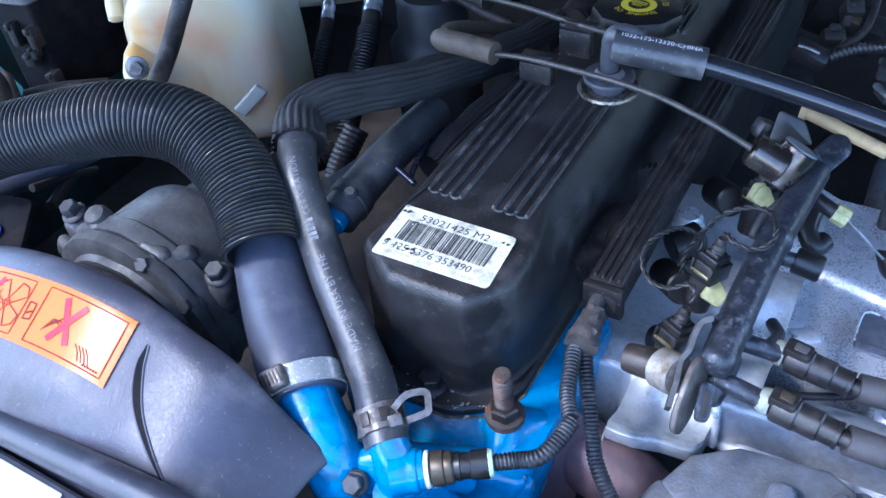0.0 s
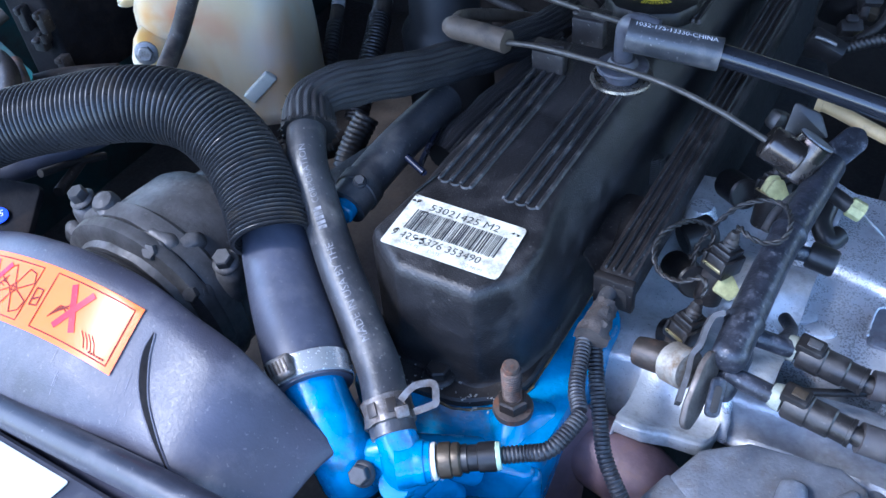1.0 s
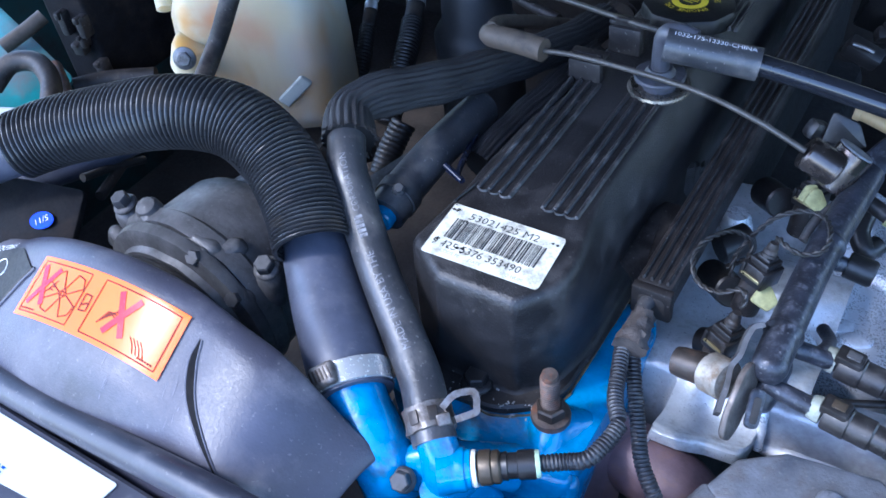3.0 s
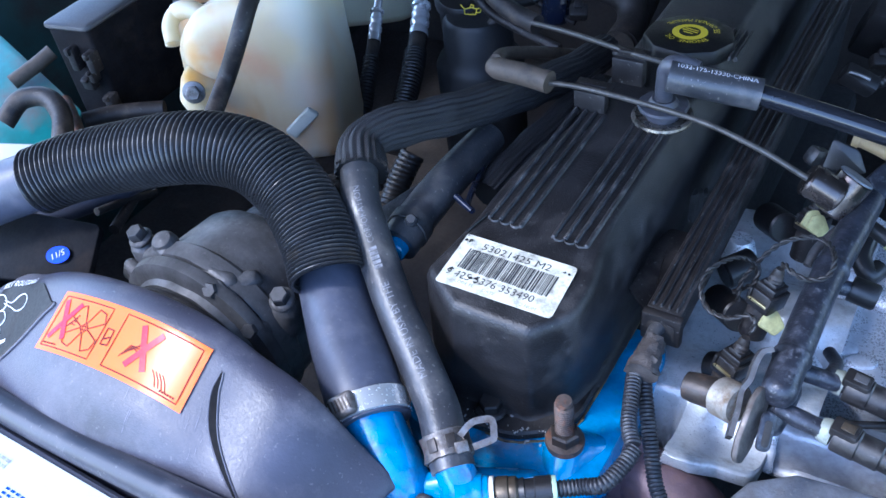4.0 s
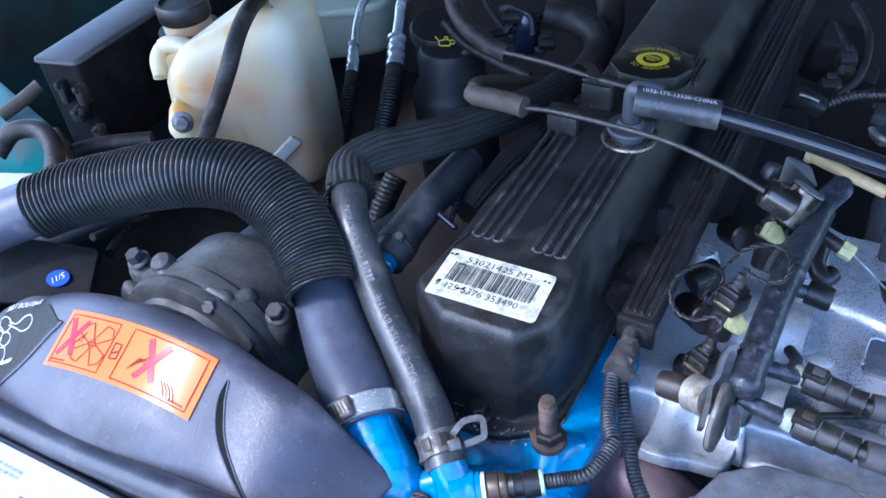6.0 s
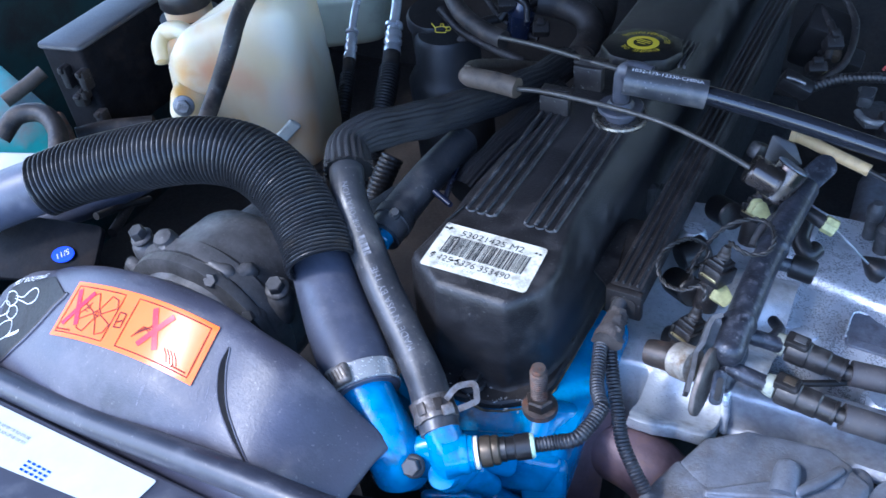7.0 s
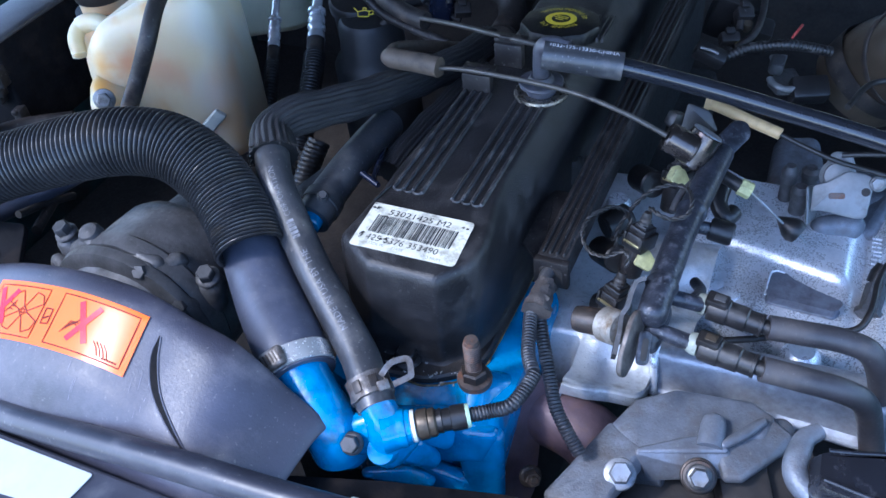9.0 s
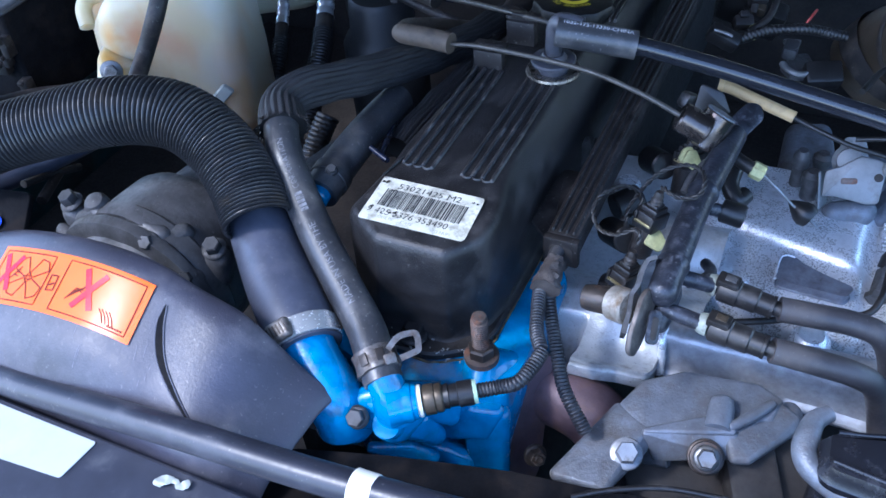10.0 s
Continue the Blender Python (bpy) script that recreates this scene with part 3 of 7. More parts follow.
loft(bm, I4, round_poly(FLANGE_OUT, [0.004, 0.02, 0.02, 0.008, 0.008, 0.008, 0.006, 0.006, 0.02, 0.004], 5), [(0.9146, -0.0015), (0.9156, 0.0), (0.9196, 0.0), (0.9210, -0.0015)])
part("flange", bm, COVER, vc)


def rib(x, y0, y1, w=0.0026, h=0.0018, z=1.0):
    b = BM()
    o = [Vector((x + w / 2 * math.cos(a), y1 + w / 2 * math.sin(a))) for a in np.linspace(0, math.pi, 7)]
    o += [Vector((x + w / 2 * math.cos(a), y0 + w / 2 * math.sin(a))) for a in np.linspace(math.pi, 2 * math.pi, 7)]
    loft(b, I4, o, [(z - 0.001, 0.0006), (z + h * 0.4, 0.0), (z + h * 0.85, -0.0004), (z + h, -0.0009)])
    return b


for x0 in (-0.0207, 0.0197):
    for k in range(4):
        part("rib", rib(x0 + (k - 1.5) * 0.0066, 0.0015 - 0.001 * abs(k - 1.5), 0.117), COVER_LIT_WORN, vc)
    # closed round ends of the channels
    for k in range(3):
        b = BM()
        m = pose(x0 + (k - 1) * 0.0066, 0.001, 0.9995)
        prof = [(0.0022, 0), (0.0026, 0.0013), (0.0034, 0.0016), (0.0041, 0.0)]
        seg = 9
        rings = [[b.verts.new(m @ V(r * math.cos(a), r * math.sin(a), z)) for a in np.linspace(math.pi, 2 * math.pi, seg)] for r, z in prof]
        for p, q in zip(rings, rings[1:]):
            for i in range(seg - 1):
                b.faces.new((p[i], p[i + 1], q[i + 1], q[i]))
        part("rib_end", b, COVER_LIT_WORN, vc)
for k in range(5):
    part("rib", rib(0.0270 + k * 0.0042, 0.2110, 0.2480, 0.0020), COVER, vc)

# label on the cover
LM = Matrix.Translation((-0.0343, -0.0187, 1.0012)) @ Matrix(((1, 0.0, 0, 0), (0, 1, 0, 0), (0, 0.035, 1, 0), (0, 0, 0, 1)))
bm = BM()
lo = round_poly([(0, 0), (0.001, -0.0385), (0.0695, -0.0375), (0.0675, 0.0003)], [0.001, 0.002, 0.003, 0.003], 4)
loft(bm, LM, lo[::1], [(0.0, 0.0), (0.0003, 0.0)])
lab = part("paper_label", bm, LABEL, vc, "worn white paper label with bar code and printed numbers")
LT = LM @ Matrix.Translation((0, 0, 0.0005))
words("53021425 M2", 0.0068, LT @ Matrix.Translation((0.0125, -0.0082, 0)), INK, lab, squash=1.12)
words("9 425 5376 353490", 0.0070, LT @ Matrix.Translation((0.0030, -0.0318, 0)), INK, lab, squash=0.97)
words("CODE PL", 0.0030, LT @ Matrix.Translation((0.0105, -0.0352, 0)), GREYINK, lab)
words("DATE", 0.0030, LT @ Matrix.Translation((0.028, -0.0356, 0)), GREYINK, lab)
words("SEQ NUM", 0.0030, LT @ Matrix.Translation((0.047, -0.0362, 0)), GREYINK, lab)
rng = random.Random(5)
x, rects = 0.0072, []
while x < 0.0610:
    w = rng.choice((0.0004, 0.0004, 0.0008, 0.0011))
    rects.append((x, -0.0252 + rng.uniform(-0.0003, 0.0003), x + w, -0.0098))
    x += w + rng.choice((0.0003, 0.0004, 0.0007))
bars(LT, rects, INK, lab, "bar_code")["kind"] = "stuff"
# scuffed spots where the paper is worn through
rng = random.Random(11)
for cx, cy, n_ in ((0.006, -0.004, 7), (0.012, -0.010, 4), (0.008, -0.030, 6), (0.020, -0.029, 4), (0.062, -0.006, 2)):
    for _ in range(n_):
        px, py, q = cx + rng.uniform(-0.005, 0.005), cy + rng.uniform(-0.003, 0.003), rng.uniform(0.0004, 0.0012)
        bm = BM()
        bm.faces.new([bm.verts.new(LT @ V(px + q * rng.uniform(0.6, 1.5) * math.cos(a), py + q * rng.uniform(0.5, 1.2) * math.sin(a), 0.0003)) for a in np.linspace(0, 5.5, 8)])
        part("scuff", bm, COVER if rng.random() < 0.5 else LABEL, lab, smooth=False)
# raised mould line before the ribs
bm = BM()
tube(bm, [(-0.0365, -0.0165, 1.0008), (-0.0335, -0.002, 1.0012), (-0.0315, 0.004, 1.0008)], 0.0008, 8)
part("mould_line", bm, COVER, vc)

# ---- engine below ----
bm = BM()
hd = round_poly([(-0.056, 0.03), (-0.056, -0.05), (-0.046, -0.09), (0.0, -0.104), (0.045, -0.100), (0.0725, -0.088), (0.0735, 0.02), (0.066, 0.03)], 0.006)
loft(bm, I4, hd, [(0.80, -0.002), (0.86, -0.002), (0.884, 0.0), (0.910, 0.0), (0.9135, -0.0012), (0.9146, -0.004)])
eng = thing("cylinder_head", (0, 0.2, 0.80), "cast cylinder head painted glossy blue with chipped edges", "cylinder head")
part("casting", bm, BLUE, eng)
bm = BM()
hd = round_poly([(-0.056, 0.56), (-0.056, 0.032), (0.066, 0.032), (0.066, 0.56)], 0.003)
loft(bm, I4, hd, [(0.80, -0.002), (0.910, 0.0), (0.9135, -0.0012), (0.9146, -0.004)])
part("rear_casting", bm, DARK, eng, "dark rear of the head")
# webs and bosses of the front face
for name, balls in (
    ("web", [((0.052, -0.095, 0.902), 0.008), ((0.069, -0.092, 0.900), 0.006), ((0.070, -0.100, 0.84), 0.006), ((0.058, -0.104, 0.85), 0.006)]),
    ("ledge", [((0.024, -0.100, 0.901), 0.007), ((0.066, -0.094, 0.904), 0.006), ((0.060, -0.098, 0.888), 0.006), ((0.028, -0.106, 0.884), 0.006)]),
    ("stud_boss", [((0.049, -0.0715, 0.914), 0.0125), ((0.052, -0.088, 0.903), 0.011), ((0.062, -0.06, 0.908), 0.009)]),
    ("low_web", [((0.020, -0.108, 0.87), 0.008), ((0.050, -0.106, 0.862), 0.007), ((0.060, -0.110, 0.83), 0.008), ((0.020, -0.112, 0.82), 0.008)]),
):
    bm = BM()
    hull(bm, balls)
    part(name, roughen(bm, 0.0006, 70), BLUE, eng)
bm = BM()
block(bm, pose(-0.005, 0.22, 0.66), 0.20, 0.62, 0.28, 0.012)
solo("engine_block", bm, DARK, "grimy dark engine block under the cylinder head", "engine block")

# ---- thermostat housing ----
th = thing("thermostat_housing", (0.01, -0.13, 0.90), "blue painted thermostat housing with two hose necks", "thermostat housing")
BIG = Line([(-0.1229, -0.0462, 0.9801), (-0.1043, -0.0632, 0.9749), (-0.0764, -0.0901, 0.9670), (-0.0502, -0.1136, 0.9612), (-0.0353, -0.1273, 0.9546)], step=0.004)
NECK = Line([(-0.0395, -0.1232, 0.9586), (-0.0273, -0.1318, 0.9509), (-0.0152, -0.1398, 0.9418), (-0.0085, -0.1430, 0.9306), (-0.0071, -0.1429, 0.9212)], step=0.003)
bm = BM()
tube(bm, NECK, lambda s: 0.0160 + 0.0010 * min(1.0, s / 0.04), 32)
part("large_neck", roughen(bm, 0.0004, 80), BLUE, th)
HN = Line([(0.0131, -0.1274, 0.9559), (0.0182, -0.1310, 0.9492), (0.0219, -0.1336, 0.9415), (0.0237, -0.1341, 0.9329)], step=0.003)
for name, balls in (
    ("bowl", [((-0.0065, -0.1422, 0.9262), 0.0168), ((-0.0046, -0.1404, 0.9213), 0.0150)]),
    ("screw_boss", [((0.0045, -0.1422, 0.9327), 0.0090), ((0.0053, -0.1358, 0.9316), 0.0105), ((-0.0017, -0.1366, 0.9321), 0.009)]),
    ("web", [((0.0036, -0.1369, 0.9394), 0.0060), ((0.0108, -0.1326, 0.9410), 0.0075), ((0.0162, -0.1362, 0.9337), 0.0085), ((0.0075, -0.1403, 0.9305), 0.008)]),
    ("body", [((0.0216, -0.1308, 0.9345), 0.0125), ((0.0276, -0.1282, 0.9297), 0.0110), ((0.0218, -0.1349, 0.9220), 0.0110), ((0.0162, -0.1338, 0.9327), 0.0110)]),
    ("web", [((0.0240, -0.1241, 0.9363), 0.009), ((0.0419, -0.0998, 0.9192), 0.006), ((0.0425, -0.1080, 0.9075), 0.007)]),
    ("foot", [((0.0269, -0.1289, 0.9135), 0.007), ((0.0366, -0.1180, 0.8977), 0.007), ((0.0321, -0.1233, 0.9171), 0.006)]),
    ("foot", [((0.0039, -0.1384, 0.8937), 0.0035), ((0.0248, -0.1270, 0.8910), 0.004), ((0.0359, -0.1214, 0.8779), 0.004)]),
    ("rim", [((0.0110, -0.1379, 0.9415), 0.0028), ((0.0142, -0.1400, 0.9387), 0.0032), ((0.0094, -0.1416, 0.9375), 0.003)]),
):
    bm = BM()
    hull(bm, balls)
    part(name, roughen(bm, 0.0006, 110), BLUE, th)
bm = BM()
m = basis((0.0229, -0.1443, 0.9341), (0.16, -0.66, 0.72))
lathe(bm, m, [(0.0100, -0.014), (0.0092, -0.004), (0.0086, 0.0), (0.0084, 0.0016), (0.0076, 0.0026), (0.0, 0.003)], 32)
part("plug_boss", bm, BLUE, th)
bm = BM()
SL = Line([(0.0360, -0.1298, 0.9439), (0.0703, -0.1094, 0.9464)], step=0.002)
lathe(bm, basis(SL.p[0], SL.t[0]), [(0.0125, -0.016), (0.0112, -0.009), (0.0108, -0.007), (0.0112, -0.0055), (0.0108, -0.003), (0.0100, -0.0025), (0.0098, 0.0)], 32)
part("sensor_boss", bm, BLUE, th)
bm = BM()
tube(bm, HN, lambda s: 0.0100 + 0.0030 * min(1, s / 0.024) ** 2, 24)
part("small_neck", roughen(bm, 0.0003, 120), BLUE, th)
bolt((0.0077, -0.1488, 0.9392), (0.10, -0.66, 0.74), 0.0053, 0.0050, "dark oily hexagon bolt in the thermostat housing", BOLT_GREASY, group="housing bolts")

# coolant sensor with connector and its conduit
cs = thing("coolant_sensor", (0.0379, -0.1286, 0.9438), "brass coolant sensor with black plug and white seal", "sensor")
ax = SL.t[0]
O = SL.p[0]
bm = BM()
lathe(bm, basis(O, ax), [(0.0086, 0.0), (0.0093, 0.0010), (0.0090, 0.0026), (0.0072, 0.0028)], 30)
part("seal", bm, SEAL, cs, "white sealing ring")
bm = BM()
lathe(bm, basis(O + ax * 0.0035, ax), [(0.0080, 0), (0.0087, 0.001), (0.0087, 0.0060), (0.0078, 0.0066), (0.0082, 0.0075), (0.0082, 0.0100), (0.0072, 0.0110)], 10)
part("brass_nut", bm, BRASS, cs, "tarnished brass nut")
bm = BM()
lathe(bm, basis(O + ax * 0.0145, ax), [(0.0064, -0.001), (0.0072, 0.003), (0.0064, 0.0035), (0.0064, 0.008), (0.0072, 0.0085), (0.0073, 0.0165), (0.0066, 0.017)], 10)
part("plug", bm, PLASTIC, cs)
bm = BM()
lathe(bm, basis(O + ax * 0.0310, ax), [(0.0066, 0), (0.0070, 0.0008), (0.0066, 0.0024), (0.0045, 0.0026)], 12)
part("end_seal", bm, GREENSEAL, cs, "pale green wire seal")


def conduit(name, pts, r, label, pitch=0.0021, mat=LOOM, depth=0.0007, parent=None):
    """A split corrugated wire conduit along a line."""
    line = Line(pts, step=pitch / 4)
    b = BM()
    tube(b, line, lambda s: r - depth * (0.5 + 0.5 * math.cos(s / pitch * 6.2832)) ** 2, 14)
    if parent:
        return part(name, b, mat, parent)
    return solo(name, b, mat, label, "wire conduit", "wire conduits")


conduit("wire_conduit", [tuple(O + ax * 0.032), tuple(O + ax * 0.045), (0.0848, -0.1027, 0.9509), (0.0894, -0.0907, 0.9532), (0.0912, -0.0800, 0.9546)], 0.0044, "black split wire conduit leading to the coolant sensor")
conduit("wire_conduit", [(0.0894, -0.0773, 0.9532), (0.0828, -0.0666, 0.9536), (0.0779, -0.0513, 0.9559), (0.0744, -0.0395, 0.9569)], 0.0044, "black split wire conduit rising to the wiring channel")
conduit("wire_conduit", [(0.0772, -0.0320, 0.9526), (0.0846, -0.0463, 0.9448), (0.0949, -0.0642, 0.9346), (0.1026, -0.0771, 0.9270), (0.1116, -0.0856, 0.9200), (0.1223, -0.0923, 0.9096)], 0.0043, "thin black wire conduit dropping past the exhaust")

# ---- hoses ----
CLAMP_TURN = 30
uh = thing("radiator_hose", BIG.p[-1], "thick black upper radiator hose partly in corrugated sleeve", "radiator hose")
bm = BM()
tube(bm, BIG, lambda s: 0.0200 + 0.0014 * min(1.0, s / 0.07), 36)
part("hose", bm, HOSE_BLUE, uh)
worm_clamp(uh, BIG, BIG.L[-1] - 0.0095, 0.0217, 0.0125, CHROME, radians(CLAMP_TURN))
CORR_PTS = [(-0.3180, -0.0938, 1.0043), (-0.2945, -0.0778, 1.0115), (-0.2602, -0.0630, 1.0200), (-0.2177, -0.0501, 1.0303), (-0.1885, -0.0419, 1.0321), (-0.1649, -0.0386, 1.0283), (-0.1404, -0.0425, 1.0183), (-0.1228, -0.0511, 1.0089), (-0.1076, -0.0619, 0.9993), (-0.0950, -0.0742, 0.9902)]
CL = Line(CORR_PTS, step=0.00025)


def ring_count(s):
    """How many rings of the sleeve lie before s: they crowd together towards its lower end."""
    u = s / CL.L[-1]
    return s / 0.0038 + 0.5 * max(0.0, u - 0.40) ** 2 * CL.L[-1] / 0.55 * (1 / 0.0025 - 1 / 0.0038)


bm = BM()
tube(bm, CL, lambda s: 0.0196 + 0.0029 * abs(math.sin(ring_count(s) * math.pi)) ** 1.15, 36, caps=False)
part("corrugated_sleeve", bm, CORR, uh, "glossy black ribbed plastic sleeve")
bm = BM()
tube(bm, [(-0.3674, -0.1282, 0.9881), (-0.3506, -0.1145, 0.9943), (-0.3284, -0.0998, 1.0018), (-0.3029, -0.0838, 1.0091)], 0.0196, 30)
part("hose", bm, HOSE_BLUE, uh)

HH = Line([(-0.1219, 0.0058, 1.0193), (-0.1146, -0.0083, 1.0149), (-0.1028, -0.0255, 1.0069), (-0.0862, -0.0411, 0.9955), (-0.0586, -0.0653, 0.9823), (-0.0291, -0.0886, 0.9706), (-0.0067, -0.1063, 0.9631), (0.006, -0.12, 0.9585), (0.0159, -0.13, 0.9522)], step=0.004)
hh = thing("heater_hose", HH.p[-1], "dark grey rubber heater hose with white print", "heater hose")
bm = BM()
tube(bm, HH, 0.0114, 28)
part("hose", bm, RUBBER, hh)
total = HH.L[-1]


def on_heater(ang, r=0.01155):
    return lambda x, y: HH.at(total - 0.047 - x, ang + y / 0.0114, r)


HEATER_PRINT = radians(-8)
words("MADE IN USA BY THE", 0.0060, I4, HOSE_PRINT, hh, on_heater(HEATER_PRINT), squash=1.07)
bars(I4, [(0.0715 + 0.0030 * k, 0.0, 0.0737 + 0.0030 * k, 0.0046) for k in range(5)], HOSE_PRINT, hh, "print", on_heater(HEATER_PRINT, 0.01182))
words("CORPORATION", 0.0056, I4, HOSE_PRINT, hh, lambda x, y: on_heater(HEATER_PRINT)(0.0885 + x, y), squash=0.94)
# spring clamp at its lower end
k = -4
m = basis(HH.p[k], HH.t[k], HH.n[k])
sc = thing("spring_clamp", HH.p[k], "dull grey wire and band clamp on the heater hose", "hose clamp")
bm = BM()
lathe(bm, m, [(0.0116, -0.0068), (0.0127, -0.0064), (0.0125, -0.001), (0.0128, 0.002), (0.0128, 0.0064), (0.0116, 0.0068)], 32, close=False)
roughen(bm, 0.0009, 210)
part("band", bm, OLD_CLAMP, sc)
bm = BM()
strip(bm, [(0.0160, -0.1205, 0.9694), (0.0175, -0.1156, 0.9717), (0.0193, -0.1121, 0.9728), (0.0228, -0.1089, 0.9729), (0.0261, -0.1070, 0.9726), (0.0281, -0.1080, 0.9710), (0.0300, -0.1111, 0.9683), (0.0307, -0.1130, 0.9670), (0.0285, -0.1158, 0.9664), (0.0236, -0.1210, 0.9656)], (0.35, -0.45, 0.80), 0.0022, 0.0034)
part("tab", bm, OLD_CLAMP, sc)
bm = BM()
block(bm, basis((0.0188, -0.1240, 0.9667), (0.45, -0.45, 0.77)), 0.007, 0.006, 0.004, 0.001)
part("lug", bm, OLD_CLAMP, sc)
for a in (-1.0, -0.3, 0.5):
    bm = BM()
    block(bm, m @ Matrix.Rotation(a, 4, "Z") @ Matrix.Translation((0.0128, 0, 0.0)), 0.0012, 0.0052, 0.0070, 0.0005)
    part("window", bm, BOLT_DARK, sc)

def braided_sleeve(line, r, label, open_end, seed):
    """A woven sleeve with lengthwise ropes of yarn, and stray yarns at its open end and along it."""
    rnd = random.Random(seed)
    t = thing("braided_hose", line.p[0], label, "coolant hose")
    seg = 84
    bm = BM()
    tube(bm, line, r, seg)
    bm.verts.ensure_lookup_table()
    for k in range(len(line.p)):
        for i in range(seg):
            v = bm.verts[k * seg + i]
            a = 6.2832 * i / seg
            rope = abs(math.sin(a * 10 + 0.5 * math.sin(line.L[k] * 40))) ** 0.7
            v.co = line.p[k] + (v.co - line.p[k]) * (0.900 + 0.125 * rope + 0.03 * noise.noise(V(a * 1.3, line.L[k] * 60, seed)))
    part("sleeve", bm, BRAID, t, "black braided fabric sleeve")
    bm = BM()
    for k in range(90):
        ang, at_end = rnd.uniform(0, 6.2832), k < 60
        s0 = rnd.uniform(0.0, 0.004) if at_end else rnd.uniform(0.01, line.L[-1] * 0.6)
        way = -1 if open_end and at_end else rnd.choice((-1, 1))
        q, out, length = r(s0), line.at(s0, ang, 1.0) - line.at(s0, ang, 0.0), rnd.uniform(0.003, 0.008) if at_end else rnd.uniform(0.002, 0.005)
        p0 = line.at(s0, ang, q * 0.99)
        p1 = p0 + out * length * 0.25 + line.t[0] * way * length * 0.5
        tube(bm, [p0, p1, p1 + out * length * rnd.uniform(-0.1, 0.5) + line.t[0] * way * length * rnd.uniform(0.0, 0.5)], lambda s_: 0.00022, 5)
    part("loose_yarn", bm, YARN, t, "frayed loose yarns")["kind"] = "stuff"
    return t


BR = Line([(-0.1131, -0.0088, 1.0128), (-0.1234, 0.0085, 1.0185), (-0.1204, 0.024, 1.0198), (-0.1118, 0.0449, 1.0148), (-0.1009, 0.0769, 1.0046), (-0.0910, 0.1153, 0.9929), (-0.0802, 0.1579, 0.9816), (-0.0690, 0.2015, 0.9726), (-0.0640, 0.2445, 0.9662)], step=0.003)
braided_sleeve(BR, lambda s: 0.0134 + 0.0024 * max(0, 1 - s / 0.030) + 0.0005 * math.sin(s * 160), "coolant hose in a black braided fabric sleeve", True, 3)
BR2 = Line([(-0.053, 0.2014, 0.962), (-0.0585, 0.1536, 0.9619), (-0.0638, 0.115, 0.9615), (-0.0666, 0.0819, 0.961), (-0.0691, 0.0595, 0.9584)], step=0.004)
braided_sleeve(BR2, lambda s: 0.0118 + 0.0005 * math.sin(s * 170), "dark braided hose lying below the coolant hose", False, 5)

h2 = thing("bypass_hose", (-0.0864, -0.0030, 0.9769), "short dusty rubber hose on a blue pipe nipple", "coolant hose")
H2 = Line([(-0.0844, -0.0223, 0.9769), (-0.0845, -0.0145, 0.9777), (-0.0857, 0.0024, 0.9783), (-0.0870, 0.0358, 0.9782), (-0.0880, 0.0672, 0.9760), (-0.0893, 0.0998, 0.9715)], step=0.004)
bm = BM()
tube(bm, H2, 0.0126, 26)
part("hose", bm, RUBBER, h2)
bm = BM()
rod(bm, (-0.0829, -0.0296, 0.9772), (-0.0846, -0.0114, 0.9774), 0.0075, 22)
part("nipple", bm, BLUE, h2, "blue painted pipe nipple")
worm_clamp(h2, H2, 0.014, 0.0129, 0.010, BOLT_GREASY, radians(-40), False)
bm = BM()
slab(bm, basis((-0.0990, 0.0110, 0.9740), (0.1, -0.4, 0.9), (0.5, 0.8, 0.3)), [(-0.022, -0.010), (0.022, -0.008), (0.024, 0.010), (-0.018, 0.012)], -0.002, 0.002, 0.006)
part("bracket", bm, GREY_CAST, h2)
bolt((-0.0790, -0.0120, 0.9895), (0.35, -0.4, 0.85), 0.0032, 0.003, "small dull bolt holding the hose bracket", BOLT_GREASY)
bm = BM()
tube(bm, [(-0.0685, 0.0220, 0.9869), (-0.0617, 0.0201, 0.9845), (-0.0548, 0.0182, 0.9822)], 0.0022, 10)
tube(bm, [(-0.0548, 0.0182, 0.9822), (-0.0651, 0.0305, 0.9766), (-0.0792, 0.0768, 0.9712)], 0.0020, 10)
solo("steel_pipe", bm, NAVY, "thin dark glossy steel pipe beside the valve cover", "pipe")

# ---- stud and cover bolts ----
for q, r, h in (((0.0463, 0.1326, 0.9250), 0.0052, 0.018), ((0.0451, 0.0783, 0.9220), 0.0042, 0.010), ((0.0470, 0.1418, 0.9250), 0.0048, 0.012)):
    bm = BM()
    prof, z = [(r, -0.012)], -0.008
    while z < h:
        prof += [(r, z), (r, z + 0.0004), (r * 0.84, z + 0.0009), (r * 0.84, z + 0.0012)]
        z += 0.0017
    lathe(bm, pose(*q), prof + [(r * 0.8, h + 0.001), (0.0, h + 0.0012)], 16)
    solo("head_stud", bm, BOLT_GREASY, "dark threaded stud between cover and wiring channel", "stud", "dark studs")
st = thing("head_stud", (0.049, -0.0715, 0.9146), "rusty threaded stud with nut and washer in blue metal", "stud")
m = pose(0.049, -0.0715, 0.9235)
bm = BM()
lathe(bm, m, [(0.0106, -0.002), (0.0110, 0.0005), (0.0106, 0.0022), (0.0088, 0.0028)], 30)
part("washer", bm, RUST, st)
bm = BM()
hex_head(bm, m @ Matrix.Translation((0, 0, 0.0024)), 0.0083, 0.0075)
part("nut", bm, BOLT_DARK, st)
bm = BM()
prof = [(0.0052, 0.010)]
z = 0.0115
while z < 0.033:
    prof += [(0.0053, z), (0.0053, z + 0.0004), (0.0042, z + 0.0009), (0.0042, z + 0.0012)]
    z += 0.0018
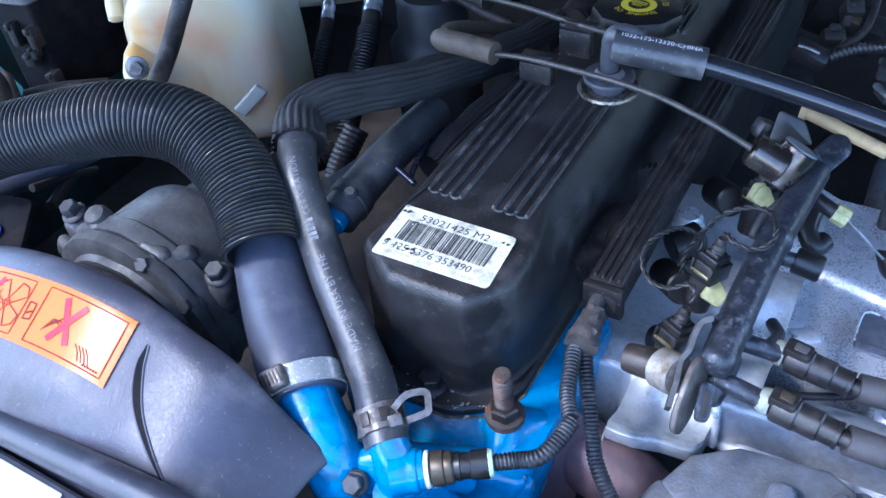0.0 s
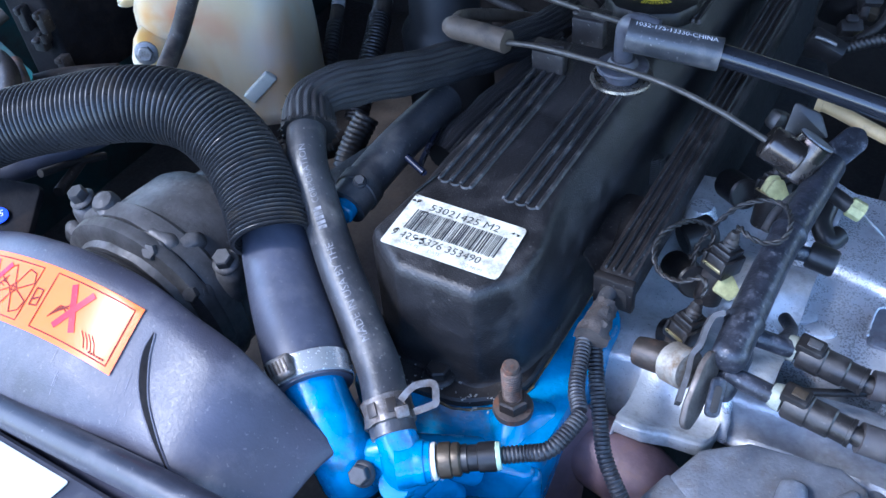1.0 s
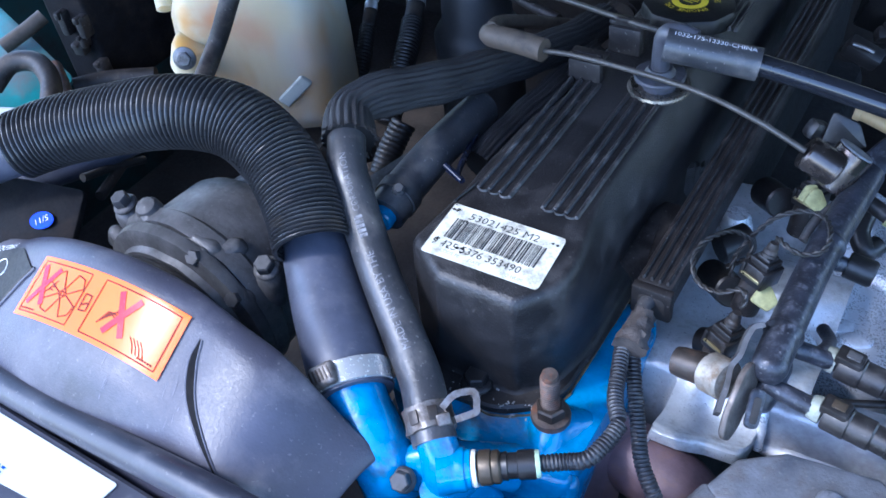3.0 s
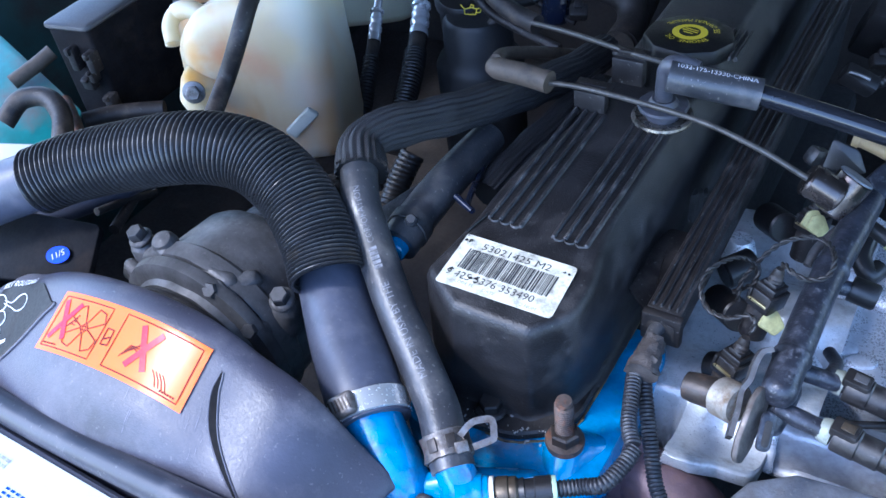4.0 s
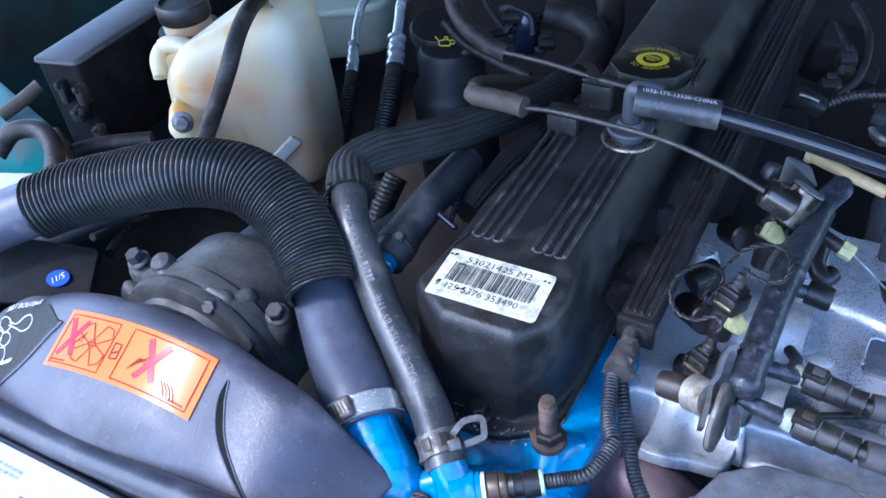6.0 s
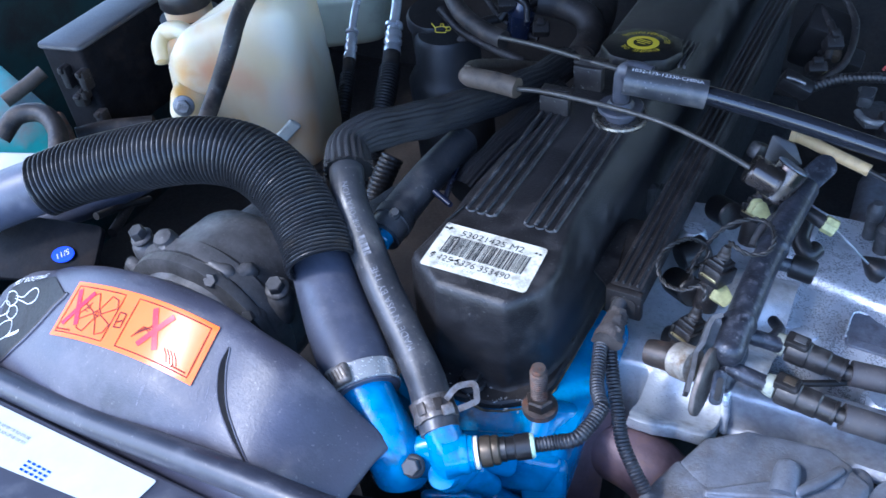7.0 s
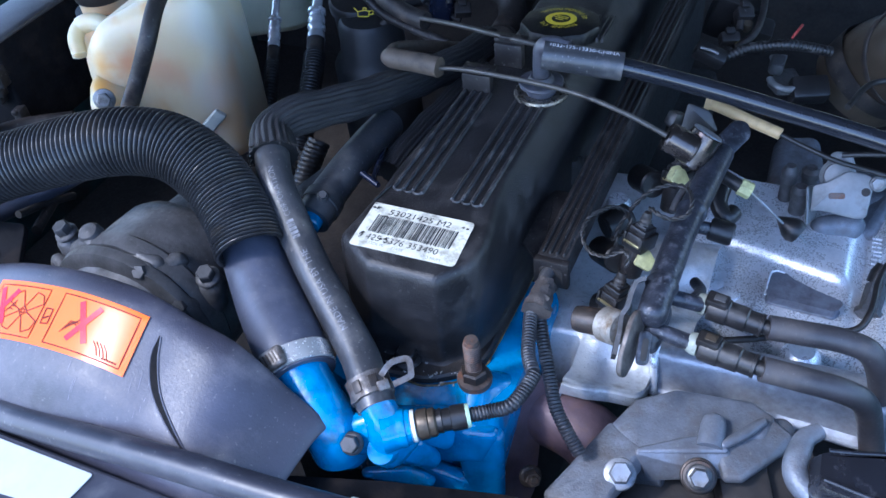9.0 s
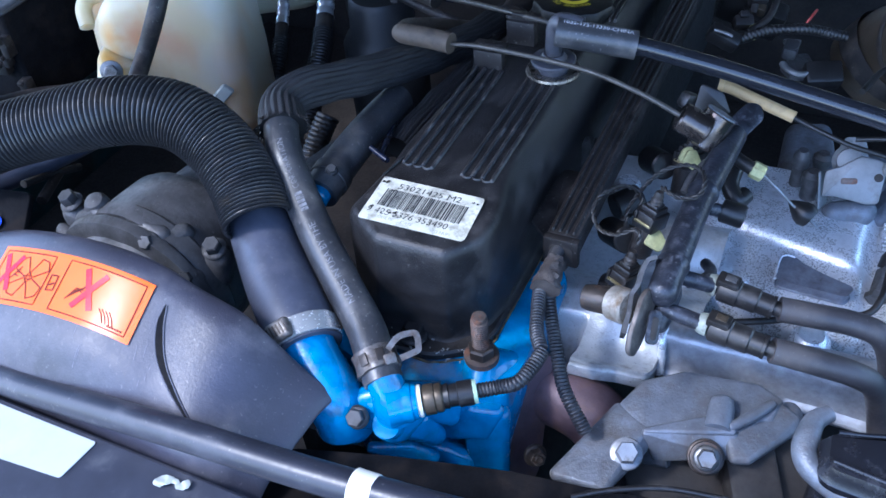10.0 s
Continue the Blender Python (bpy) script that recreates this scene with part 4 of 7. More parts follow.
prof += [(0.0047, 0.0340), (0.0042, 0.0358), (0.0, 0.0362)]
lathe(bm, m, prof, 20)
part("thread", bm, RUST, st)
for q, r in (((0.0022, -0.0700), 0.011), ((0.0385, -0.0125), 0.010)):
    bm = BM()
    hull(bm, [((q[0], q[1], 0.9175), r * 0.35), ((q[0] + r * 0.7, q[1] + r * 0.6, 0.9175), r * 0.3), ((q[0] - r * 0.7, q[1] + r * 0.6, 0.9175), r * 0.3), ((q[0], q[1] + r, 0.922), r * 0.35)])
    part("flange_lug", roughen(bm, 0.0005, 150), COVER, vc)
bm = BM()
tube(bm, [(0.004, -0.0815, 0.9148), (0.021, -0.0800, 0.9148), (0.0405, -0.067, 0.9150), (0.0482, -0.051, 0.9150), (0.0490, -0.035, 0.9150), (0.0502, 0.07, 0.9150)], 0.0008, 8)
part("gasket", roughen(bm, 0.0009, 150), GASKET, vc, "yellowish gasket edge")
for o in ((0.0022, -0.0700, 0.9225), (0.0385, -0.0130, 0.9225), (0.0405, 0.16, 0.922), (-0.044, 0.02, 0.922), (-0.044, 0.16, 0.922)):
    bolt(o, (0, 0, 1), 0.0068, 0.006, "small black oily bolt on the valve cover flange", COVER, 0.0095, COVER, "cover bolts")

# pale flakes and grit lying on the oily flange
rng = random.Random(8)
bm = BM()
for k in range(46):
    x = rng.uniform(-0.045, 0.040)
    y = (-0.078 if x > -0.02 else -0.072) + rng.uniform(-0.004, 0.010)
    q = rng.uniform(0.0003, 0.0011)
    a = rng.uniform(0, 6.28)
    m = pose(x, y, 0.9216) @ Matrix.Rotation(a, 4, "Z") @ Matrix.Rotation(rng.uniform(-0.5, 0.5), 4, "X")
    block(bm, m, q * 1.8, q, q * 0.4, 0.0)
solo("paint_flakes", bm, GREYINK, "pale paint flakes and grit on the oily cover flange", "debris", kind="stuff", smooth=False)

SLEEVE_ANGLE = radians(17)
RING = pbr("oily plated ring", (0.19, 0.17, 0.145), 0.25, 0.85, var=0.3, scale=90, bump=0.05, dirt=(0.04, 0.032, 0.024), amount=0.5, dscale=90)


# ---- clips, vacuum lines and the breather on top of the cover ----
def line_clip(o, label):
    """A moulded clip: a foot, an upright block and two hooks."""
    t = thing("line_clip", o, label, "clip", "line clips")
    m = Matrix.Translation(o)
    bm = BM()
    block(bm, m @ Matrix.Translation((0, 0, 0.010)), 0.022, 0.008, 0.019, 0.0012)
    part("block", bm, DUSTY, t)
    bm = BM()
    block(bm, m @ Matrix.Translation((0.0, 0.004, 0.0205)), 0.024, 0.010, 0.003, 0.0008)
    part("top_plate", bm, DUSTY, t)
    bm = BM()
    block(bm, m @ Matrix.Translation((0.002, -0.001, 0.0235)), 0.018, 0.003, 0.0035, 0.0008)
    part("hook", bm, DUSTY, t)
    return t


line_clip((-0.0225, 0.1225, 0.994), "dusty black plastic clip holding a thin tube")
line_clip((-0.012, 0.160, 0.999), "dusty black plastic clip holding a second thin tube")

vt = thing("vacuum_tube", (-0.0202, 0.1177, 1.0160), "thin tan vacuum tube with a rubber end boot", "vacuum tube")
bm = BM()
tube(bm, [(-0.0529, 0.1167, 1.0160), (-0.0183, 0.1138, 1.0200), (0.0481, 0.1074, 1.0200), (0.0886, 0.1017, 1.0140), (0.1199, 0.0978, 1.0040)], 0.0018, 12)
part("tube", bm, TUBE_TAN, vt)
bm = BM()
tube(bm, [(-0.0955, 0.1217, 1.0160), (-0.0860, 0.1191, 1.0170), (-0.0672, 0.1184, 1.0170), (-0.0489, 0.1161, 1.0170)], lambda s: 0.0075 if s > 0.006 else 0.0055 + s * 0.33, 20)
part("boot", bm, BOOT, vt, "dusty tan rubber boot")
bm = BM()
tube(bm, [(-0.1132, 0.1579, 0.9956), (-0.1211, 0.1858, 0.9840), (-0.1111, 0.2200, 0.9680), (-0.0962, 0.2541, 0.9498)], 0.0050, 14)
part("boot_tail", bm, BOOT, vt)

v2 = thing("vacuum_tube", (-0.0632, 0.2042, 1.0000), "thin dark vacuum tube leading into a bent rubber hose", "vacuum tube")
bm = BM()
tube(bm, [(-0.1089, 0.2090, 1.0000), (-0.0655, 0.1887, 1.0100), (-0.0142, 0.1606, 1.0220), (0.0109, 0.1595, 1.0200)], 0.0019, 12)
part("tube", bm, TUBE_TAN, v2)
bm = BM()
tube(bm, [(-0.2279, 0.3373, 0.9930), (-0.2096, 0.3052, 0.9849), (-0.1829, 0.2777, 0.9772), (-0.1540, 0.2644, 0.9712), (-0.1301, 0.2567, 0.9695)], 0.0082, 18)
part("boot", bm, OLD_RUBBER, v2)

br = thing("breather_elbow", (0.0221, 0.1356, 1.0040), "grey plastic breather elbow in a grommet on the cover", "breather")
c = V(0.0235, 0.1287, 1.0010)
bm = BM()
lathe(bm, basis(c, (0, 0, 1)), [(0.0165, -0.002), (0.0190, -0.001), (0.0196, 0.0006), (0.0190, 0.0022), (0.0172, 0.0028), (0.0160, 0.0018), (0.0120, 0.0010)], 44)
part("ring", bm, RING, br, "brownish shiny metal ring")
bm = BM()
lathe(bm, basis(c, (0, 0, 1)), [(0.0105, 0.000), (0.0105, 0.0060), (0.0140, 0.0066), (0.0158, 0.0078), (0.0160, 0.0092), (0.0150, 0.0102), (0.0095, 0.0108), (0.0072, 0.014)], 36)
part("grommet", bm, ELBOW, br)
e0 = c + V(0, 0, 0.014)
bm = BM()
tube(bm, [tuple(e0), tuple(e0 + V(0, 0, 0.012)), tuple(e0 + V(0.0015, 0.001, 0.021)), tuple(e0 + V(0.010, 0.001, 0.0245)), tuple(e0 + V(0.020, 0.001, 0.0235))], lambda s: 0.0056 + 0.0014 * math.exp(-((s - 0.026) / 0.006) ** 2), 22)
part("elbow", bm, ELBOW, br)

s0, s1 = V(0.0278, 0.1215, 1.0360), V(0.0799, 0.1333, 1.0280)
bh = thing("breather_hose", s1, "long black breather tube with a printed rubber sleeve", "hose")
SLV = Line([tuple(s0), tuple((s0 + s1) / 2), tuple(s1)], step=0.004)
bm = BM()
tube(bm, SLV, 0.0096, 28, bore=0.7)
part("sleeve", bm, RUBBER, bh)
words("1032-175-13330-CHINA", 0.0048, I4, PRINT, bh, lambda x, y: SLV.at(0.003 + x, SLEEVE_ANGLE - y / 0.0096, 0.0098), squash=0.98)
bm = BM()
tube(bm, [tuple(s0.lerp(s1, 0.5)), tuple(s1), (0.1350, 0.1411, 1.0160), (0.1901, 0.1435, 1.0050), (0.2494, 0.1417, 0.9950), (0.3130, 0.1335, 0.9850)], 0.0064, 22)
part("tube", bm, GLOSS_TUBE, bh, "glossy black plastic tube")

# oil filler cap
OX, OY = 0.008, 0.2188
oc = thing("oil_filler_cap", (OX, OY, 0.992), "black oil filler cap with yellow printed warning", "oil cap")
m = pose(OX, OY, 0.989, -5, 0, 0)
bm = BM()
seg = 96
prof = [(0.029, 0.006), (0.0305, 0.008), (0.0312, 0.011), (0.0309, 0.016), (0.0298, 0.0184), (0.0275, 0.0192), (0.0, 0.0195)]
lathe(bm, m, prof, seg)
for v in bm.verts:
    d = m.inverted() @ v.co
    if d.xy.length > 0.0290:
        k = 1 + 0.030 * max(-0.4, math.cos(math.atan2(d.y, d.x) * 9))
        v.co = m @ V(d.x * k, d.y * k, d.z)
part("cap", bm, CAP_BLACK, oc)
cap_m = m @ Matrix.Translation((0, 0, 0.0199))
bm = BM()
lathe(bm, cap_m, [(0.0, 0.0), (0.0122, 0.0), (0.0122, 0.0002), (0.0, 0.0002)], 32)
part("emblem", bm, YELLOW, oc, "yellow printed disc")
bm = BM()
lathe(bm, cap_m, [(0.0, 0.0004), (0.0074, 0.0004), (0.0074, 0.0001), (0.0, 0.0001)], 32)
part("emblem_center", bm, CAP_BLACK, oc, "black disc inside the yellow ring")
bars(cap_m @ Matrix.Translation((0, 0, 0.0008)) @ Matrix.Rotation(radians(-12), 4, "Z"), [(-0.0052, 0.0022, 0.0052, 0.0036), (-0.0060, -0.0006, 0.0060, 0.0008), (-0.0036, -0.0036, 0.0036, -0.0022)], YELLOW, oc)


def on_ring(start, r, sign):
    def f(x, y):
        a = start - sign * x / r
        q = r + sign * y
        return cap_m @ V(q * math.cos(a), q * math.sin(a), 0.0006)
    return f


words("SEE OWNERS MANUAL", 0.0058, I4, YELLOW, oc, on_ring(radians(12), 0.0200, -1), squash=0.88)
words("ENGINE  OIL", 0.0058, I4, YELLOW, oc, on_ring(radians(-28), 0.0146, 1), squash=0.88)
bm = BM()
lathe(bm, pose(OX, OY, 0.985), [(0.028, 0.0), (0.028, 0.010), (0.026, 0.012)], 36)
part("collar", bm, COVER, oc)

# ---- wiring channel ----
wc = thing("wiring_channel", (0.082, 0.2, 0.96), "long ribbed black plastic wiring channel beside the cover", "wiring channel")
bm = BM()
block(bm, pose(0.0757, 0.268, 0.963), 0.0200, 0.54, 0.018, 0.002)
part("channel", bm, DUSTY, wc)
for k in range(4):
    part("rib", rib(0.0688 + k * 0.0045, 0.001, 0.535, 0.0019, 0.0020, 0.972), DUSTY, wc)
bm = BM()
block(bm, pose(0.0760, -0.004, 0.961), 0.0228, 0.006, 0.021, 0.0015)
part("end_cap", bm, DUSTY, wc)
# Dark plate in place of the opening, with the shade inside as colour.
bm = BM()
slab(bm, basis((0.0765, -0.0070, 0.9605), (0, -1, 0), (1, 0, 0)), [(-0.0078, -0.0080), (0.0078, -0.0080), (0.0078, 0.0065), (-0.0078, 0.0065)], -0.001, 0.0004, 0.004, 0.0002)
part("outlet", bm, DARK, wc, "dark open end")
bm = BM()
slab(bm, pose(0.060, 0.050, 0.955), [(-0.026, -0.018), (0.006, -0.046), (0.006, 0.03), (-0.010, 0.03)], -0.0015, 0.0015, 0.003)
part("bracket", bm, DUSTY, wc)
tp = thing("taped_wires", (0.0757, -0.0271, 0.9623), "frayed cloth tape round wires leaving the channel", "wire tape")
bm = BM()
tube(bm, [(0.0765, -0.002, 0.961), (0.0745, -0.0106, 0.9640), (0.0760, -0.0258, 0.9633)], 0.0040, 16)
part("core", bm, RUBBER, tp)
TP = Line([(0.0769, -0.0177, 0.9644), (0.0775, -0.0290, 0.9629), (0.0781, -0.0394, 0.9610)], step=0.002)
bm = BM()
tube(bm, TP, lambda s: 0.0058 + 0.0030 * s / 0.02, 22)
for v in bm.verts:
    v.co += noise.noise_vector(v.co * 330) * 0.0016 + noise.noise_vector(v.co * 800) * 0.0009
part("tape", bm, CLOTH, tp)

# ---- rear black parts, bottles and fittings ----
for pts, r, lab in (
    ([(-0.2202, 0.3007, 0.9655), (-0.1939, 0.2934, 0.9491), (-0.1573, 0.2839, 0.9431), (-0.1194, 0.2748, 0.9392)], 0.0042, "dusty black wire behind the vacuum tubes"),
    ([(-0.2091, 0.2942, 0.9231), (-0.1894, 0.3188, 0.9437), (-0.1684, 0.3437, 0.9452), (-0.1363, 0.3784, 0.9580)], 0.0048, "dusty black wire crossing the rear hoses"),
    ([(-0.2073, 0.3534, 0.9771), (-0.1886, 0.3412, 0.9593), (-0.1631, 0.3321, 0.9425), (-0.1302, 0.3297, 0.9333)], 0.0032, "thin dusty wire behind the valve cover"),
    ([(-0.1707, 0.3214, 0.9745), (-0.1617, 0.3269, 0.9760), (-0.1438, 0.3308, 0.9672), (-0.1387, 0.3245, 0.9522)], 0.0030, "thin dusty wire looped near the valve"),
    ([(0.1115, 0.3836, 0.9764), (0.1271, 0.3583, 0.9688), (0.1302, 0.3290, 0.9572)], 0.0032, "thin wire among the rear injectors"),
    ([(0.1225, 0.4092, 0.9810), (0.1421, 0.3722, 0.9718), (0.1443, 0.3309, 0.9588), (0.1313, 0.3038, 0.9539)], 0.0030, "bent wire among the rear injectors"),
):
    bm = BM()
    tube(bm, pts, r, 10)
    solo("rear_wire", bm, DUSTY, lab, "wire", "dusty rear wires")
for q, s_ in (((-0.1622, 0.3327, 0.9645), (0.020, 0.014, 0.012)), ((-0.1257, 0.3268, 0.9457), (0.016, 0.012, 0.012)), ((0.1304, 0.3445, 0.9640), (0.014, 0.012, 0.016)), ((0.1245, 0.3161, 0.9557), (0.016, 0.010, 0.012))):
    bm = BM()
    block(bm, basis(q, (0.3, -0.5, 0.8), (1, 0.2, 0.3)), *s_, 0.002)
    block(bm, basis(V(q) + V(0, 0, s_[2] * 0.6), (0.3, -0.5, 0.8), (1, 0.2, 0.3)), s_[0] * 0.5, s_[1] * 0.6, s_[2] * 0.5, 0.0015)
    solo("wire_connector", bm, DUSTY, "small dusty black wire connector at the rear", "connector", "rear connectors")

fc = thing("fluid_canister", (-0.2074, 0.2731, 0.8916), "black round fluid canister with a yellow oil symbol cap", "fluid canister")
ctr = V(-0.2234, 0.3130, 0.8841)
bm = BM()
lathe(bm, basis(ctr, (0, 0, 1)), [(0.042, -0.12), (0.043, 0.0), (0.040, 0.006), (0.034, 0.014), (0.032, 0.045), (0.028, 0.05), (0.0, 0.052)], 36)
part("body", bm, CANISTER, fc)
bm = BM()
lathe(bm, basis((-0.2463, 0.3321, 0.9348), (0.1, -0.2, 1)), [(0.026, -0.04), (0.026, -0.004), (0.029, -0.002), (0.029, 0.006), (0.026, 0.010), (0.0, 0.012)], 32)
part("cap", bm, PLASTIC, fc)
om = basis((-0.2180, 0.2971, 0.9466), (0.25, -0.55, 0.8), (1, 0.3, 0))
bm = BM()
for pts in ([(-0.0105, 0.0045), (-0.0065, 0.0005), (-0.0055, -0.0045), (0.0045, -0.0045), (0.0050, 0.0010), (0.0000, 0.0020), (-0.0065, 0.0005)], [(0.0046, -0.0025), (0.0085, -0.0020), (0.0090, 0.0020), (0.0050, 0.0012)], [(-0.0015, 0.0022), (-0.0012, 0.0048), (0.0018, 0.0044), (0.0012, 0.0020)]):
    for a, b in zip(pts, pts[1:]):
        rod(bm, om @ V(*a, 0.0004), om @ V(*b, 0.0004), 0.00055, 8)
part("oil_symbol", bm, YELLOW, fc, "yellow oil can symbol", smooth=False)

# large bent hoses behind
for pts, r, lab in (
    ([(-0.1400, 0.3536, 0.9606), (-0.1148, 0.3615, 0.9548), (-0.0898, 0.3552, 0.9475), (-0.0809, 0.3400, 0.9366), (-0.0808, 0.3121, 0.9314)], 0.0135, "thick bent rubber hose behind the valve cover"),
    ([(-0.1274, 0.4353, 0.9683), (-0.0995, 0.4166, 0.9569), (-0.0872, 0.3895, 0.9423), (-0.0821, 0.3502, 0.9339), (-0.0784, 0.3130, 0.9313)], 0.0135, "thick rubber hose coming down behind the cover"),
):
    bm = BM()
    tube(bm, pts, r, 22)
    solo("rubber_hose", bm, OLD_RUBBER, lab, "hose", "rear hoses")
vv = thing("vacuum_valve", (-0.1556, 0.3349, 0.9411), "small dark blue plastic valve among black wires", "valve")
bm = BM()
lathe(bm, basis((-0.1514, 0.3313, 0.9317), (0.1, 0.1, 1)), [(0.012, 0.0), (0.013, 0.004), (0.013, 0.024), (0.009, 0.028), (0.006, 0.036)], 20)
part("body", bm, NAVY, vv)
bm = BM()
tube(bm, [(-0.1710, 0.3305, 0.9467), (-0.1650, 0.3373, 0.9531), (-0.1504, 0.3373, 0.9514), (-0.1436, 0.3483, 0.9540)], 0.004, 10)
part("port", bm, PLASTIC, vv)

# air-conditioning lines
for pts_m, pts_h, r, lab in (
    ([(-0.3437, 0.3796, 0.9454), (-0.3510, 0.3582, 0.9414), (-0.3492, 0.3387, 0.9298), (-0.3410, 0.3156, 0.9167)], [(-0.3308, 0.2885, 0.8968), (-0.3177, 0.2555, 0.8784), (-0.3097, 0.2247, 0.8518), (-0.3063, 0.1992, 0.8207)], 0.0041, "thinner aluminium air-conditioning line with a black hose"),
    ([(-0.2996, 0.3752, 0.9546), (-0.3023, 0.3561, 0.9475), (-0.2971, 0.3401, 0.9371), (-0.2917, 0.3240, 0.9271)], [(-0.2790, 0.2941, 0.9101), (-0.2651, 0.2576, 0.8950), (-0.2576, 0.2266, 0.8767), (-0.2515, 0.1912, 0.8486)], 0.0056, "thick aluminium air-conditioning line with a black hose"),
):
    ac = thing("ac_line", pts_h[0], lab, "pipe", "air-conditioning lines")
    bm = BM()
    tube(bm, pts_m, r, 18)
    part("pipe", bm, PIPE, ac, "bright aluminium pipe")
    a, b = V(pts_m[-1]), V(pts_h[0])
    L = (b - a).length
    bm = BM()
    lathe(bm, basis(a, b - a), [(r * 1.1, 0), (r * 1.75, 0.002), (r * 1.75, L * 0.14), (r * 1.35, L * 0.18), (r * 1.35, L * 0.28), (r * 1.6, L * 0.32), (r * 1.68, L * 0.42), (r * 1.5, L * 0.47), (r * 1.5, L * 0.53), (r * 1.68, L * 0.57), (r * 1.68, L * 0.70), (r * 1.5, L * 0.74), (r * 1.5, L * 0.80), (r * 1.7, L * 0.84), (r * 1.7, L), (r * 1.2, L + 0.001)], 24)
    part("fitting", bm, PIPE, ac, "crimped bright metal fitting")
    bm = BM()
    tube(bm, pts_h, r * 1.62, 20)
    part("hose", bm, OLD_RUBBER, ac)
    conduit("cover_conduit", [tuple(V(pts_h[0]).lerp(V(pts_h[1]), 0.45))] + list(pts_h[1:]), r * 2.0, "", 0.0034, PLASTIC, 0.0008, ac)

# coolant bottle
rs = thing("coolant_bottle", (-0.345, 0.17, 0.80), "yellowed stained coolant bottle with black screw cap", "coolant bottle")
ro = round_poly([(-0.406, 0.112), (-0.366, 0.088), (-0.275, 0.149), (-0.289, 0.215), (-0.36, 0.240), (-0.415, 0.19)], 0.017, 7)
bm = BM()
loft(bm, I4, ro, [(0.862, -0.010), (0.868, -0.004), (0.880, -0.0015), (0.93, 0.0), (0.985, -0.001), (1.010, -0.0025), (1.023, -0.006), (1.031, -0.011), (1.036, -0.018), (1.038, -0.028)])
for v in bm.verts:
    if v.co.z > 0.93:
        v.co.z -= max(0.0, -0.335 - v.co.x) * 0.80 * (v.co.z - 0.93) / 0.105
part("body", bm, CREAM, rs)
nc = V(-0.4184, 0.1728, 0.9979)
bm = BM()
lathe(bm, basis(nc, (0, 0, 1)), [(0.036, -0.045), (0.028, -0.018), (0.0225, -0.008), (0.0225, 0.010)], 32)
part("neck", bm, CREAM, rs)
bm = BM()
lathe(bm, basis(nc, (0, 0, 1)), [(0.0232, 0.004), (0.0244, 0.006), (0.0244, 0.0185), (0.0228, 0.0215), (0.020, 0.0215), (0.0195, 0.0195), (0.0, 0.0205)], 40)
part("cap", bm, PLASTIC, rs, "black screw cap")
bm = BM()
lathe(bm, basis(nc + V(0, 0, -0.006), (0, 0, 1)), [(0.023, -0.002), (0.0285, -0.0016), (0.0285, 0.0), (0.023, 0.0005)], 32)
part("tether_ring", bm, PLASTIC, rs)
bm = BM()
tube(bm, [(-0.3798, 0.1328, 0.9967), (-0.396, 0.132, 0.9996), (-0.4085, 0.1276, 0.9953), (-0.408, 0.1175, 0.9886), (-0.3999, 0.1087, 0.9782)], lambda s: 0.0080 if s < 0.03 else 0.0070, 20)
part("moulded_lug", bm, CREAM, rs)
bm = BM()
hull(bm, [((-0.3671, 0.0855, 0.9636), 0.006), ((-0.3583, 0.0785, 0.9538), 0.011), ((-0.3522, 0.0767, 0.9437), 0.009), ((-0.3553, 0.0981, 0.9510), 0.010), ((-0.3786, 0.1123, 0.9691), 0.006)])
part("mounting_lug", bm, CREAM, rs)
bm = BM()
hull(bm, [((-0.3075 + k * 0.0022, 0.1273 + k * 0.0015, 0.8986 - k * 0.0030), 0.0022) for k in (-1, 1)] + [((-0.2895 + k * 0.0022, 0.1393 + k * 0.0015, 0.9177 - k * 0.0030), 0.0022) for k in (-1, 1)] + [((-0.3110, 0.1330, 0.8970), 0.004), ((-0.2920, 0.1460, 0.9180), 0.004)])
part("moulded_rib", bm, PALE, rs)
bolt((-0.3504, 0.0745, 0.9628), (0.55, -0.75, 0.3), 0.0062, 0.004, "dull grey bolt fixing the coolant bottle", STEEL_DULL, 0.0095)
bm = BM()
tube(bm, [(-0.3129, 0.1644, 1.0400), (-0.3008, 0.1362, 1.0446), (-0.2878, 0.1031, 1.0409), (-0.2845, 0.0792, 1.0226), (-0.2981, 0.0689, 0.9927), (-0.2909, 0.0351, 0.9762), (-0.2999, 0.0184, 0.9526)], 0.0070, 22)
solo("overflow_hose", bm, OLD_RUBBER, "black rubber overflow hose in front of the coolant bottle", "hose")
bm = BM()
tube(bm, [(-0.3156, 0.1551, 1.0370), (-0.3125, 0.1784, 1.0380)], 0.0075, 16)
solo("bottle_nipple", bm, CREAM, "pale plastic nipple of the coolant bottle", "nipple")

wb = thing("washer_bottle", (-0.40, 0.40, 0.78), "pale green washer bottle behind the coolant bottle", "washer bottle")
bm = BM()
wo = round_poly([(-0.4636, 0.3485), (-0.3601, 0.4103), (-0.454, 0.6082), (-0.6281, 0.5599)], 0.034, 5)
loft(bm, I4, wo, [(0.8425, -0.024), (0.8482, -0.007), (0.8586, 0.0), (1.02, 0.0), (1.03, -0.008)])
part("body", bm, GREENISH, wb)
bm = BM()
loft(bm, I4, grow(wo, 0.002), [(0.9023, 0.0), (0.9046, 0.0015), (0.9092, 0.0015), (0.9115, 0.0)])
part("seam", bm, GREENISH, wb)

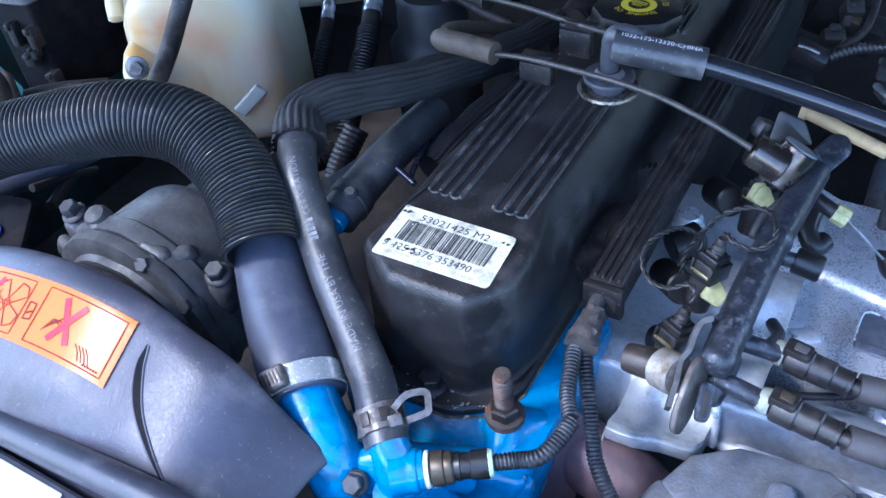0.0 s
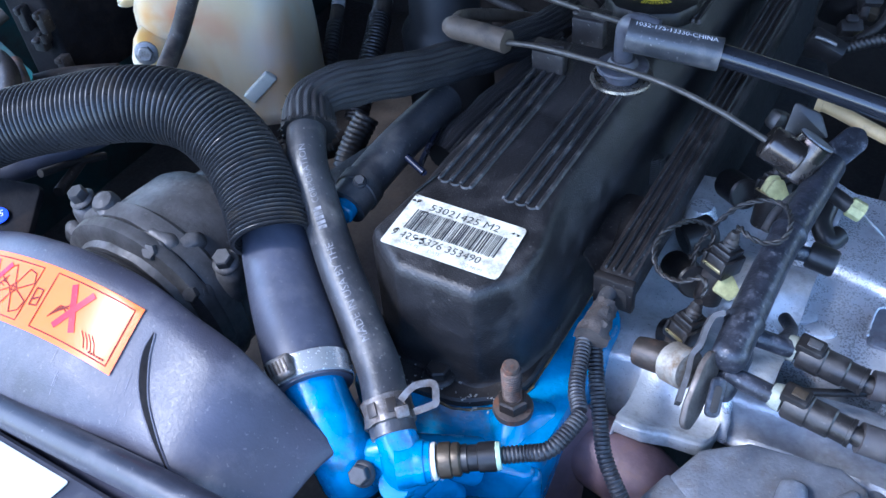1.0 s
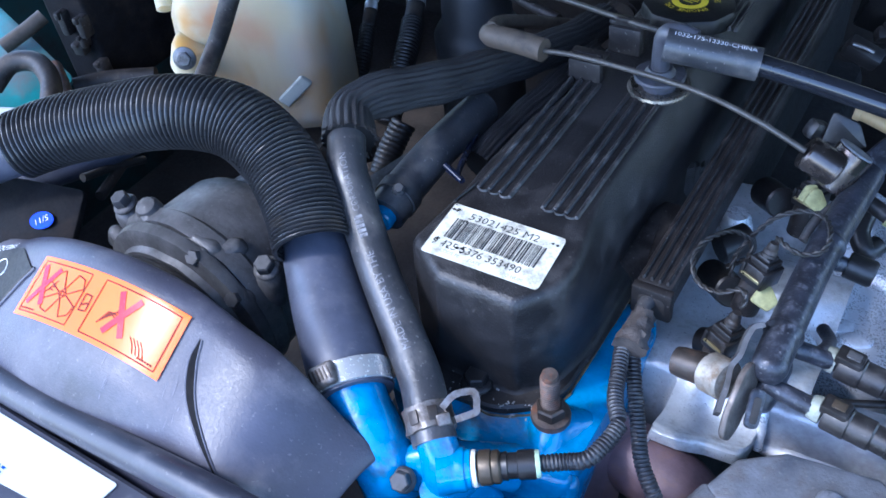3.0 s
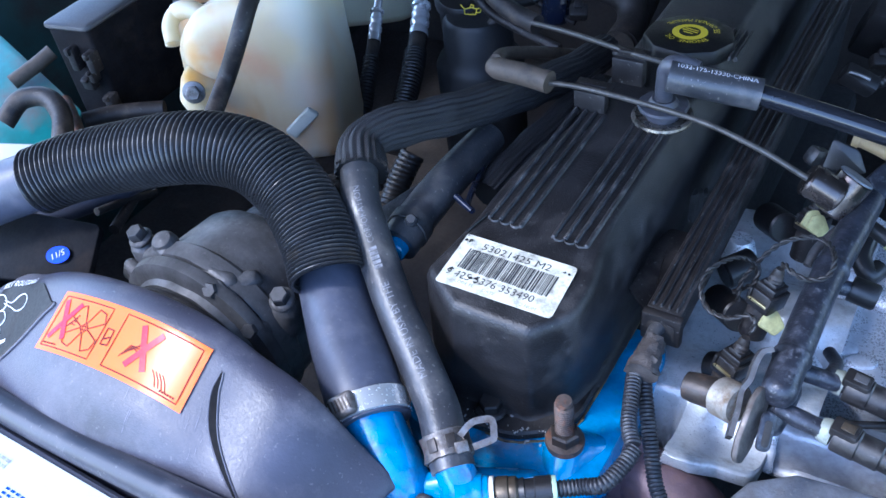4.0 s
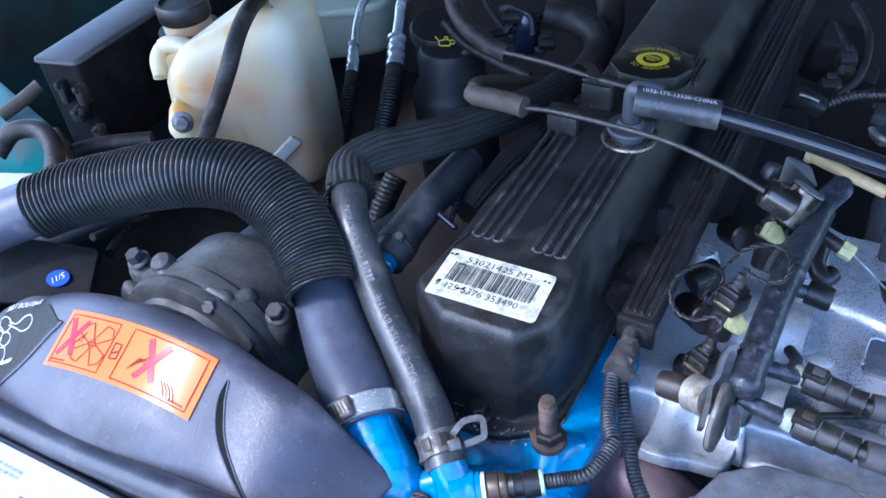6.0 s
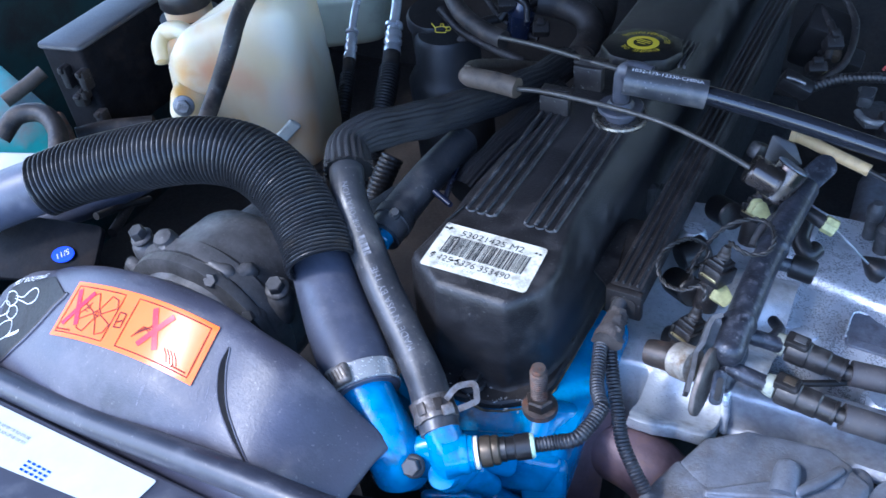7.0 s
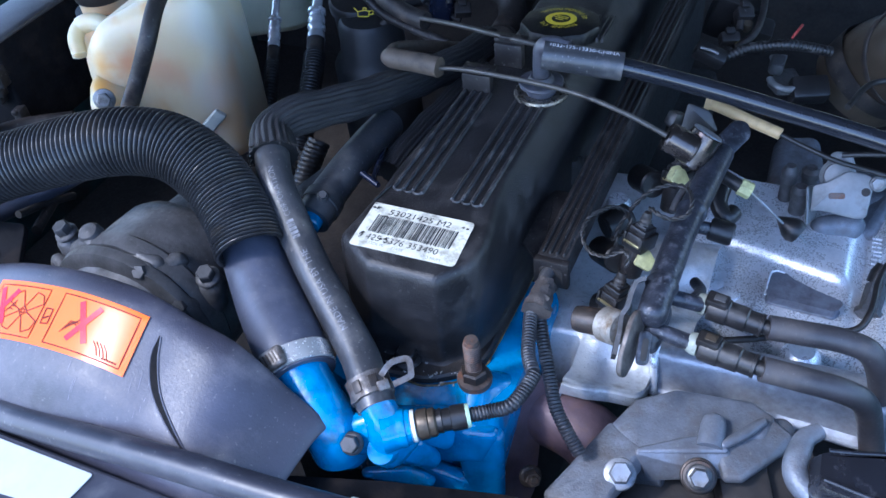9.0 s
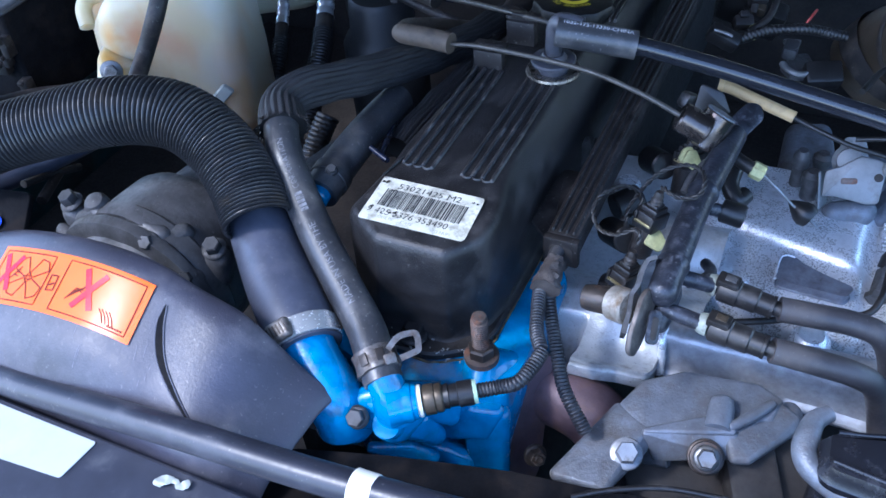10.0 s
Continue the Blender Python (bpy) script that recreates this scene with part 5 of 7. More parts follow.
# relay box on the left
bx = thing("relay_box", (-0.49, 0.20, 0.895), "black plastic relay box with clips and a grey lid", "relay box")
bm = BM()
bo = [(-0.5095, 0.070), (-0.4665, 0.078), (-0.4690, 0.330), (-0.5150, 0.330)]
slab(bm, I4, bo, 0.895, 0.995, 0.004)
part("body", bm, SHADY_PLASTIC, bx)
bm = BM()
loft(bm, I4, grow(round_poly(bo, 0.004), 0.002), [(0.9940, 0.0), (0.9955, 0.001), (0.9980, 0.0004), (0.9990, -0.002)])
part("lid", bm, LID, bx, "dusty lid, sky light put into its grey")
fd = (Vector(bo[1]) - Vector(bo[0])).normalized()
fn = V(fd.y, -fd.x, 0)
for f, z, w, h in ((0.50, 0.968, 0.008, 0.022), (0.92, 0.966, 0.008, 0.020), (0.62, 0.944, 0.012, 0.012), (0.97, 0.925, 0.009, 0.016), (0.80, 0.952, 0.006, 0.012)):
    q = Vector(bo[0]).lerp(Vector(bo[1]), f)
    bm = BM()
    block(bm, basis(V(q.x, q.y, z) + fn * 0.003, fn, (fd.x, fd.y, 0)), w, h, 0.012, 0.002)
    block(bm, basis(V(q.x, q.y, z + h * 0.4) + fn * 0.008, fn, (fd.x, fd.y, 0)), w * 0.6, h * 0.3, 0.008, 0.0015)
    part("clip", bm, DUSTY, bx)

for pts, r, mat, lab in (
    ([(-0.4938, -0.0120, 0.9508), (-0.4897, 0.0087, 0.9617), (-0.4705, 0.0203, 0.9617), (-0.4455, 0.0120, 0.9557), (-0.4256, -0.0079, 0.9482)], 0.0085, OLD_RUBBER, "black cable sleeve arching over the teal panel"),
    ([(-0.4850, 0.0419, 0.9415), (-0.4629, 0.0295, 0.9367), (-0.4400, 0.0143, 0.9288)], 0.006, RUST, "rusty brown metal strap beside the battery cable"),
    ([(-0.5766, 0.0522, 0.9326), (-0.5676, 0.0757, 0.9394), (-0.5606, 0.0941, 0.9459)], 0.007, BOOT, "brownish dirty hose end by the fender"),
    ([(-0.4643, 0.0391, 0.9269), (-0.4474, 0.0633, 0.9243), (-0.4151, 0.0873, 0.9215)], 0.008, OLD_RUBBER, "dark cable lying under the relay box"),
    ([(-0.3941, -0.1058, 0.9468), (-0.3783, -0.0791, 0.9414), (-0.3541, -0.0545, 0.9437), (-0.3295, -0.0276, 0.9501), (-0.3109, 0.0048, 0.9538)], 0.0105, HOSE_BLUE, "smooth black hose running below the corrugated sleeve"),
):
    bm = BM()
    tube(bm, pts, r, 16)
    solo("cable", bm, mat, lab, "cable", "left cables")
bm = BM()
slab(bm, basis((-0.3633, -0.0743, 0.9991), (0.5, -0.4, 0.75), (1, 0.5, 0)), [(-0.03, -0.008), (0.016, -0.008), (0.016, 0.008), (-0.03, 0.008)], -0.001, 0.001, 0.002)
solo("hose_tag", bm, WHITE, "white paper tag on the radiator hose", "tag")
bm = BM()
slab(bm, basis((-0.4989, 0.0455, 0.9041), (0.2, -0.2, 1), (1, 0.2, 0)), [(-0.16, -0.16), (-0.02, -0.13), (0.0, 0.02), (-0.16, 0.10)], -0.002, 0.002, 0.01)
solo("fender_panel", bm, TEAL, "teal painted body panel below the relay box", "body panel", kind="structure")

# ---- intake manifold ----
RESERVOIR = pbr("glossy reservoir plastic", (0.012, 0.0125, 0.016), 0.22, bump=0.05, dirt=(0.04, 0.04, 0.045), amount=0.2, dscale=70, specks=0.04)
# Darker copy of ALU; shade on the runner's front is put into colour.
DIM_ALU = pbr("dull cast aluminium with shade in it", (0.30, 0.315, 0.345), 0.36, 0.4, var=0.25, scale=120, bump=0.45, bscale=650, dirt=(0.19, 0.185, 0.19), amount=0.45, dscale=50, specks=0.5)
BED = pbr("dusty cast aluminium", (0.46, 0.48, 0.495), 0.31, 0.45, var=0.25, scale=70, bump=0.4, bscale=650, dirt=(0.23, 0.225, 0.215), amount=0.46, dscale=70, specks=0.15)
# Hollow's shade is put into this darker colour, with patches of dirt.
PAD = pbr("cast hollow with shade in it", (0.115, 0.125, 0.155), 0.5, 0.25, var=0.4, scale=90, bump=0.6, bscale=400, dirt=(0.05, 0.05, 0.058), amount=0.45, dscale=80)
im = thing("intake_manifold", (0.18, 0.1, 0.86), "rough grimy cast aluminium intake manifold with a darkened hollow", "intake manifold")


def ease_(v, w):
    u = min(1.0, max(0.0, v / w))
    return u * u * (3 - 2 * u)


def bed_front(x):
    """The curved front lip of the bed."""
    return float(np.interp(x, (0.06, 0.0965, 0.1090, 0.1160, 0.1230, 0.1320, 0.1395, 0.1425, 0.1450, 0.163), (-0.039, -0.0395, -0.0400, -0.0375, -0.0325, -0.0310, -0.0290, -0.0240, -0.0050, 0.004)))


def bed_z(x, y):
    """The cast bed below the rail: one hump for each runner, hollows between."""
    z = 0.902 + 0.010 * math.cos((y - 0.022) / 0.0375 * math.pi) * (0.35 + 0.65 * min(1.0, max(0.0, x - 0.076) / 0.04))
    z += 0.010 * math.exp(-((x - 0.128) / 0.016) ** 2 - ((y - 0.075) / 0.012) ** 2)
    edge = y - bed_front(x)
    z -= 0.05 * ease_(0.0945 - x, 0.007) * ease_(0.004 - y, 0.02)
    return z - 0.0012 * max(0.0, 1 - edge / 0.002) ** 2


bm = BM()
nx, ny = 72, 110
g = []
for j in range(ny + 1):
    row = []
    for i in range(nx + 1):
        x = 0.0600 + 0.1030 * i / nx
        y = bed_front(x) + (0.174 - bed_front(x)) * j / ny
        row.append(bm.verts.new(V(x, y, bed_z(x, y))))
    g.append(row)
for v in bm.verts:
    v.co.z += 0.0013 * noise.noise(v.co * 60) + 0.00022 * noise.noise(v.co * 220)
for j in range(ny):
    for i in range(nx):
        bm.faces.new((g[j][i], g[j][i + 1], g[j + 1][i + 1], g[j + 1][i]))
part("runner_bed", bm, BED, im)
# the edge of the bed: a rolled lip, set a little forward of a fine groove
bm = BM()
old = None
for dy, dz in ((0.0040, -0.0026), (-0.0002, -0.0013), (-0.0012, -0.0013), (-0.0022, -0.0017), (-0.0026, -0.0030), (-0.0027, -0.0080), (-0.0015, -0.0120), (0.020, -0.0135)):
    row = []
    for i in range(nx + 1):
        x = 0.0600 + 0.1030 * i / nx
        q = V(x, bed_front(x) + dy, bed_z(x, bed_front(x)) + dz)
        row.append(bm.verts.new(q + V(0, 0.0004 * noise.noise(q * 120), 0.0004 * noise.noise(q * 150))))
    if old:
        for i in range(nx):
            bm.faces.new((old[i], old[i + 1], row[i + 1], row[i]))
    old = row
part("front_lip", bm, BED, im)
# plenum: one cast skin with a broad cross ridge and rounded sides
def plenum_z(x, y):
    edge = min(0.300 - x, y - 0.052, 0.216 - y)
    d = y - 0.1215 + 0.23 * (x - 0.209)
    fade = ease_(0.262 - x, 0.02)
    z = 0.8895 + 0.0065 * fade * ease_(d + 0.0045, 0.0085) + 0.0035 * fade * ease_(d + 0.028, 0.028) - 0.003 * fade * ease_(d - 0.006, 0.05)
    z -= 0.006 * math.exp(-((x - 0.260) / 0.006) ** 2)
    z += 0.004 * ease_(x - 0.262, 0.012)
    z += 0.007 * ease_(0.168 - x, 0.022)
    return z - 0.03 * max(0.0, 1 - edge / 0.009) ** 2


bm = BM()
nx, ny = 72, 64
g = [[bm.verts.new(V(0.140 + 0.160 * i / nx, 0.052 + 0.164 * j / ny, plenum_z(0.140 + 0.160 * i / nx, 0.052 + 0.164 * j / ny))) for i in range(nx + 1)] for j in range(ny + 1)]
for v in bm.verts:
    v.co.z += 0.0005 * noise.noise(v.co * 40) + 0.00020 * noise.noise(v.co * 220)
for j in range(ny):
    for i in range(nx):
        bm.faces.new((g[j][i], g[j][i + 1], g[j + 1][i + 1], g[j + 1][i]))
rim = [g[0][i] for i in range(nx + 1)] + [g[j][nx] for j in range(1, ny + 1)] + [g[ny][i] for i in range(nx - 1, -1, -1)] + [g[j][0] for j in range(ny - 1, 0, -1)]
low = [bm.verts.new(V(v.co.x, v.co.y, 0.80)) for v in rim]
for i in range(len(rim)):
    bm.faces.new((rim[i], rim[(i + 1) % len(rim)], low[(i + 1) % len(rim)], low[i]))
part("plenum", bm, ALU, im)
# Plate stands for a hollow; its dark colour stands for the shade.
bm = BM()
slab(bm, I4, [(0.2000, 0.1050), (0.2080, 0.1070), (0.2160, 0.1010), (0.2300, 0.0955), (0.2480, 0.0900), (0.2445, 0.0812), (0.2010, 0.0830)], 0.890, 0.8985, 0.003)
part("hollow", bm, PAD, im, "raised dark plate for the shade of a hollow in the casting")
bm = BM()
tube(bm, [(0.1995, 0.0825, 0.8975), (0.1990, 0.0950, 0.8985), (0.1996, 0.1040, 0.8992), (0.2045, 0.1072, 0.8992), (0.2090, 0.1072, 0.8985)], lambda s_: 0.0009, 12)
part("hollow_rim", roughen(bm, 0.0006, 200), ALU, im)
# front runner: a rounded casting under the fuel lines, its front falling away to a thin flange
bm = BM()
PROFILE = ((0.030, -0.012), (0.020, -0.003), (0.010, -0.0004), (0.004, 0.0), (0.0015, -0.0003), (-0.0005, -0.0012), (-0.0020, -0.0030), (-0.0030, -0.0060), (-0.0038, -0.0110), (-0.0044, -0.0180), (-0.0052, -0.0250), (-0.0075, -0.0270), (-0.0100, -0.0278), (-0.0105, -0.0290), (-0.0090, -0.0320), (0.010, -0.0340))
old, nu = None, 60
for dy, dz in PROFILE:
    row = []
    for i in range(nu + 1):
        u = i / nu
        x = 0.1450 + 0.142 * u
        swell = 1 + 0.5 * math.exp(-((u - 0.05) / 0.05) ** 2)
        q = V(x - 0.10 * dy, -0.0025 + 0.003 * math.sin(u * 2.6) + dy * (0.85 + 0.3 * u), 0.9095 + dz * (0.9 + 0.15 * swell))
        row.append(bm.verts.new(q + V(0, 0, 0.0005 * noise.noise(q * 70) + 0.0002 * noise.noise(q * 260))))
    if old:
        for i in range(nu):
            bm.faces.new((old[i], old[i + 1], row[i + 1], row[i]))
    old = row
part("runner", bm, DIM_ALU, im, "dull front runner with shade put into its colour")
bm = BM()
tube(bm, [(0.1425, 0.004, 0.9085), (0.1440, -0.003, 0.9070), (0.1450, -0.0065, 0.9000), (0.1455, -0.0085, 0.8900), (0.1455, -0.011, 0.8800)], 0.0030, 12)
part("runner_bead", roughen(bm, 0.0012, 140), ALU, im, "bright worn edge bead")
# bosses and humps of the casting
for q, r, h in (((0.0822, 0.1333, 0.9150), 0.009, 0.012), ((0.1487, 0.1181, 0.8950), 0.009, 0.006), ((0.2288, 0.0330, 0.9050), 0.010, 0.006)):
    bm = BM()
    lathe(bm, pose(q[0], q[1], q[2] - h), [(r * 1.5, -0.02), (r * 1.25, 0.0), (r * 1.05, h * 0.6), (r * 0.8, h * 0.95), (0.0, h)], 22)
    part("boss", bm, ALU, im)

# small pads cast on the plenum
for q, sx in (((0.1747, 0.0812, 0.8905), 1.7), ((0.1641, 0.0883, 0.8900), 1.3)):
    bm = BM()
    lathe(bm, pose(q[0], q[1], q[2], 0, 0, 20) @ Matrix.Diagonal((sx, 1, 1, 1)), [(0.0058, -0.002), (0.0055, 0.0012), (0.0046, 0.0018), (0.0, 0.0019)], 24)
    part("cast_pad", bm, ALU, im)
# raised casting marks beside the plenum
ma, mb = V(0.2646, 0.1677, 0.8945), V(0.2661, 0.1310, 0.8945)
mm = basis(ma, (0, 0, 1), mb - ma)
for k in range(9):
    bm = BM()
    block(bm, mm @ Matrix.Translation(((mb - ma).length * k / 8, 0, 0)), 0.0016 if k % 3 else 0.0024, 0.0065, 0.0016, 0.0005)
    part("raised_mark", bm, ALU, im)
sn = thing("manifold_sensor", (0.2676, 0.1070, 0.9000), "grey hexagon sensor with a black cable on the manifold", "sensor")
bm = BM()
lathe(bm, basis((0.2654, 0.0939, 0.8930), V(0.2681, 0.1165, 0.9020) - V(0.2654, 0.0939, 0.8930)), [(0.009, -0.004), (0.009, 0.0), (0.0070, 0.001), (0.0072, 0.018), (0.0062, 0.020), (0.0, 0.021)], 6)
part("body", bm, GREY_CAST, sn)
bm = BM()
lathe(bm, basis((0.2681, 0.1165, 0.9020), (0.2, 0.6, 0.7)), [(0.0075, -0.004), (0.0078, 0.004), (0.006, 0.010), (0.0, 0.011)], 18)
part("cap", bm, PLASTIC, sn)

# ---- fuel rail ----
fr = thing("fuel_rail", (0.146, 0.05, 0.96), "grimy dark fuel rail tube with an end flange", "fuel rail")
bm = BM()
RL = Line([(0.1445, -0.036, 0.972), (0.1445, 0.0, 0.974), (0.1455, 0.05, 0.974), (0.149, 0.10, 0.973), (0.1515, 0.132, 0.972)], step=0.002)
tube(bm, RL, lambda s: (0.0088 if s > 0.008 else 0.0035 + 0.0053 * math.sqrt(max(0.0, 1 - (1 - s / 0.008) ** 2))) + (0.0010 if 0.028 < s < 0.031 or 0.098 < s < 0.101 else 0), 26)
part("tube", bm, RAIL, fr)
VIEW = V(0.2, -0.62, 0.75).normalized()
P1, P2 = V(0.1361, -0.0305, 0.9740), V(0.1383, -0.0640, 0.9560)
up = (P1 - P2).normalized()
side = up.cross(VIEW).normalized()
nrm = (side * 0.82 + VIEW * 0.52).normalized()
fm = basis((P1 + P2) / 2, nrm, up)
bm = BM()
slab(bm, fm, [(-0.021, -0.004), (-0.011, -0.008), (0.014, -0.008), (0.018, -0.003), (0.018, 0.005), (0.010, 0.008), (-0.011, 0.007), (-0.021, 0.003)], -0.0019, 0.0019, 0.003)
part("end_flange", bm, FLANGE_BROWN, fr, "brown stained steel flange")
bm = BM()
strip(bm, [(0.1347, -0.0113, 0.9800), (0.1309, -0.0145, 0.9790), (0.1297, -0.0205, 0.9760), (0.1296, -0.0279, 0.9720), (0.1276, -0.0331, 0.9680), (0.1289, -0.0418, 0.9640), (0.1293, -0.0488, 0.9600), (0.1298, -0.0548, 0.9570)], VIEW, 0.012, 0.0026)
part("bracket_plate", bm, GREY_CAST, fr, "bent dull steel strip")
# slotted tab
sl_m = basis((0.1447, -0.0458, 0.9660), VIEW + side * 0.35, V(0.1433, -0.0359, 0.9740) - V(0.1462, -0.0556, 0.9580))
bm = BM()
slab(bm, sl_m, [(-0.0135, -0.0040), (0.006, -0.0040), (0.006, 0.0040), (-0.0135, 0.0040)], -0.0012, 0.0012, 0.004)
part("slotted_tab", bm, RAIL, fr)
# Slot is a dark plate; the shade in it is its colour.
bm = BM()
slab(bm, sl_m @ Matrix.Translation((-0.004, 0, 0.0017)), [(-0.007, -0.0019), (0.006, -0.0019), (0.006, 0.0019), (-0.007, 0.0019)], -0.0004, 0.0, 0.0019, 0.0001)
part("slot", bm, DARK, fr, "dark slot")
# regulator stub at the rail end
bm = BM()
rod(bm, (0.1178, -0.0343, 0.9600), (0.1292, -0.0394, 0.9640), 0.0105, 26)
part("silver_cup", bm, CUP, fr, "dull silver metal cup")
bm = BM()
lathe(bm, basis((0.1178, -0.0343, 0.9600), V(0.0990, -0.0321, 0.9560) - V(0.1178, -0.0343, 0.9600)), [(0.0085, -0.002), (0.0085, 0.002), (0.0080, 0.014), (0.0074, 0.0175), (0.0, 0.018)], 20)
part("cap", bm, BOLT_DARK, fr, "brown stained cap")
bm = BM()
hull(bm, [((0.1458, -0.0208, 0.9654), 0.0085), ((0.1459, -0.0306, 0.9571), 0.0070), ((0.1465, -0.0362, 0.9528), 0.0045)])
part("rail_foot", roughen(bm, 0.0007, 140), RAIL, fr)
# outlets of the rail
for a, b in (((0.1431, -0.0086, 0.9680), (0.1702, 0.0001, 0.9580)), ((0.1441, -0.0309, 0.9620), (0.1720, -0.0319, 0.9580))):
    bm = BM()
    rod(bm, a, b, 0.0048, 18)
    part("outlet", bm, RAIL, fr)
bm = BM()
rod(bm, (0.1471, 0.0684, 0.9580), (0.1597, 0.0755, 0.9520), 0.0045, 14)
part("valve_stem", bm, RAIL, fr)
bm = BM()
lathe(bm, basis((0.1573, 0.0765, 0.9520), (0.97, -0.05, -0.1)), [(0.0068, 0), (0.0078, 0.001), (0.0078, 0.014), (0.0068, 0.0155), (0, 0.016)], 20)
part("valve_cap", bm, PLASTIC, fr, "black knurled valve cap")
bm = BM()
tube(bm, [(0.1536, 0.0009, 0.9550), (0.1618, -0.0010, 0.9620), (0.1641, 0.0146, 0.9550), (0.1586, 0.0278, 0.9480)], 0.0035, 12)
part("clamp_ear", bm, RAIL, fr)


# ---- injectors with plugs ----
def injector(q, top, label):
    """A plug with a latch on an injector body, leaning against the rail."""
    t = thing("injector", q, label, "fuel injector", "fuel injectors")
    q, top = V(q), V(top)
    ax = (top - q).normalized()
    m = basis(q, ax, (0.4, 0.9, 0))
    bm = BM()
    lathe(bm, m, [(0.0075, -0.028), (0.0080, -0.012), (0.0072, -0.010), (0.0072, -0.004)], 20)
    part("body", bm, DUSTY, t)
    bm = BM()
    block(bm, m @ Matrix.Translation((0, 0, -0.0015)), 0.0165, 0.0155, 0.0115, 0.0012)
    block(bm, m @ Matrix.Translation((0, 0, 0.0060)), 0.0128, 0.0120, 0.0045, 0.0010)
    block(bm, m @ Matrix.Translation((0.0, 0.0, 0.0088)), 0.0088, 0.0084, 0.0030, 0.0010)
    for k in (-1, 1):
        block(bm, m @ Matrix.Translation((-0.0080, k * 0.0062, 0.0000)), 0.0030, 0.0020, 0.0085, 0.0005)
    part("plug", bm, PLASTIC, t)
    bm = BM()
    lathe(bm, m @ Matrix.Translation((0, 0, 0.0098)), [(0.0042, 0), (0.0036, 0.0018), (0.0039, 0.0026), (0.0030, 0.0044), (0.0033, 0.0054), (0.0022, 0.0085)], 14)
    part("boot", bm, OLD_RUBBER, t)
    bm = BM()
    block(bm, m @ Matrix.Translation((-0.0090, 0.0, -0.0020)), 0.0012, 0.0125, 0.0020, 0.0005)
    part("latch_wire", bm, GOLD, t, "bent gold spring wire")
    return t


injector((0.1213, 0.0345, 0.9700), (0.1235, 0.0375, 0.9840), "fuel injector with black plug and frayed wires")
injector((0.1175, -0.0075, 0.9570), (0.1200, -0.0050, 0.9720), "fuel injector with black plug beside the rail flange")
injector((0.1250, 0.1260, 0.9520), (0.1260, 0.1290, 0.9680), "fuel injector half hidden behind the regulator")
for pts in ([(-0.005, -0.0060), (0.006, -0.0055), (0.0075, 0.002), (-0.001, 0.007), (-0.0055, 0.0035)],):
    for q, n_ in (((0.1268, 0.0253, 0.9600), (0.3, -0.5, 0.8)), ((0.1252, 0.1183, 0.9580), (0.4, -0.6, 0.6)), ((0.1292, 0.1104, 0.9620), (0.5, -0.5, 0.6))):
        bm = BM()
        slab(bm, basis(q, n_, (0.9, -0.3, 0)), pts, -0.0015, 0.0015, 0.002, 0.0006)
        solo("connector_clip", bm, CLIP_YELLOW, "yellowed plastic retaining clip of an injector", "clip", "injector clips")
# Fourth rod is added: it stands for the dark hole inside the wire loop.
for q, b, r in (((0.0884, 0.0633, 0.9250), (0.1079, 0.0358, 0.9450), 0.0095), ((0.1200, 0.0103, 0.9300), (0.1001, 0.0145, 0.9200), 0.009), ((0.0942, 0.1439, 0.9300), (0.1096, 0.1250, 0.9400), 0.010), ((0.0860, 0.0800, 0.9300), (0.1000, 0.0950, 0.9330), 0.0100)):
    bm = BM()
    rod(bm, q, b, r, 22)
    solo("rubber_plug", bm, PLASTIC, "black round rubber plug in the manifold", "rubber plug", "rubber plugs")
for pts in (
    [(0.1232, -0.0098, 0.9850), (0.1239, -0.0084, 0.9920), (0.1199, -0.0049, 0.9920), (0.1105, -0.0045, 0.9850), (0.0991, 0.0011, 0.9800), (0.0917, 0.0090, 0.9820), (0.0899, 0.0211, 0.9850), (0.0950, 0.0341, 0.9850), (0.1020, 0.0463, 0.9800), (0.1099, 0.0506, 0.9720), (0.1100, 0.0474, 0.9620), (0.0997, 0.0486, 0.9500)],
    [(0.1244, 0.0410, 0.9850), (0.1249, 0.0401, 0.9900), (0.1315, 0.0333, 0.9920), (0.1389, 0.0336, 0.9900), (0.1472, 0.0375, 0.9920), (0.1480, 0.0481, 0.9950), (0.1416, 0.0632, 0.9920), (0.1306, 0.0681, 0.9880), (0.1188, 0.0652, 0.9820), (0.1106, 0.0549, 0.9750), (0.1040, 0.0450, 0.9620), (0.1050, 0.0390, 0.9480)],
):
    L = Line(pts, step=0.0010)
    iw = thing("injector_wire", L.p[-1], "looped brown wire pair with frayed cloth cover", "wire", "injector wires")
    for turn in (0.0, math.pi):
        bm = BM()
        tube(bm, [tuple(L.at(s_, turn + s_ / 0.0110 * 6.2832, 0.00070)) for s_ in L.L], lambda q: 0.00085 + 0.00012 * math.sin(q * 900), 8)
        part("strand", bm, WIRE, iw)

# ---- pressure regulator at the rail ----
pr = thing("pressure_regulator", (0.1371, 0.1107, 0.9850), "dark metal fuel pressure regulator with angled ports", "regulator")
bm = BM()
rod(bm, (0.1189, 0.1034, 1.0000), (0.1372, 0.1049, 0.9900), 0.0100, 24)
part("port", bm, POLISHED, pr)
bm = BM()
rod(bm, (0.1326, 0.1102, 0.9750), (0.1431, 0.1213, 0.9950), 0.0118, 26, 0.0108)
part("body", bm, POLISHED, pr)
bm = BM()
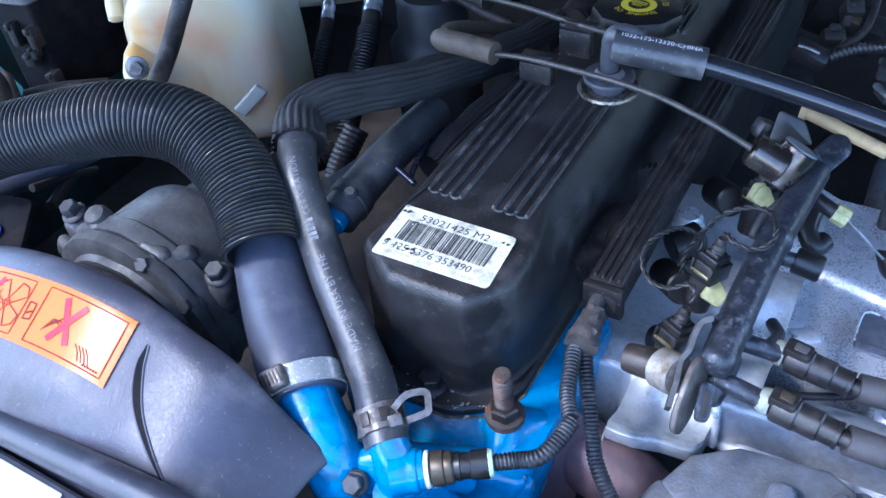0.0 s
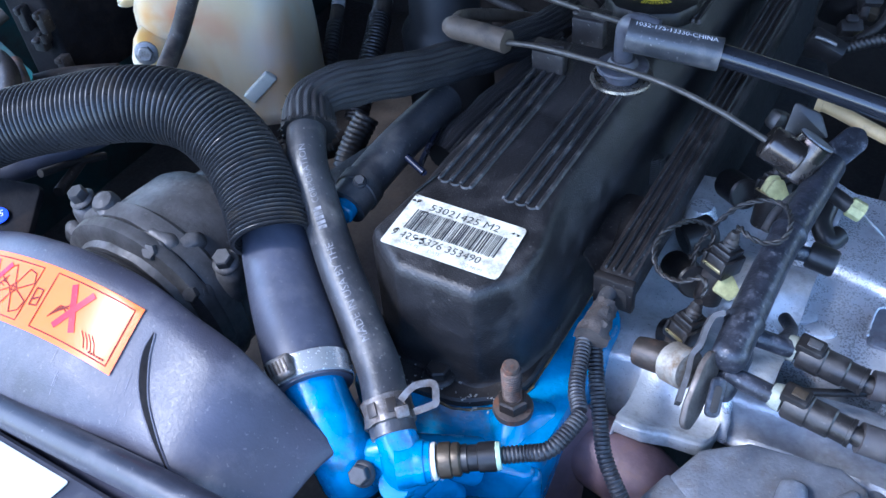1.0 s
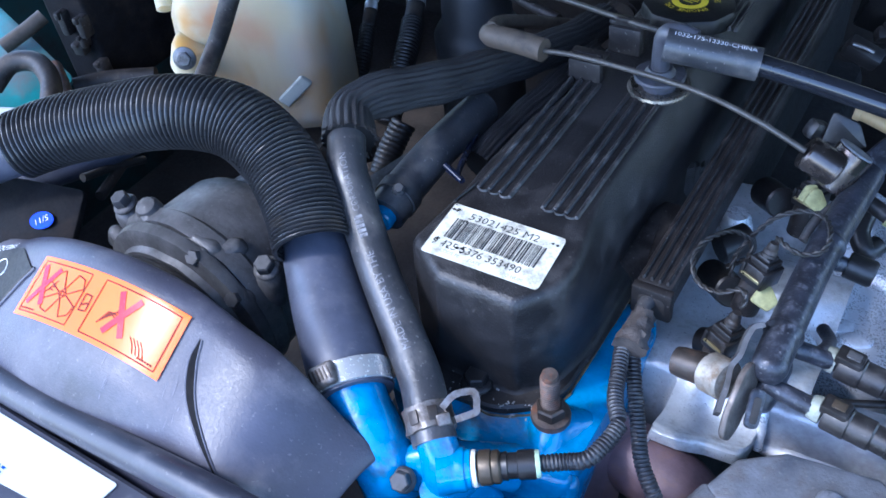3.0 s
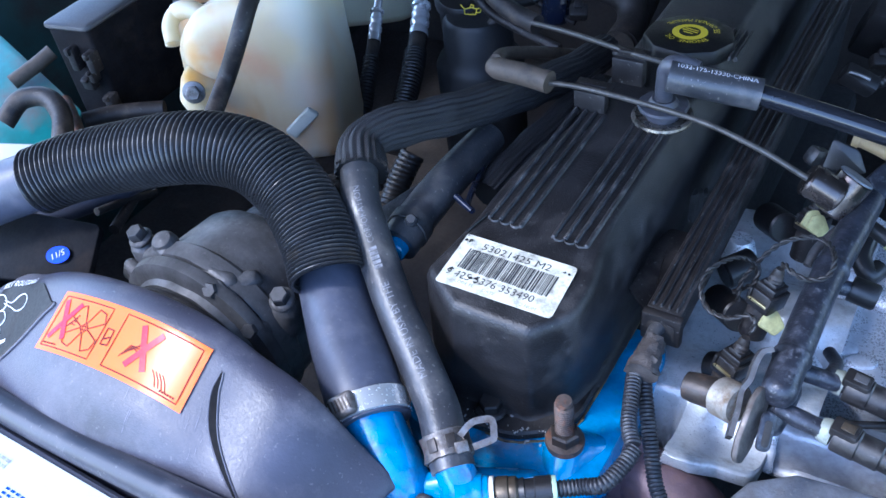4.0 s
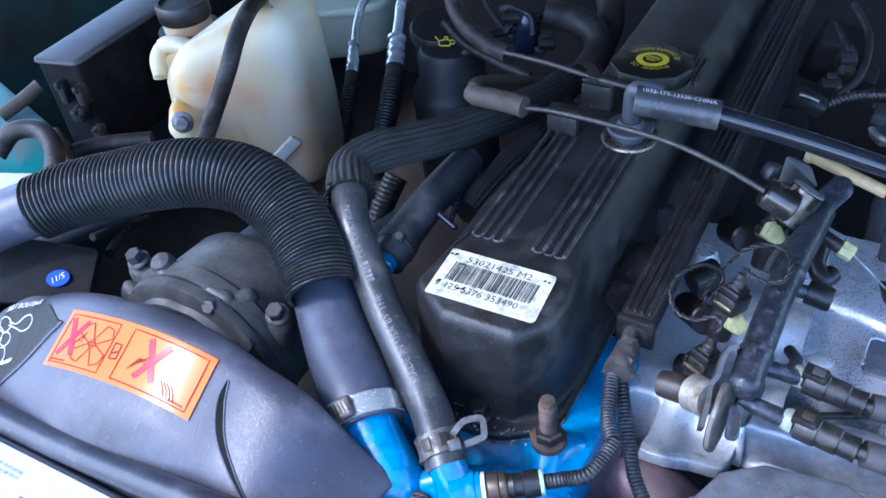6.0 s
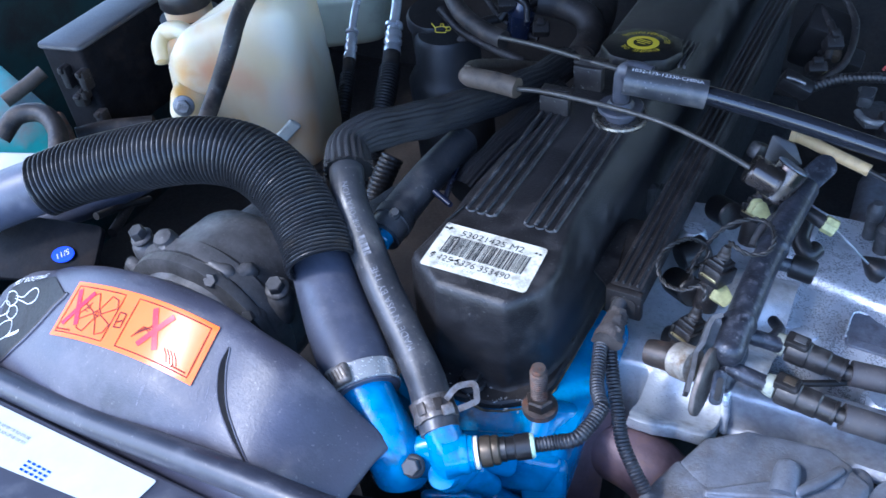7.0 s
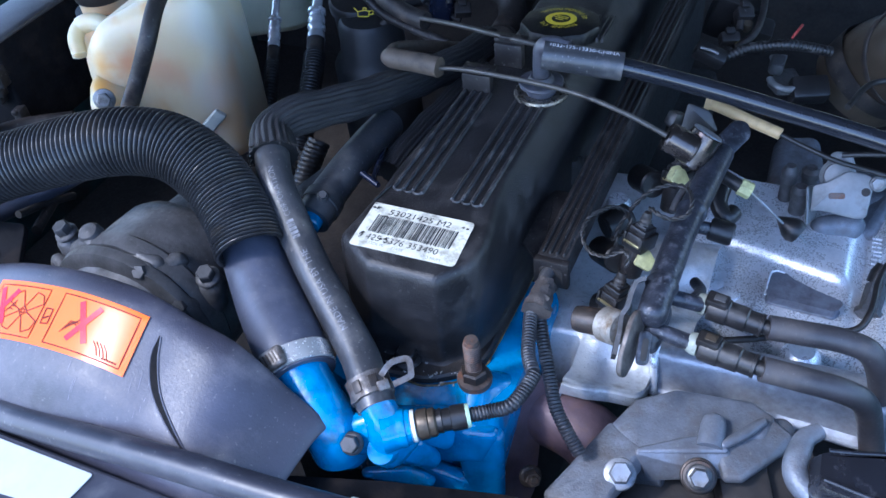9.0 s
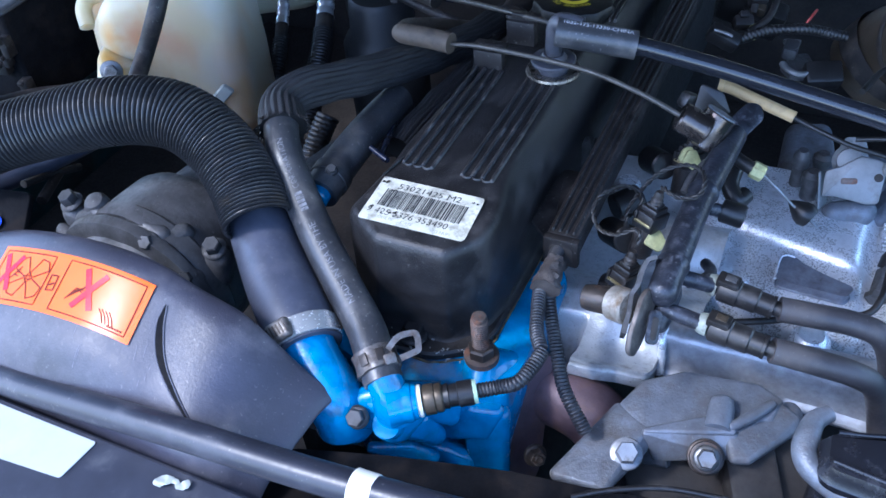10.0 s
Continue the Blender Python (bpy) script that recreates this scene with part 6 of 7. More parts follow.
lathe(bm, basis((0.1428, 0.1190, 0.9960), V(0.1431, 0.1213, 0.9950) - V(0.1326, 0.1102, 0.9750)), [(0.0106, 0.0), (0.0100, 0.001), (0.0, 0.0012)], 26)
part("end_face", bm, ALU_DARK, pr, "flat grey end face")
bm = BM()
block(bm, basis((0.1154, 0.1518, 0.9800), (0.3, 0.4, 0.8)), 0.010, 0.014, 0.012, 0.003)
part("back_port", bm, PLASTIC, pr)
bm = BM()
slab(bm, basis((0.1336, 0.1546, 0.9850), (0.2, -0.85, 0.4), (1, 0, 0)), [(-0.014, -0.012), (0.012, -0.010), (0.004, 0.004), (-0.012, 0.008)], -0.001, 0.001, 0.003)
part("plate", bm, PLASTIC, pr)
bm = BM()
slab(bm, basis((0.1516, 0.1538, 0.9650), (0.3, -0.5, 0.8), (0.3, 1, 0)), [(-0.026, -0.008), (0.016, -0.009), (0.022, 0.0), (0.016, 0.008), (-0.026, 0.008)], -0.005, 0.004, 0.007)
part("mount", bm, RAIL, pr)
bm = BM()
tube(bm, [(0.1509, 0.1232, 0.9720), (0.1435, 0.1046, 0.9720), (0.1351, 0.0852, 0.9680), (0.1327, 0.0737, 0.9620)], 0.0026, 10)
part("strut", bm, GREY_CAST, pr)
# throttle cable end
tcab = thing("cable_end", (0.1641, 0.1206, 0.9600), "yellow tipped cable end with bare wire and rubber bulb", "cable")
bm = BM()
rod(bm, (0.1489, 0.1223, 0.9650), (0.1697, 0.1146, 0.9600), 0.0046, 16)
part("barrel", bm, PLASTIC, tcab)
bm = BM()
rod(bm, (0.1679, 0.1160, 0.9600), (0.1765, 0.1156, 0.9570), 0.0060, 8)
part("yellow_tip", bm, CLIP_YELLOW, tcab, "yellow plastic tip")
bm = BM()
tube(bm, [(0.1757, 0.1153, 0.9580), (0.1873, 0.1122, 0.9500), (0.2000, 0.1162, 0.9350), (0.2169, 0.1250, 0.9150)], 0.0008, 8)
part("wire", bm, ZINC, tcab, "bare steel wire")
bm = BM()
lathe(bm, basis((0.1959, 0.1211, 0.9350), V(0.2143, 0.1174, 0.9250) - V(0.1959, 0.1211, 0.9350)), [(0.0012, 0), (0.004, 0.004), (0.0078, 0.010), (0.0088, 0.014), (0.0075, 0.018), (0.0, 0.019)], 18)
part("bulb", bm, PLASTIC, tcab, "black rubber bulb")
# tan sleeve on a thin cable
ts = thing("sleeved_cable", (0.1603, 0.1740, 0.9750), "thin black cable with a tan plastic sleeve", "cable")
bm = BM()
tube(bm, [(0.1305, 0.1778, 0.9800), (0.1393, 0.1781, 0.9790), (0.1644, 0.1730, 0.9740), (0.1856, 0.1687, 0.9700)], lambda s: 0.0043 if 0.004 < s else 0.0054, 16)
part("sleeve", bm, TAN, ts)
bm = BM()
tube(bm, [(0.1828, 0.1700, 0.9700), (0.2010, 0.1665, 0.9650), (0.2245, 0.1622, 0.9600), (0.2433, 0.1648, 0.9550), (0.2691, 0.1664, 0.9500)], 0.0018, 10)
part("cable", bm, PLASTIC, ts)

# ---- fuel lines ----
for q0, q1, hose, lab in (
    ((0.1676, 0.0012, 0.9580), (0.2038, -0.0025, 0.9550), [(0.2062, -0.0022, 0.9548), (0.2246, 0.0011, 0.9530), (0.2460, 0.0054, 0.9500), (0.2620, 0.0067, 0.9440), (0.2716, 0.0069, 0.9250), (0.2799, 0.0078, 0.8900), (0.2906, 0.0062, 0.8500)], "black rubber fuel hose with a quick connector"),
    ((0.1696, -0.0310, 0.9580), (0.2052, -0.0359, 0.9570), [(0.2076, -0.0360, 0.9566), (0.2292, -0.0323, 0.9520), (0.2502, -0.0271, 0.9450), (0.2640, -0.0210, 0.9320), (0.2723, -0.0154, 0.9050), (0.2837, -0.0163, 0.8600)], "grey brown rubber fuel return hose with a quick connector"),
):
    fl = thing("fuel_line", q0, lab, "fuel line", "fuel lines")
    a, b = V(q0), V(q1)
    ax = (b - a).normalized()
    L = (b - a).length
    m = basis(a, ax, (0, 0, 1))
    bm = BM()
    lathe(bm, m, [(0.0058, -0.003), (0.0066, 0.0), (0.0066, 0.003)], 14)
    part("collar", bm, COLLAR, fl, "pale plastic collar")
    bm = BM()
    lathe(bm, m, [(0.0074, 0.004), (0.0080, 0.005), (0.0080, L * 0.42), (0.0074, L * 0.44), (0.0074, L * 0.72), (0.0066, L * 0.745), (0.0066, L * 0.93), (0.0070, L * 0.935), (0.0070, L * 0.985), (0.0045, L * 0.99), (0.0045, L + 0.006)], 16)
    block(bm, m @ Matrix.Translation((0.0065, 0, L * 0.22)), 0.006, 0.010, L * 0.36, 0.0015)
    part("connector", bm, PLASTIC, fl, "black quick connector")
    bm = BM()
    block(bm, m @ Matrix.Translation((0.0097, 0, L * 0.25)), 0.0010, 0.005, L * 0.18, 0.0004)
    part("window", bm, GREY_CAST if lab.startswith("black") else BRASS, fl)
    bm = BM()
    tube(bm, hose, 0.0073, 22)
    part("hose", bm, FUEL_HOSE, fl)
bm = BM()
tube(bm, [(0.1684, -0.0086, 0.9350), (0.1984, 0.0090, 0.9300), (0.2287, 0.0254, 0.9300), (0.2533, 0.0354, 0.9300), (0.2607, 0.0478, 0.9350), (0.2632, 0.0769, 0.9350), (0.2669, 0.0943, 0.9350)], 0.0022, 10)
solo("thin_wire", bm, PLASTIC, "thin black wire running under the fuel lines", "wire")

# ---- throttle bracket and rear right parts ----
tb = thing("throttle_bracket", (0.2370, 0.1710, 0.9050), "pressed grey steel throttle bracket with a rusty slot", "bracket")
RIGHT = V(0.2526, 0.1781, 0.9235) - V(0.2161, 0.1750, 0.9170)
TC = V(0.2332, 0.1701, 0.9250)
tm = basis(TC, (-0.02, -0.80, 0.56), RIGHT)
bm = BM()
slab(bm, tm, [(-0.0200, -0.0118), (-0.0145, -0.0105), (0.0095, -0.0165), (0.0170, -0.0160), (0.0220, 0.0100), (0.0190, 0.0145), (0.0050, 0.0180), (-0.0088, 0.0100), (-0.0180, 0.0078)], -0.0012, 0.0012, 0.0030)
part("plate", bm, BRACKET, tb)
bm = BM()
slab(bm, tm @ Matrix.Translation((-0.0195, -0.003, -0.011)) @ Matrix.Rotation(radians(78), 4, "Y"), [(-0.012, -0.018), (0.012, -0.014), (0.012, 0.010), (-0.012, 0.010)], -0.0011, 0.0011, 0.002)
part("side_flange", bm, BRACKET, tb)
bm = BM()
slab(bm, tm, [(-0.0078, -0.0022), (0.0032, -0.0022), (0.0032, 0.0022), (-0.0078, 0.0022)], 0.0013, 0.0018, 0.0021, 0.0001)
part("slot", bm, RUST, tb, "slot showing rust behind")
# Hole is a dark disc with the shade inside put into colour.
bm = BM()
lathe(bm, tm @ Matrix.Translation((0.0165, 0.0025, 0.0013)), [(0.0, 0.0), (0.0030, 0.0), (0.0030, 0.0004), (0.0, 0.0004)], 16)
part("hole", bm, DARK, tb)
bm = BM()
lathe(bm, tm @ Matrix.Translation((-0.002, 0.014, -0.016)), [(0.012, -0.006), (0.0125, 0.0), (0.0125, 0.003), (0.0095, 0.005), (0.009, 0.009), (0.006, 0.010), (0.0, 0.010)], 26)
part("cable_wheel", bm, BRACKET, tb, "dull round cable wheel")
bm = BM()
slab(bm, tm @ Matrix.Translation((-0.001, 0.024, -0.018)), [(-0.011, -0.006), (0.012, -0.006), (0.008, 0.007), (-0.005, 0.008)], -0.0012, 0.0012, 0.004)
part("wheel_flap", bm, BRACKET, tb)
bolt(tuple(tm @ V(0.024, 0.0085, 0.001)), (-0.02, -0.80, 0.56), 0.0046, 0.004, "pale plated bolt on the throttle bracket", BRACKET, 0.0058)
tbody = thing("throttle_casting", (0.2378, 0.1846, 0.8800), "rough cast throttle base behind the intake plenum", "casting")
for balls in (
    [((0.2267, 0.1661, 0.8970), 0.008), ((0.2453, 0.1734, 0.8970), 0.010), ((0.2374, 0.1693, 0.8900), 0.012)],
    [((0.2197, 0.1997, 0.8800), 0.012), ((0.2666, 0.2218, 0.8800), 0.014), ((0.2492, 0.2588, 0.8700), 0.016), ((0.2158, 0.2615, 0.8600), 0.012)],
):
    bm = BM()
    hull(bm, balls)
    part("casting", roughen(bm, 0.0008, 90), ALU_DARK, tbody)
for balls in (
    [((0.1904, 0.2219, 0.8750), 0.010), ((0.2173, 0.2306, 0.8750), 0.010), ((0.1878, 0.2782, 0.8800), 0.010), ((0.2051, 0.2836, 0.8800), 0.010)],
    [((0.1702, 0.1913, 0.8850), 0.009), ((0.1803, 0.1946, 0.8850), 0.009), ((0.1777, 0.1735, 0.8840), 0.009)],
    [((0.2575, 0.1854, 0.8820), 0.010), ((0.2769, 0.2410, 0.8820), 0.014), ((0.2536, 0.2386, 0.8780), 0.012)],
):
    bm = BM()
    hull(bm, balls)
    part("casting", roughen(bm, 0.0008, 90), ALU_DARK, tbody)
for q, h, r in (((0.2067, 0.1789, 0.8850), 0.036, 0.0060), ((0.1965, 0.1922, 0.8800), 0.048, 0.0052), ((0.2111, 0.2187, 0.8800), 0.030, 0.0060)):
    bm = BM()
    lathe(bm, pose(*q), [(r * 1.5, -0.03), (r * 1.3, 0.0), (r, h * 0.3), (r, h * 0.7), (r * 1.2, h * 0.72), (r * 1.2, h * 0.9), (r * 0.7, h)], 18)
    solo("manifold_post", bm, GREY_CAST, "grimy post rising behind the intake plenum", "post", "manifold posts")

# throttle body tube, loom and small plugs at the back right
bm = BM()
tube(bm, [(0.2329, 0.3614, 0.9004), (0.2505, 0.3549, 0.9295), (0.2806, 0.3232, 0.9575), (0.3258, 0.3008, 0.9675)], lambda s: 0.040 + 0.003 * (1 if s < 0.012 else 0), 36, bore=0.85)
ai = thing("air_intake_tube", (0.2337, 0.3391, 0.9097), "wide brownish rubber air intake tube", "air duct")
DUCT = pbr("brown grey rubber duct", (0.060, 0.045, 0.030), 0.34, var=0.25, scale=20, bump=0.12, dirt=(0.035, 0.027, 0.02), amount=0.4, dscale=25)
part("duct", bm, DUCT, ai)
bm = BM()
tube(bm, [(0.2383, 0.3579, 0.9103), (0.2435, 0.3571, 0.9189), (0.2478, 0.356, 0.9252)], 0.0436, 36, caps=False)
part("cuff", bm, OLD_RUBBER, ai)
bm = BM()
lathe(bm, basis((0.2620, 0.3440, 0.9420), (0.62, -0.55, 0.55)), [(0.0405, -0.003), (0.0422, -0.0025), (0.0428, 0.0), (0.0422, 0.0025), (0.0405, 0.003)], 48, close=False)
part("band", bm, BOLT_DARK, ai, "dull brown metal band")
conduit("wire_conduit", [(0.1148, 0.2694, 0.9588), (0.1310, 0.2748, 0.9644), (0.1468, 0.2799, 0.9706), (0.1714, 0.2839, 0.9745), (0.1879, 0.2933, 0.9696), (0.2050, 0.3016, 0.9635)], 0.0043, "ribbed black wire conduit behind the fuel rail", 0.0032, PLASTIC)
rp = thing("sensor_plug", (0.1232, 0.2655, 0.9701), "small black sensor plug with a bright metal clip", "plug")
bm = BM()
block(bm, basis((0.1169, 0.2684, 0.9665), (0.4, -0.3, 0.8), (1, 0, -0.2)), 0.026, 0.013, 0.014, 0.003)
part("body", bm, PLASTIC, rp)
bm = BM()
tube(bm, [(0.1106, 0.2587, 0.9775), (0.1186, 0.2590, 0.9760), (0.1250, 0.2587, 0.9741)], 0.0013, 8)
part("clip", bm, STEEL_DULL, rp)
for q, n_, s_, mat, lab in (
    ((0.1664, 0.3103, 0.9406), (0.1, -0.2, 1), (0.016, 0.012, 0.012), BOLT_GREASY, "grey metal bracket among rear wiring"),
    ((0.1382, 0.3549, 0.9416), (0.3, -0.3, 0.9), (0.02, 0.03, 0.03), PLASTIC, "black wiring plug behind the manifold"),
    ((0.1184, 0.3792, 0.9483), (0.3, -0.3, 0.9), (0.03, 0.04, 0.05), PLASTIC, "black injector plug further back"),
    ((0.1348, 0.3134, 0.9502), (0.3, -0.3, 0.9), (0.01, 0.01, 0.012), CLIP_YELLOW, "yellowed clip on a rear injector"),
    ((0.1339, 0.3400, 0.9570), (0.3, -0.3, 0.9), (0.010, 0.010, 0.010), BRASS, "brassy clip on a rear plug"),
    ((0.1946, 0.3023, 0.9255), (0.2, -0.5, 0.8), (0.03, 0.02, 0.02), PLASTIC, "dusty black housing below the air tube"),
):
    bm = BM()
    block(bm, basis(q, n_), *s_, 0.003)
    solo("engine_fitting", bm, mat, lab, "engine part", "rear fittings")
for outline, z, th, mat, lab in (
    ([(0.159, 0.317), (0.172, 0.321), (0.171, 0.304), (0.164, 0.304)], 0.945, 0.0015, BRACKET, "pale pressed metal tab among rear wiring"),
    ([(0.161, 0.305), (0.171, 0.291), (0.189, 0.295), (0.189, 0.309), (0.180, 0.330), (0.172, 0.327), (0.166, 0.316)], 0.929, 0.006, GREY_CAST, "grimy cast flange behind the breather tube"),
):
    bm = BM()
    slab(bm, Matrix.Translation((0, 0, z)), outline, -th, 0.0, 0.003, 0.001)
    solo("engine_fitting", roughen(bm, 0.0006, 110), mat, lab, "engine part", "rear fittings")
bm = BM()
tube(bm, [(0.1625, 0.3040, 0.9305), (0.1705, 0.2935, 0.9305), (0.1790, 0.2915, 0.9305), (0.1885, 0.2945, 0.9305)], 0.0026, 10)
solo("engine_fitting", roughen(bm, 0.0010, 130), BRACKET, "worn pale edge of a cast flange", "engine part", "rear fittings")
for pts, r, mat, lab in (
    ([(0.1071, 0.4001, 0.9476), (0.1213, 0.3661, 0.9444), (0.1381, 0.3302, 0.9386)], 0.004, PLASTIC, "black wire at a rear injector"),
    ([(0.1371, 0.4222, 0.9403), (0.1386, 0.3862, 0.9362), (0.1556, 0.3411, 0.9350)], 0.003, PLASTIC, "thin black wire at a rear injector"),
    ([(0.1728, 0.3393, 0.9505), (0.1760, 0.3425, 0.9561), (0.1782, 0.3538, 0.9557)], 0.0013, PINK, "short red wire sleeve"),
    ([(0.2245, 0.2129, 0.9714), (0.2371, 0.2561, 0.9661), (0.2598, 0.2760, 0.9629)], 0.0022, PLASTIC, "black wire lying on the air intake tube"),
    ([(0.1570, 0.1250, 0.9500), (0.1570, 0.1120, 0.9450), (0.1639, 0.1047, 0.9400), (0.1682, 0.1123, 0.9400)], 0.006, PLASTIC, "short bent black vacuum hose at the rail"),
    ([(0.2270, 0.1612, 0.9661), (0.2406, 0.1623, 0.9687), (0.2639, 0.1631, 0.9727)], 0.0018, PLASTIC, "thin dark cable over the throttle bracket"),
):
    bm = BM()
    tube(bm, pts, r, 12)
    solo("wire", bm, mat, lab, "wire", "rear wires")

# ---- alternator or pump bracket low on the right ----
pb = thing("pump_bracket", (0.1656, -0.0409, 0.8800), "cast alloy pump bracket with webs and bolts", "bracket")
for name, balls in (
    ("left_wing", [((0.112, -0.114, 0.893), 0.004), ((0.133, -0.061, 0.898), 0.004), ((0.151, -0.074, 0.902), 0.004), ((0.152, -0.081, 0.896), 0.004), ((0.139, -0.113, 0.893), 0.004)]),
    ("plate", [((0.136, -0.059, 0.9), 0.0035), ((0.144, -0.042, 0.903), 0.0035), ((0.164, -0.028, 0.904), 0.0035), ((0.183, -0.028, 0.905), 0.0035), ((0.206, -0.023, 0.905), 0.0035), ((0.218, -0.028, 0.904), 0.0035), ((0.215, -0.041, 0.904), 0.0035), ((0.196, -0.054, 0.904), 0.0035), ((0.151, -0.073, 0.902), 0.0035)]),
    ("arm", [((0.214, -0.028, 0.903), 0.004), ((0.229, -0.033, 0.9), 0.0035), ((0.23, -0.038, 0.898), 0.0035), ((0.222, -0.048, 0.9), 0.004), ((0.209, -0.071, 0.902), 0.0035), ((0.203, -0.073, 0.902), 0.0035), ((0.197, -0.058, 0.904), 0.004)]),
    ("web", [((0.153, -0.076, 0.906), 0.0022), ((0.172, -0.065, 0.908), 0.0022), ((0.192, -0.053, 0.909), 0.0024), ((0.198, -0.061, 0.909), 0.0024)]),
    ("front_face", [((0.153, -0.077, 0.905), 0.0022), ((0.192, -0.053, 0.907), 0.0022), ((0.199, -0.061, 0.907), 0.0022), ((0.2, -0.069, 0.898), 0.0025), ((0.179, -0.071, 0.89), 0.003), ((0.161, -0.078, 0.888), 0.003)]),
    ("rib", [((0.197, -0.059, 0.911), 0.0028), ((0.207, -0.048, 0.911), 0.0028), ((0.215, -0.034, 0.909), 0.0028)]),
    ("foot", [((0.2260, -0.0227, 0.8900), 0.008), ((0.2347, -0.0356, 0.8800), 0.007)]),
):
    bm = BM()
    hull(bm, balls)
    part(name, roughen(bm, 0.0004, 120), ALU_DARK, pb)
bm = BM()
lathe(bm, basis((0.19, -0.06, 0.909), V((0.189, -0.044, 0.912)) - V((0.19, -0.06, 0.909))), [(0.0078, -0.003), (0.0076, 0.004), (0.0074, 0.012), (0.0064, 0.0165), (0.0040, 0.0185), (0.0, 0.019)], 28)
part("boss", roughen(bm, 0.0004, 150), ALU_DARK, pb, "paler rounded boss")
bolt((0.1461, -0.0917, 0.9010), (0.15, -0.45, 0.88), 0.0066, 0.008, "bright zinc hexagon bolt in the pump bracket", ZINC, 0.0096, group="bracket bolts")
wb = bolt((0.1885, -0.0815, 0.9060), (0.10, -0.62, 0.78), 0.0056, 0.009, "dark hexagon bolt on a stack of steel washers", STEEL_DULL, 0.0074, STEEL_DULL, "bracket bolts")
bm = BM()
lathe(bm, basis((0.1885, -0.0815, 0.9060), (0.10, -0.62, 0.78)), [(0.0100, -0.0075), (0.0104, -0.0060), (0.0100, -0.0046), (0.0090, -0.0042), (0.0092, -0.0028), (0.0088, -0.0010), (0.0070, -0.0006)], 28)
part("spacer", bm, BOLT_DARK, wb)
bm = BM()
rod(bm, (0.1462, -0.0729, 0.8800), (0.1677, -0.0722, 0.8850), 0.008, 18)
part("lower_boss", bm, ALU_DARK, pb)

# reservoir with its bent pipe at the right edge
pt = thing("pump_reservoir", (0.2642, -0.0717, 0.9300), "black plastic pump reservoir with a moulded lid", "reservoir")
bm = BM()
ro2 = round_poly([(0.2415, -0.0770), (0.2425, -0.1011), (0.2900, -0.1058), (0.3011, -0.0590), (0.2480, -0.0735)], 0.008)
loft(bm, I4, ro2, [(0.86, 0.0), (0.9400, 0.0), (0.9408, -0.0004), (0.9412, 0.0012), (0.9450, 0.0013), (0.9458, 0.0006), (0.9500, -0.0010), (0.9535, -0.0028), (0.9545, -0.0050)])
part("body", bm, RESERVOIR, pt)
bm = BM()
tube(bm, [(0.2475, -0.0765, 0.9545), (0.2600, -0.0735, 0.9545), (0.2750, -0.0690, 0.9545), (0.2930, -0.0640, 0.9545)], 0.0012, 10)
part("lid_bead", bm, RESERVOIR, pt)
bm = BM()
tube(bm, [(0.2470, -0.0945, 0.9545), (0.2600, -0.0965, 0.9545), (0.2740, -0.0985, 0.9545), (0.2860, -0.0998, 0.9545)], 0.0016, 10)
part("moulding", bm, RESERVOIR, pt)
bm = BM()
tube(bm, [(0.2425, -0.0585, 0.9450), (0.2365, -0.0655, 0.9450), (0.2345, -0.0740, 0.9440), (0.2338, -0.0830, 0.9420), (0.2370, -0.0900, 0.9400), (0.2440, -0.0945, 0.9380), (0.2551, -0.0975, 0.9350), (0.2738, -0.1024, 0.9350)], lambda s_: 0.0046 + 0.0018 * min(1.0, s_ / 0.02), 18)
solo("bent_pipe", bm, ALU_DARK, "bent grey metal pipe beside the pump reservoir", "pipe")
for q, s_ in (((0.2294, -0.0516, 0.8700), (0.05, 0.04, 0.03)), ((0.2154, -0.0721, 0.8800), (0.03, 0.05, 0.02)), ((0.1750, -0.0708, 0.8600), (0.07, 0.03, 0.03))):
    bm = BM()
    block(bm, basis(q, (0.2, -0.4, 0.9)), *s_, 0.004)
    solo("pump_casting", bm, DARK, "dark pump casting below the bracket", "pump", "pump castings")

# ---- exhaust ----
ex = thing("exhaust_manifold", (0.0868, -0.0230, 0.8200), "brown heat-stained exhaust manifold with round pipe", "exhaust manifold")
bm = BM()
tube(bm, [(0.0678, -0.0374, 0.8650), (0.0893, -0.0419, 0.8680), (0.1141, -0.0472, 0.8650), (0.1359, -0.0559, 0.8500)], 0.0215, 28)
part("pipe", bm, EXHAUST, ex)
bm = BM()
slab(bm, basis((0.0700, -0.0706, 0.8620), (0.72, -0.55, 0.4), (0.1, 0.5, 0.85)), [(-0.05, -0.012), (-0.03, -0.022), (0.05, -0.014), (0.052, 0.006), (-0.02, 0.012), (-0.05, 0.012)], -0.005, 0.005, 0.006)
part("flange", bm, EXHAUST, ex)
bolt((0.0878, -0.0848, 0.8580), (0.55, -0.6, 0.55), 0.0055, 0.006, "rusty stud nut on the exhaust flange", BOLT_DARK, 0.0075, stub=0.003)
bm = BM()
tube(bm, [(0.0606, -0.0514, 0.8800), (0.0675, -0.0630, 0.9030), (0.0678, -0.0366, 0.9110), (0.0647, -0.0163, 0.9120)], 0.0016, 8)
solo("gasket_edge", bm, RUST, "rust coloured gasket edge between head and manifold", "gasket")

# ---- fan shroud ----
def ease(u):
    u = min(1.0, max(0.0, u))
    return u * u * (3 - 2 * u)


def rim_y(x):
    return -0.139 - 0.009 * ease((x + 0.13) / 0.12)


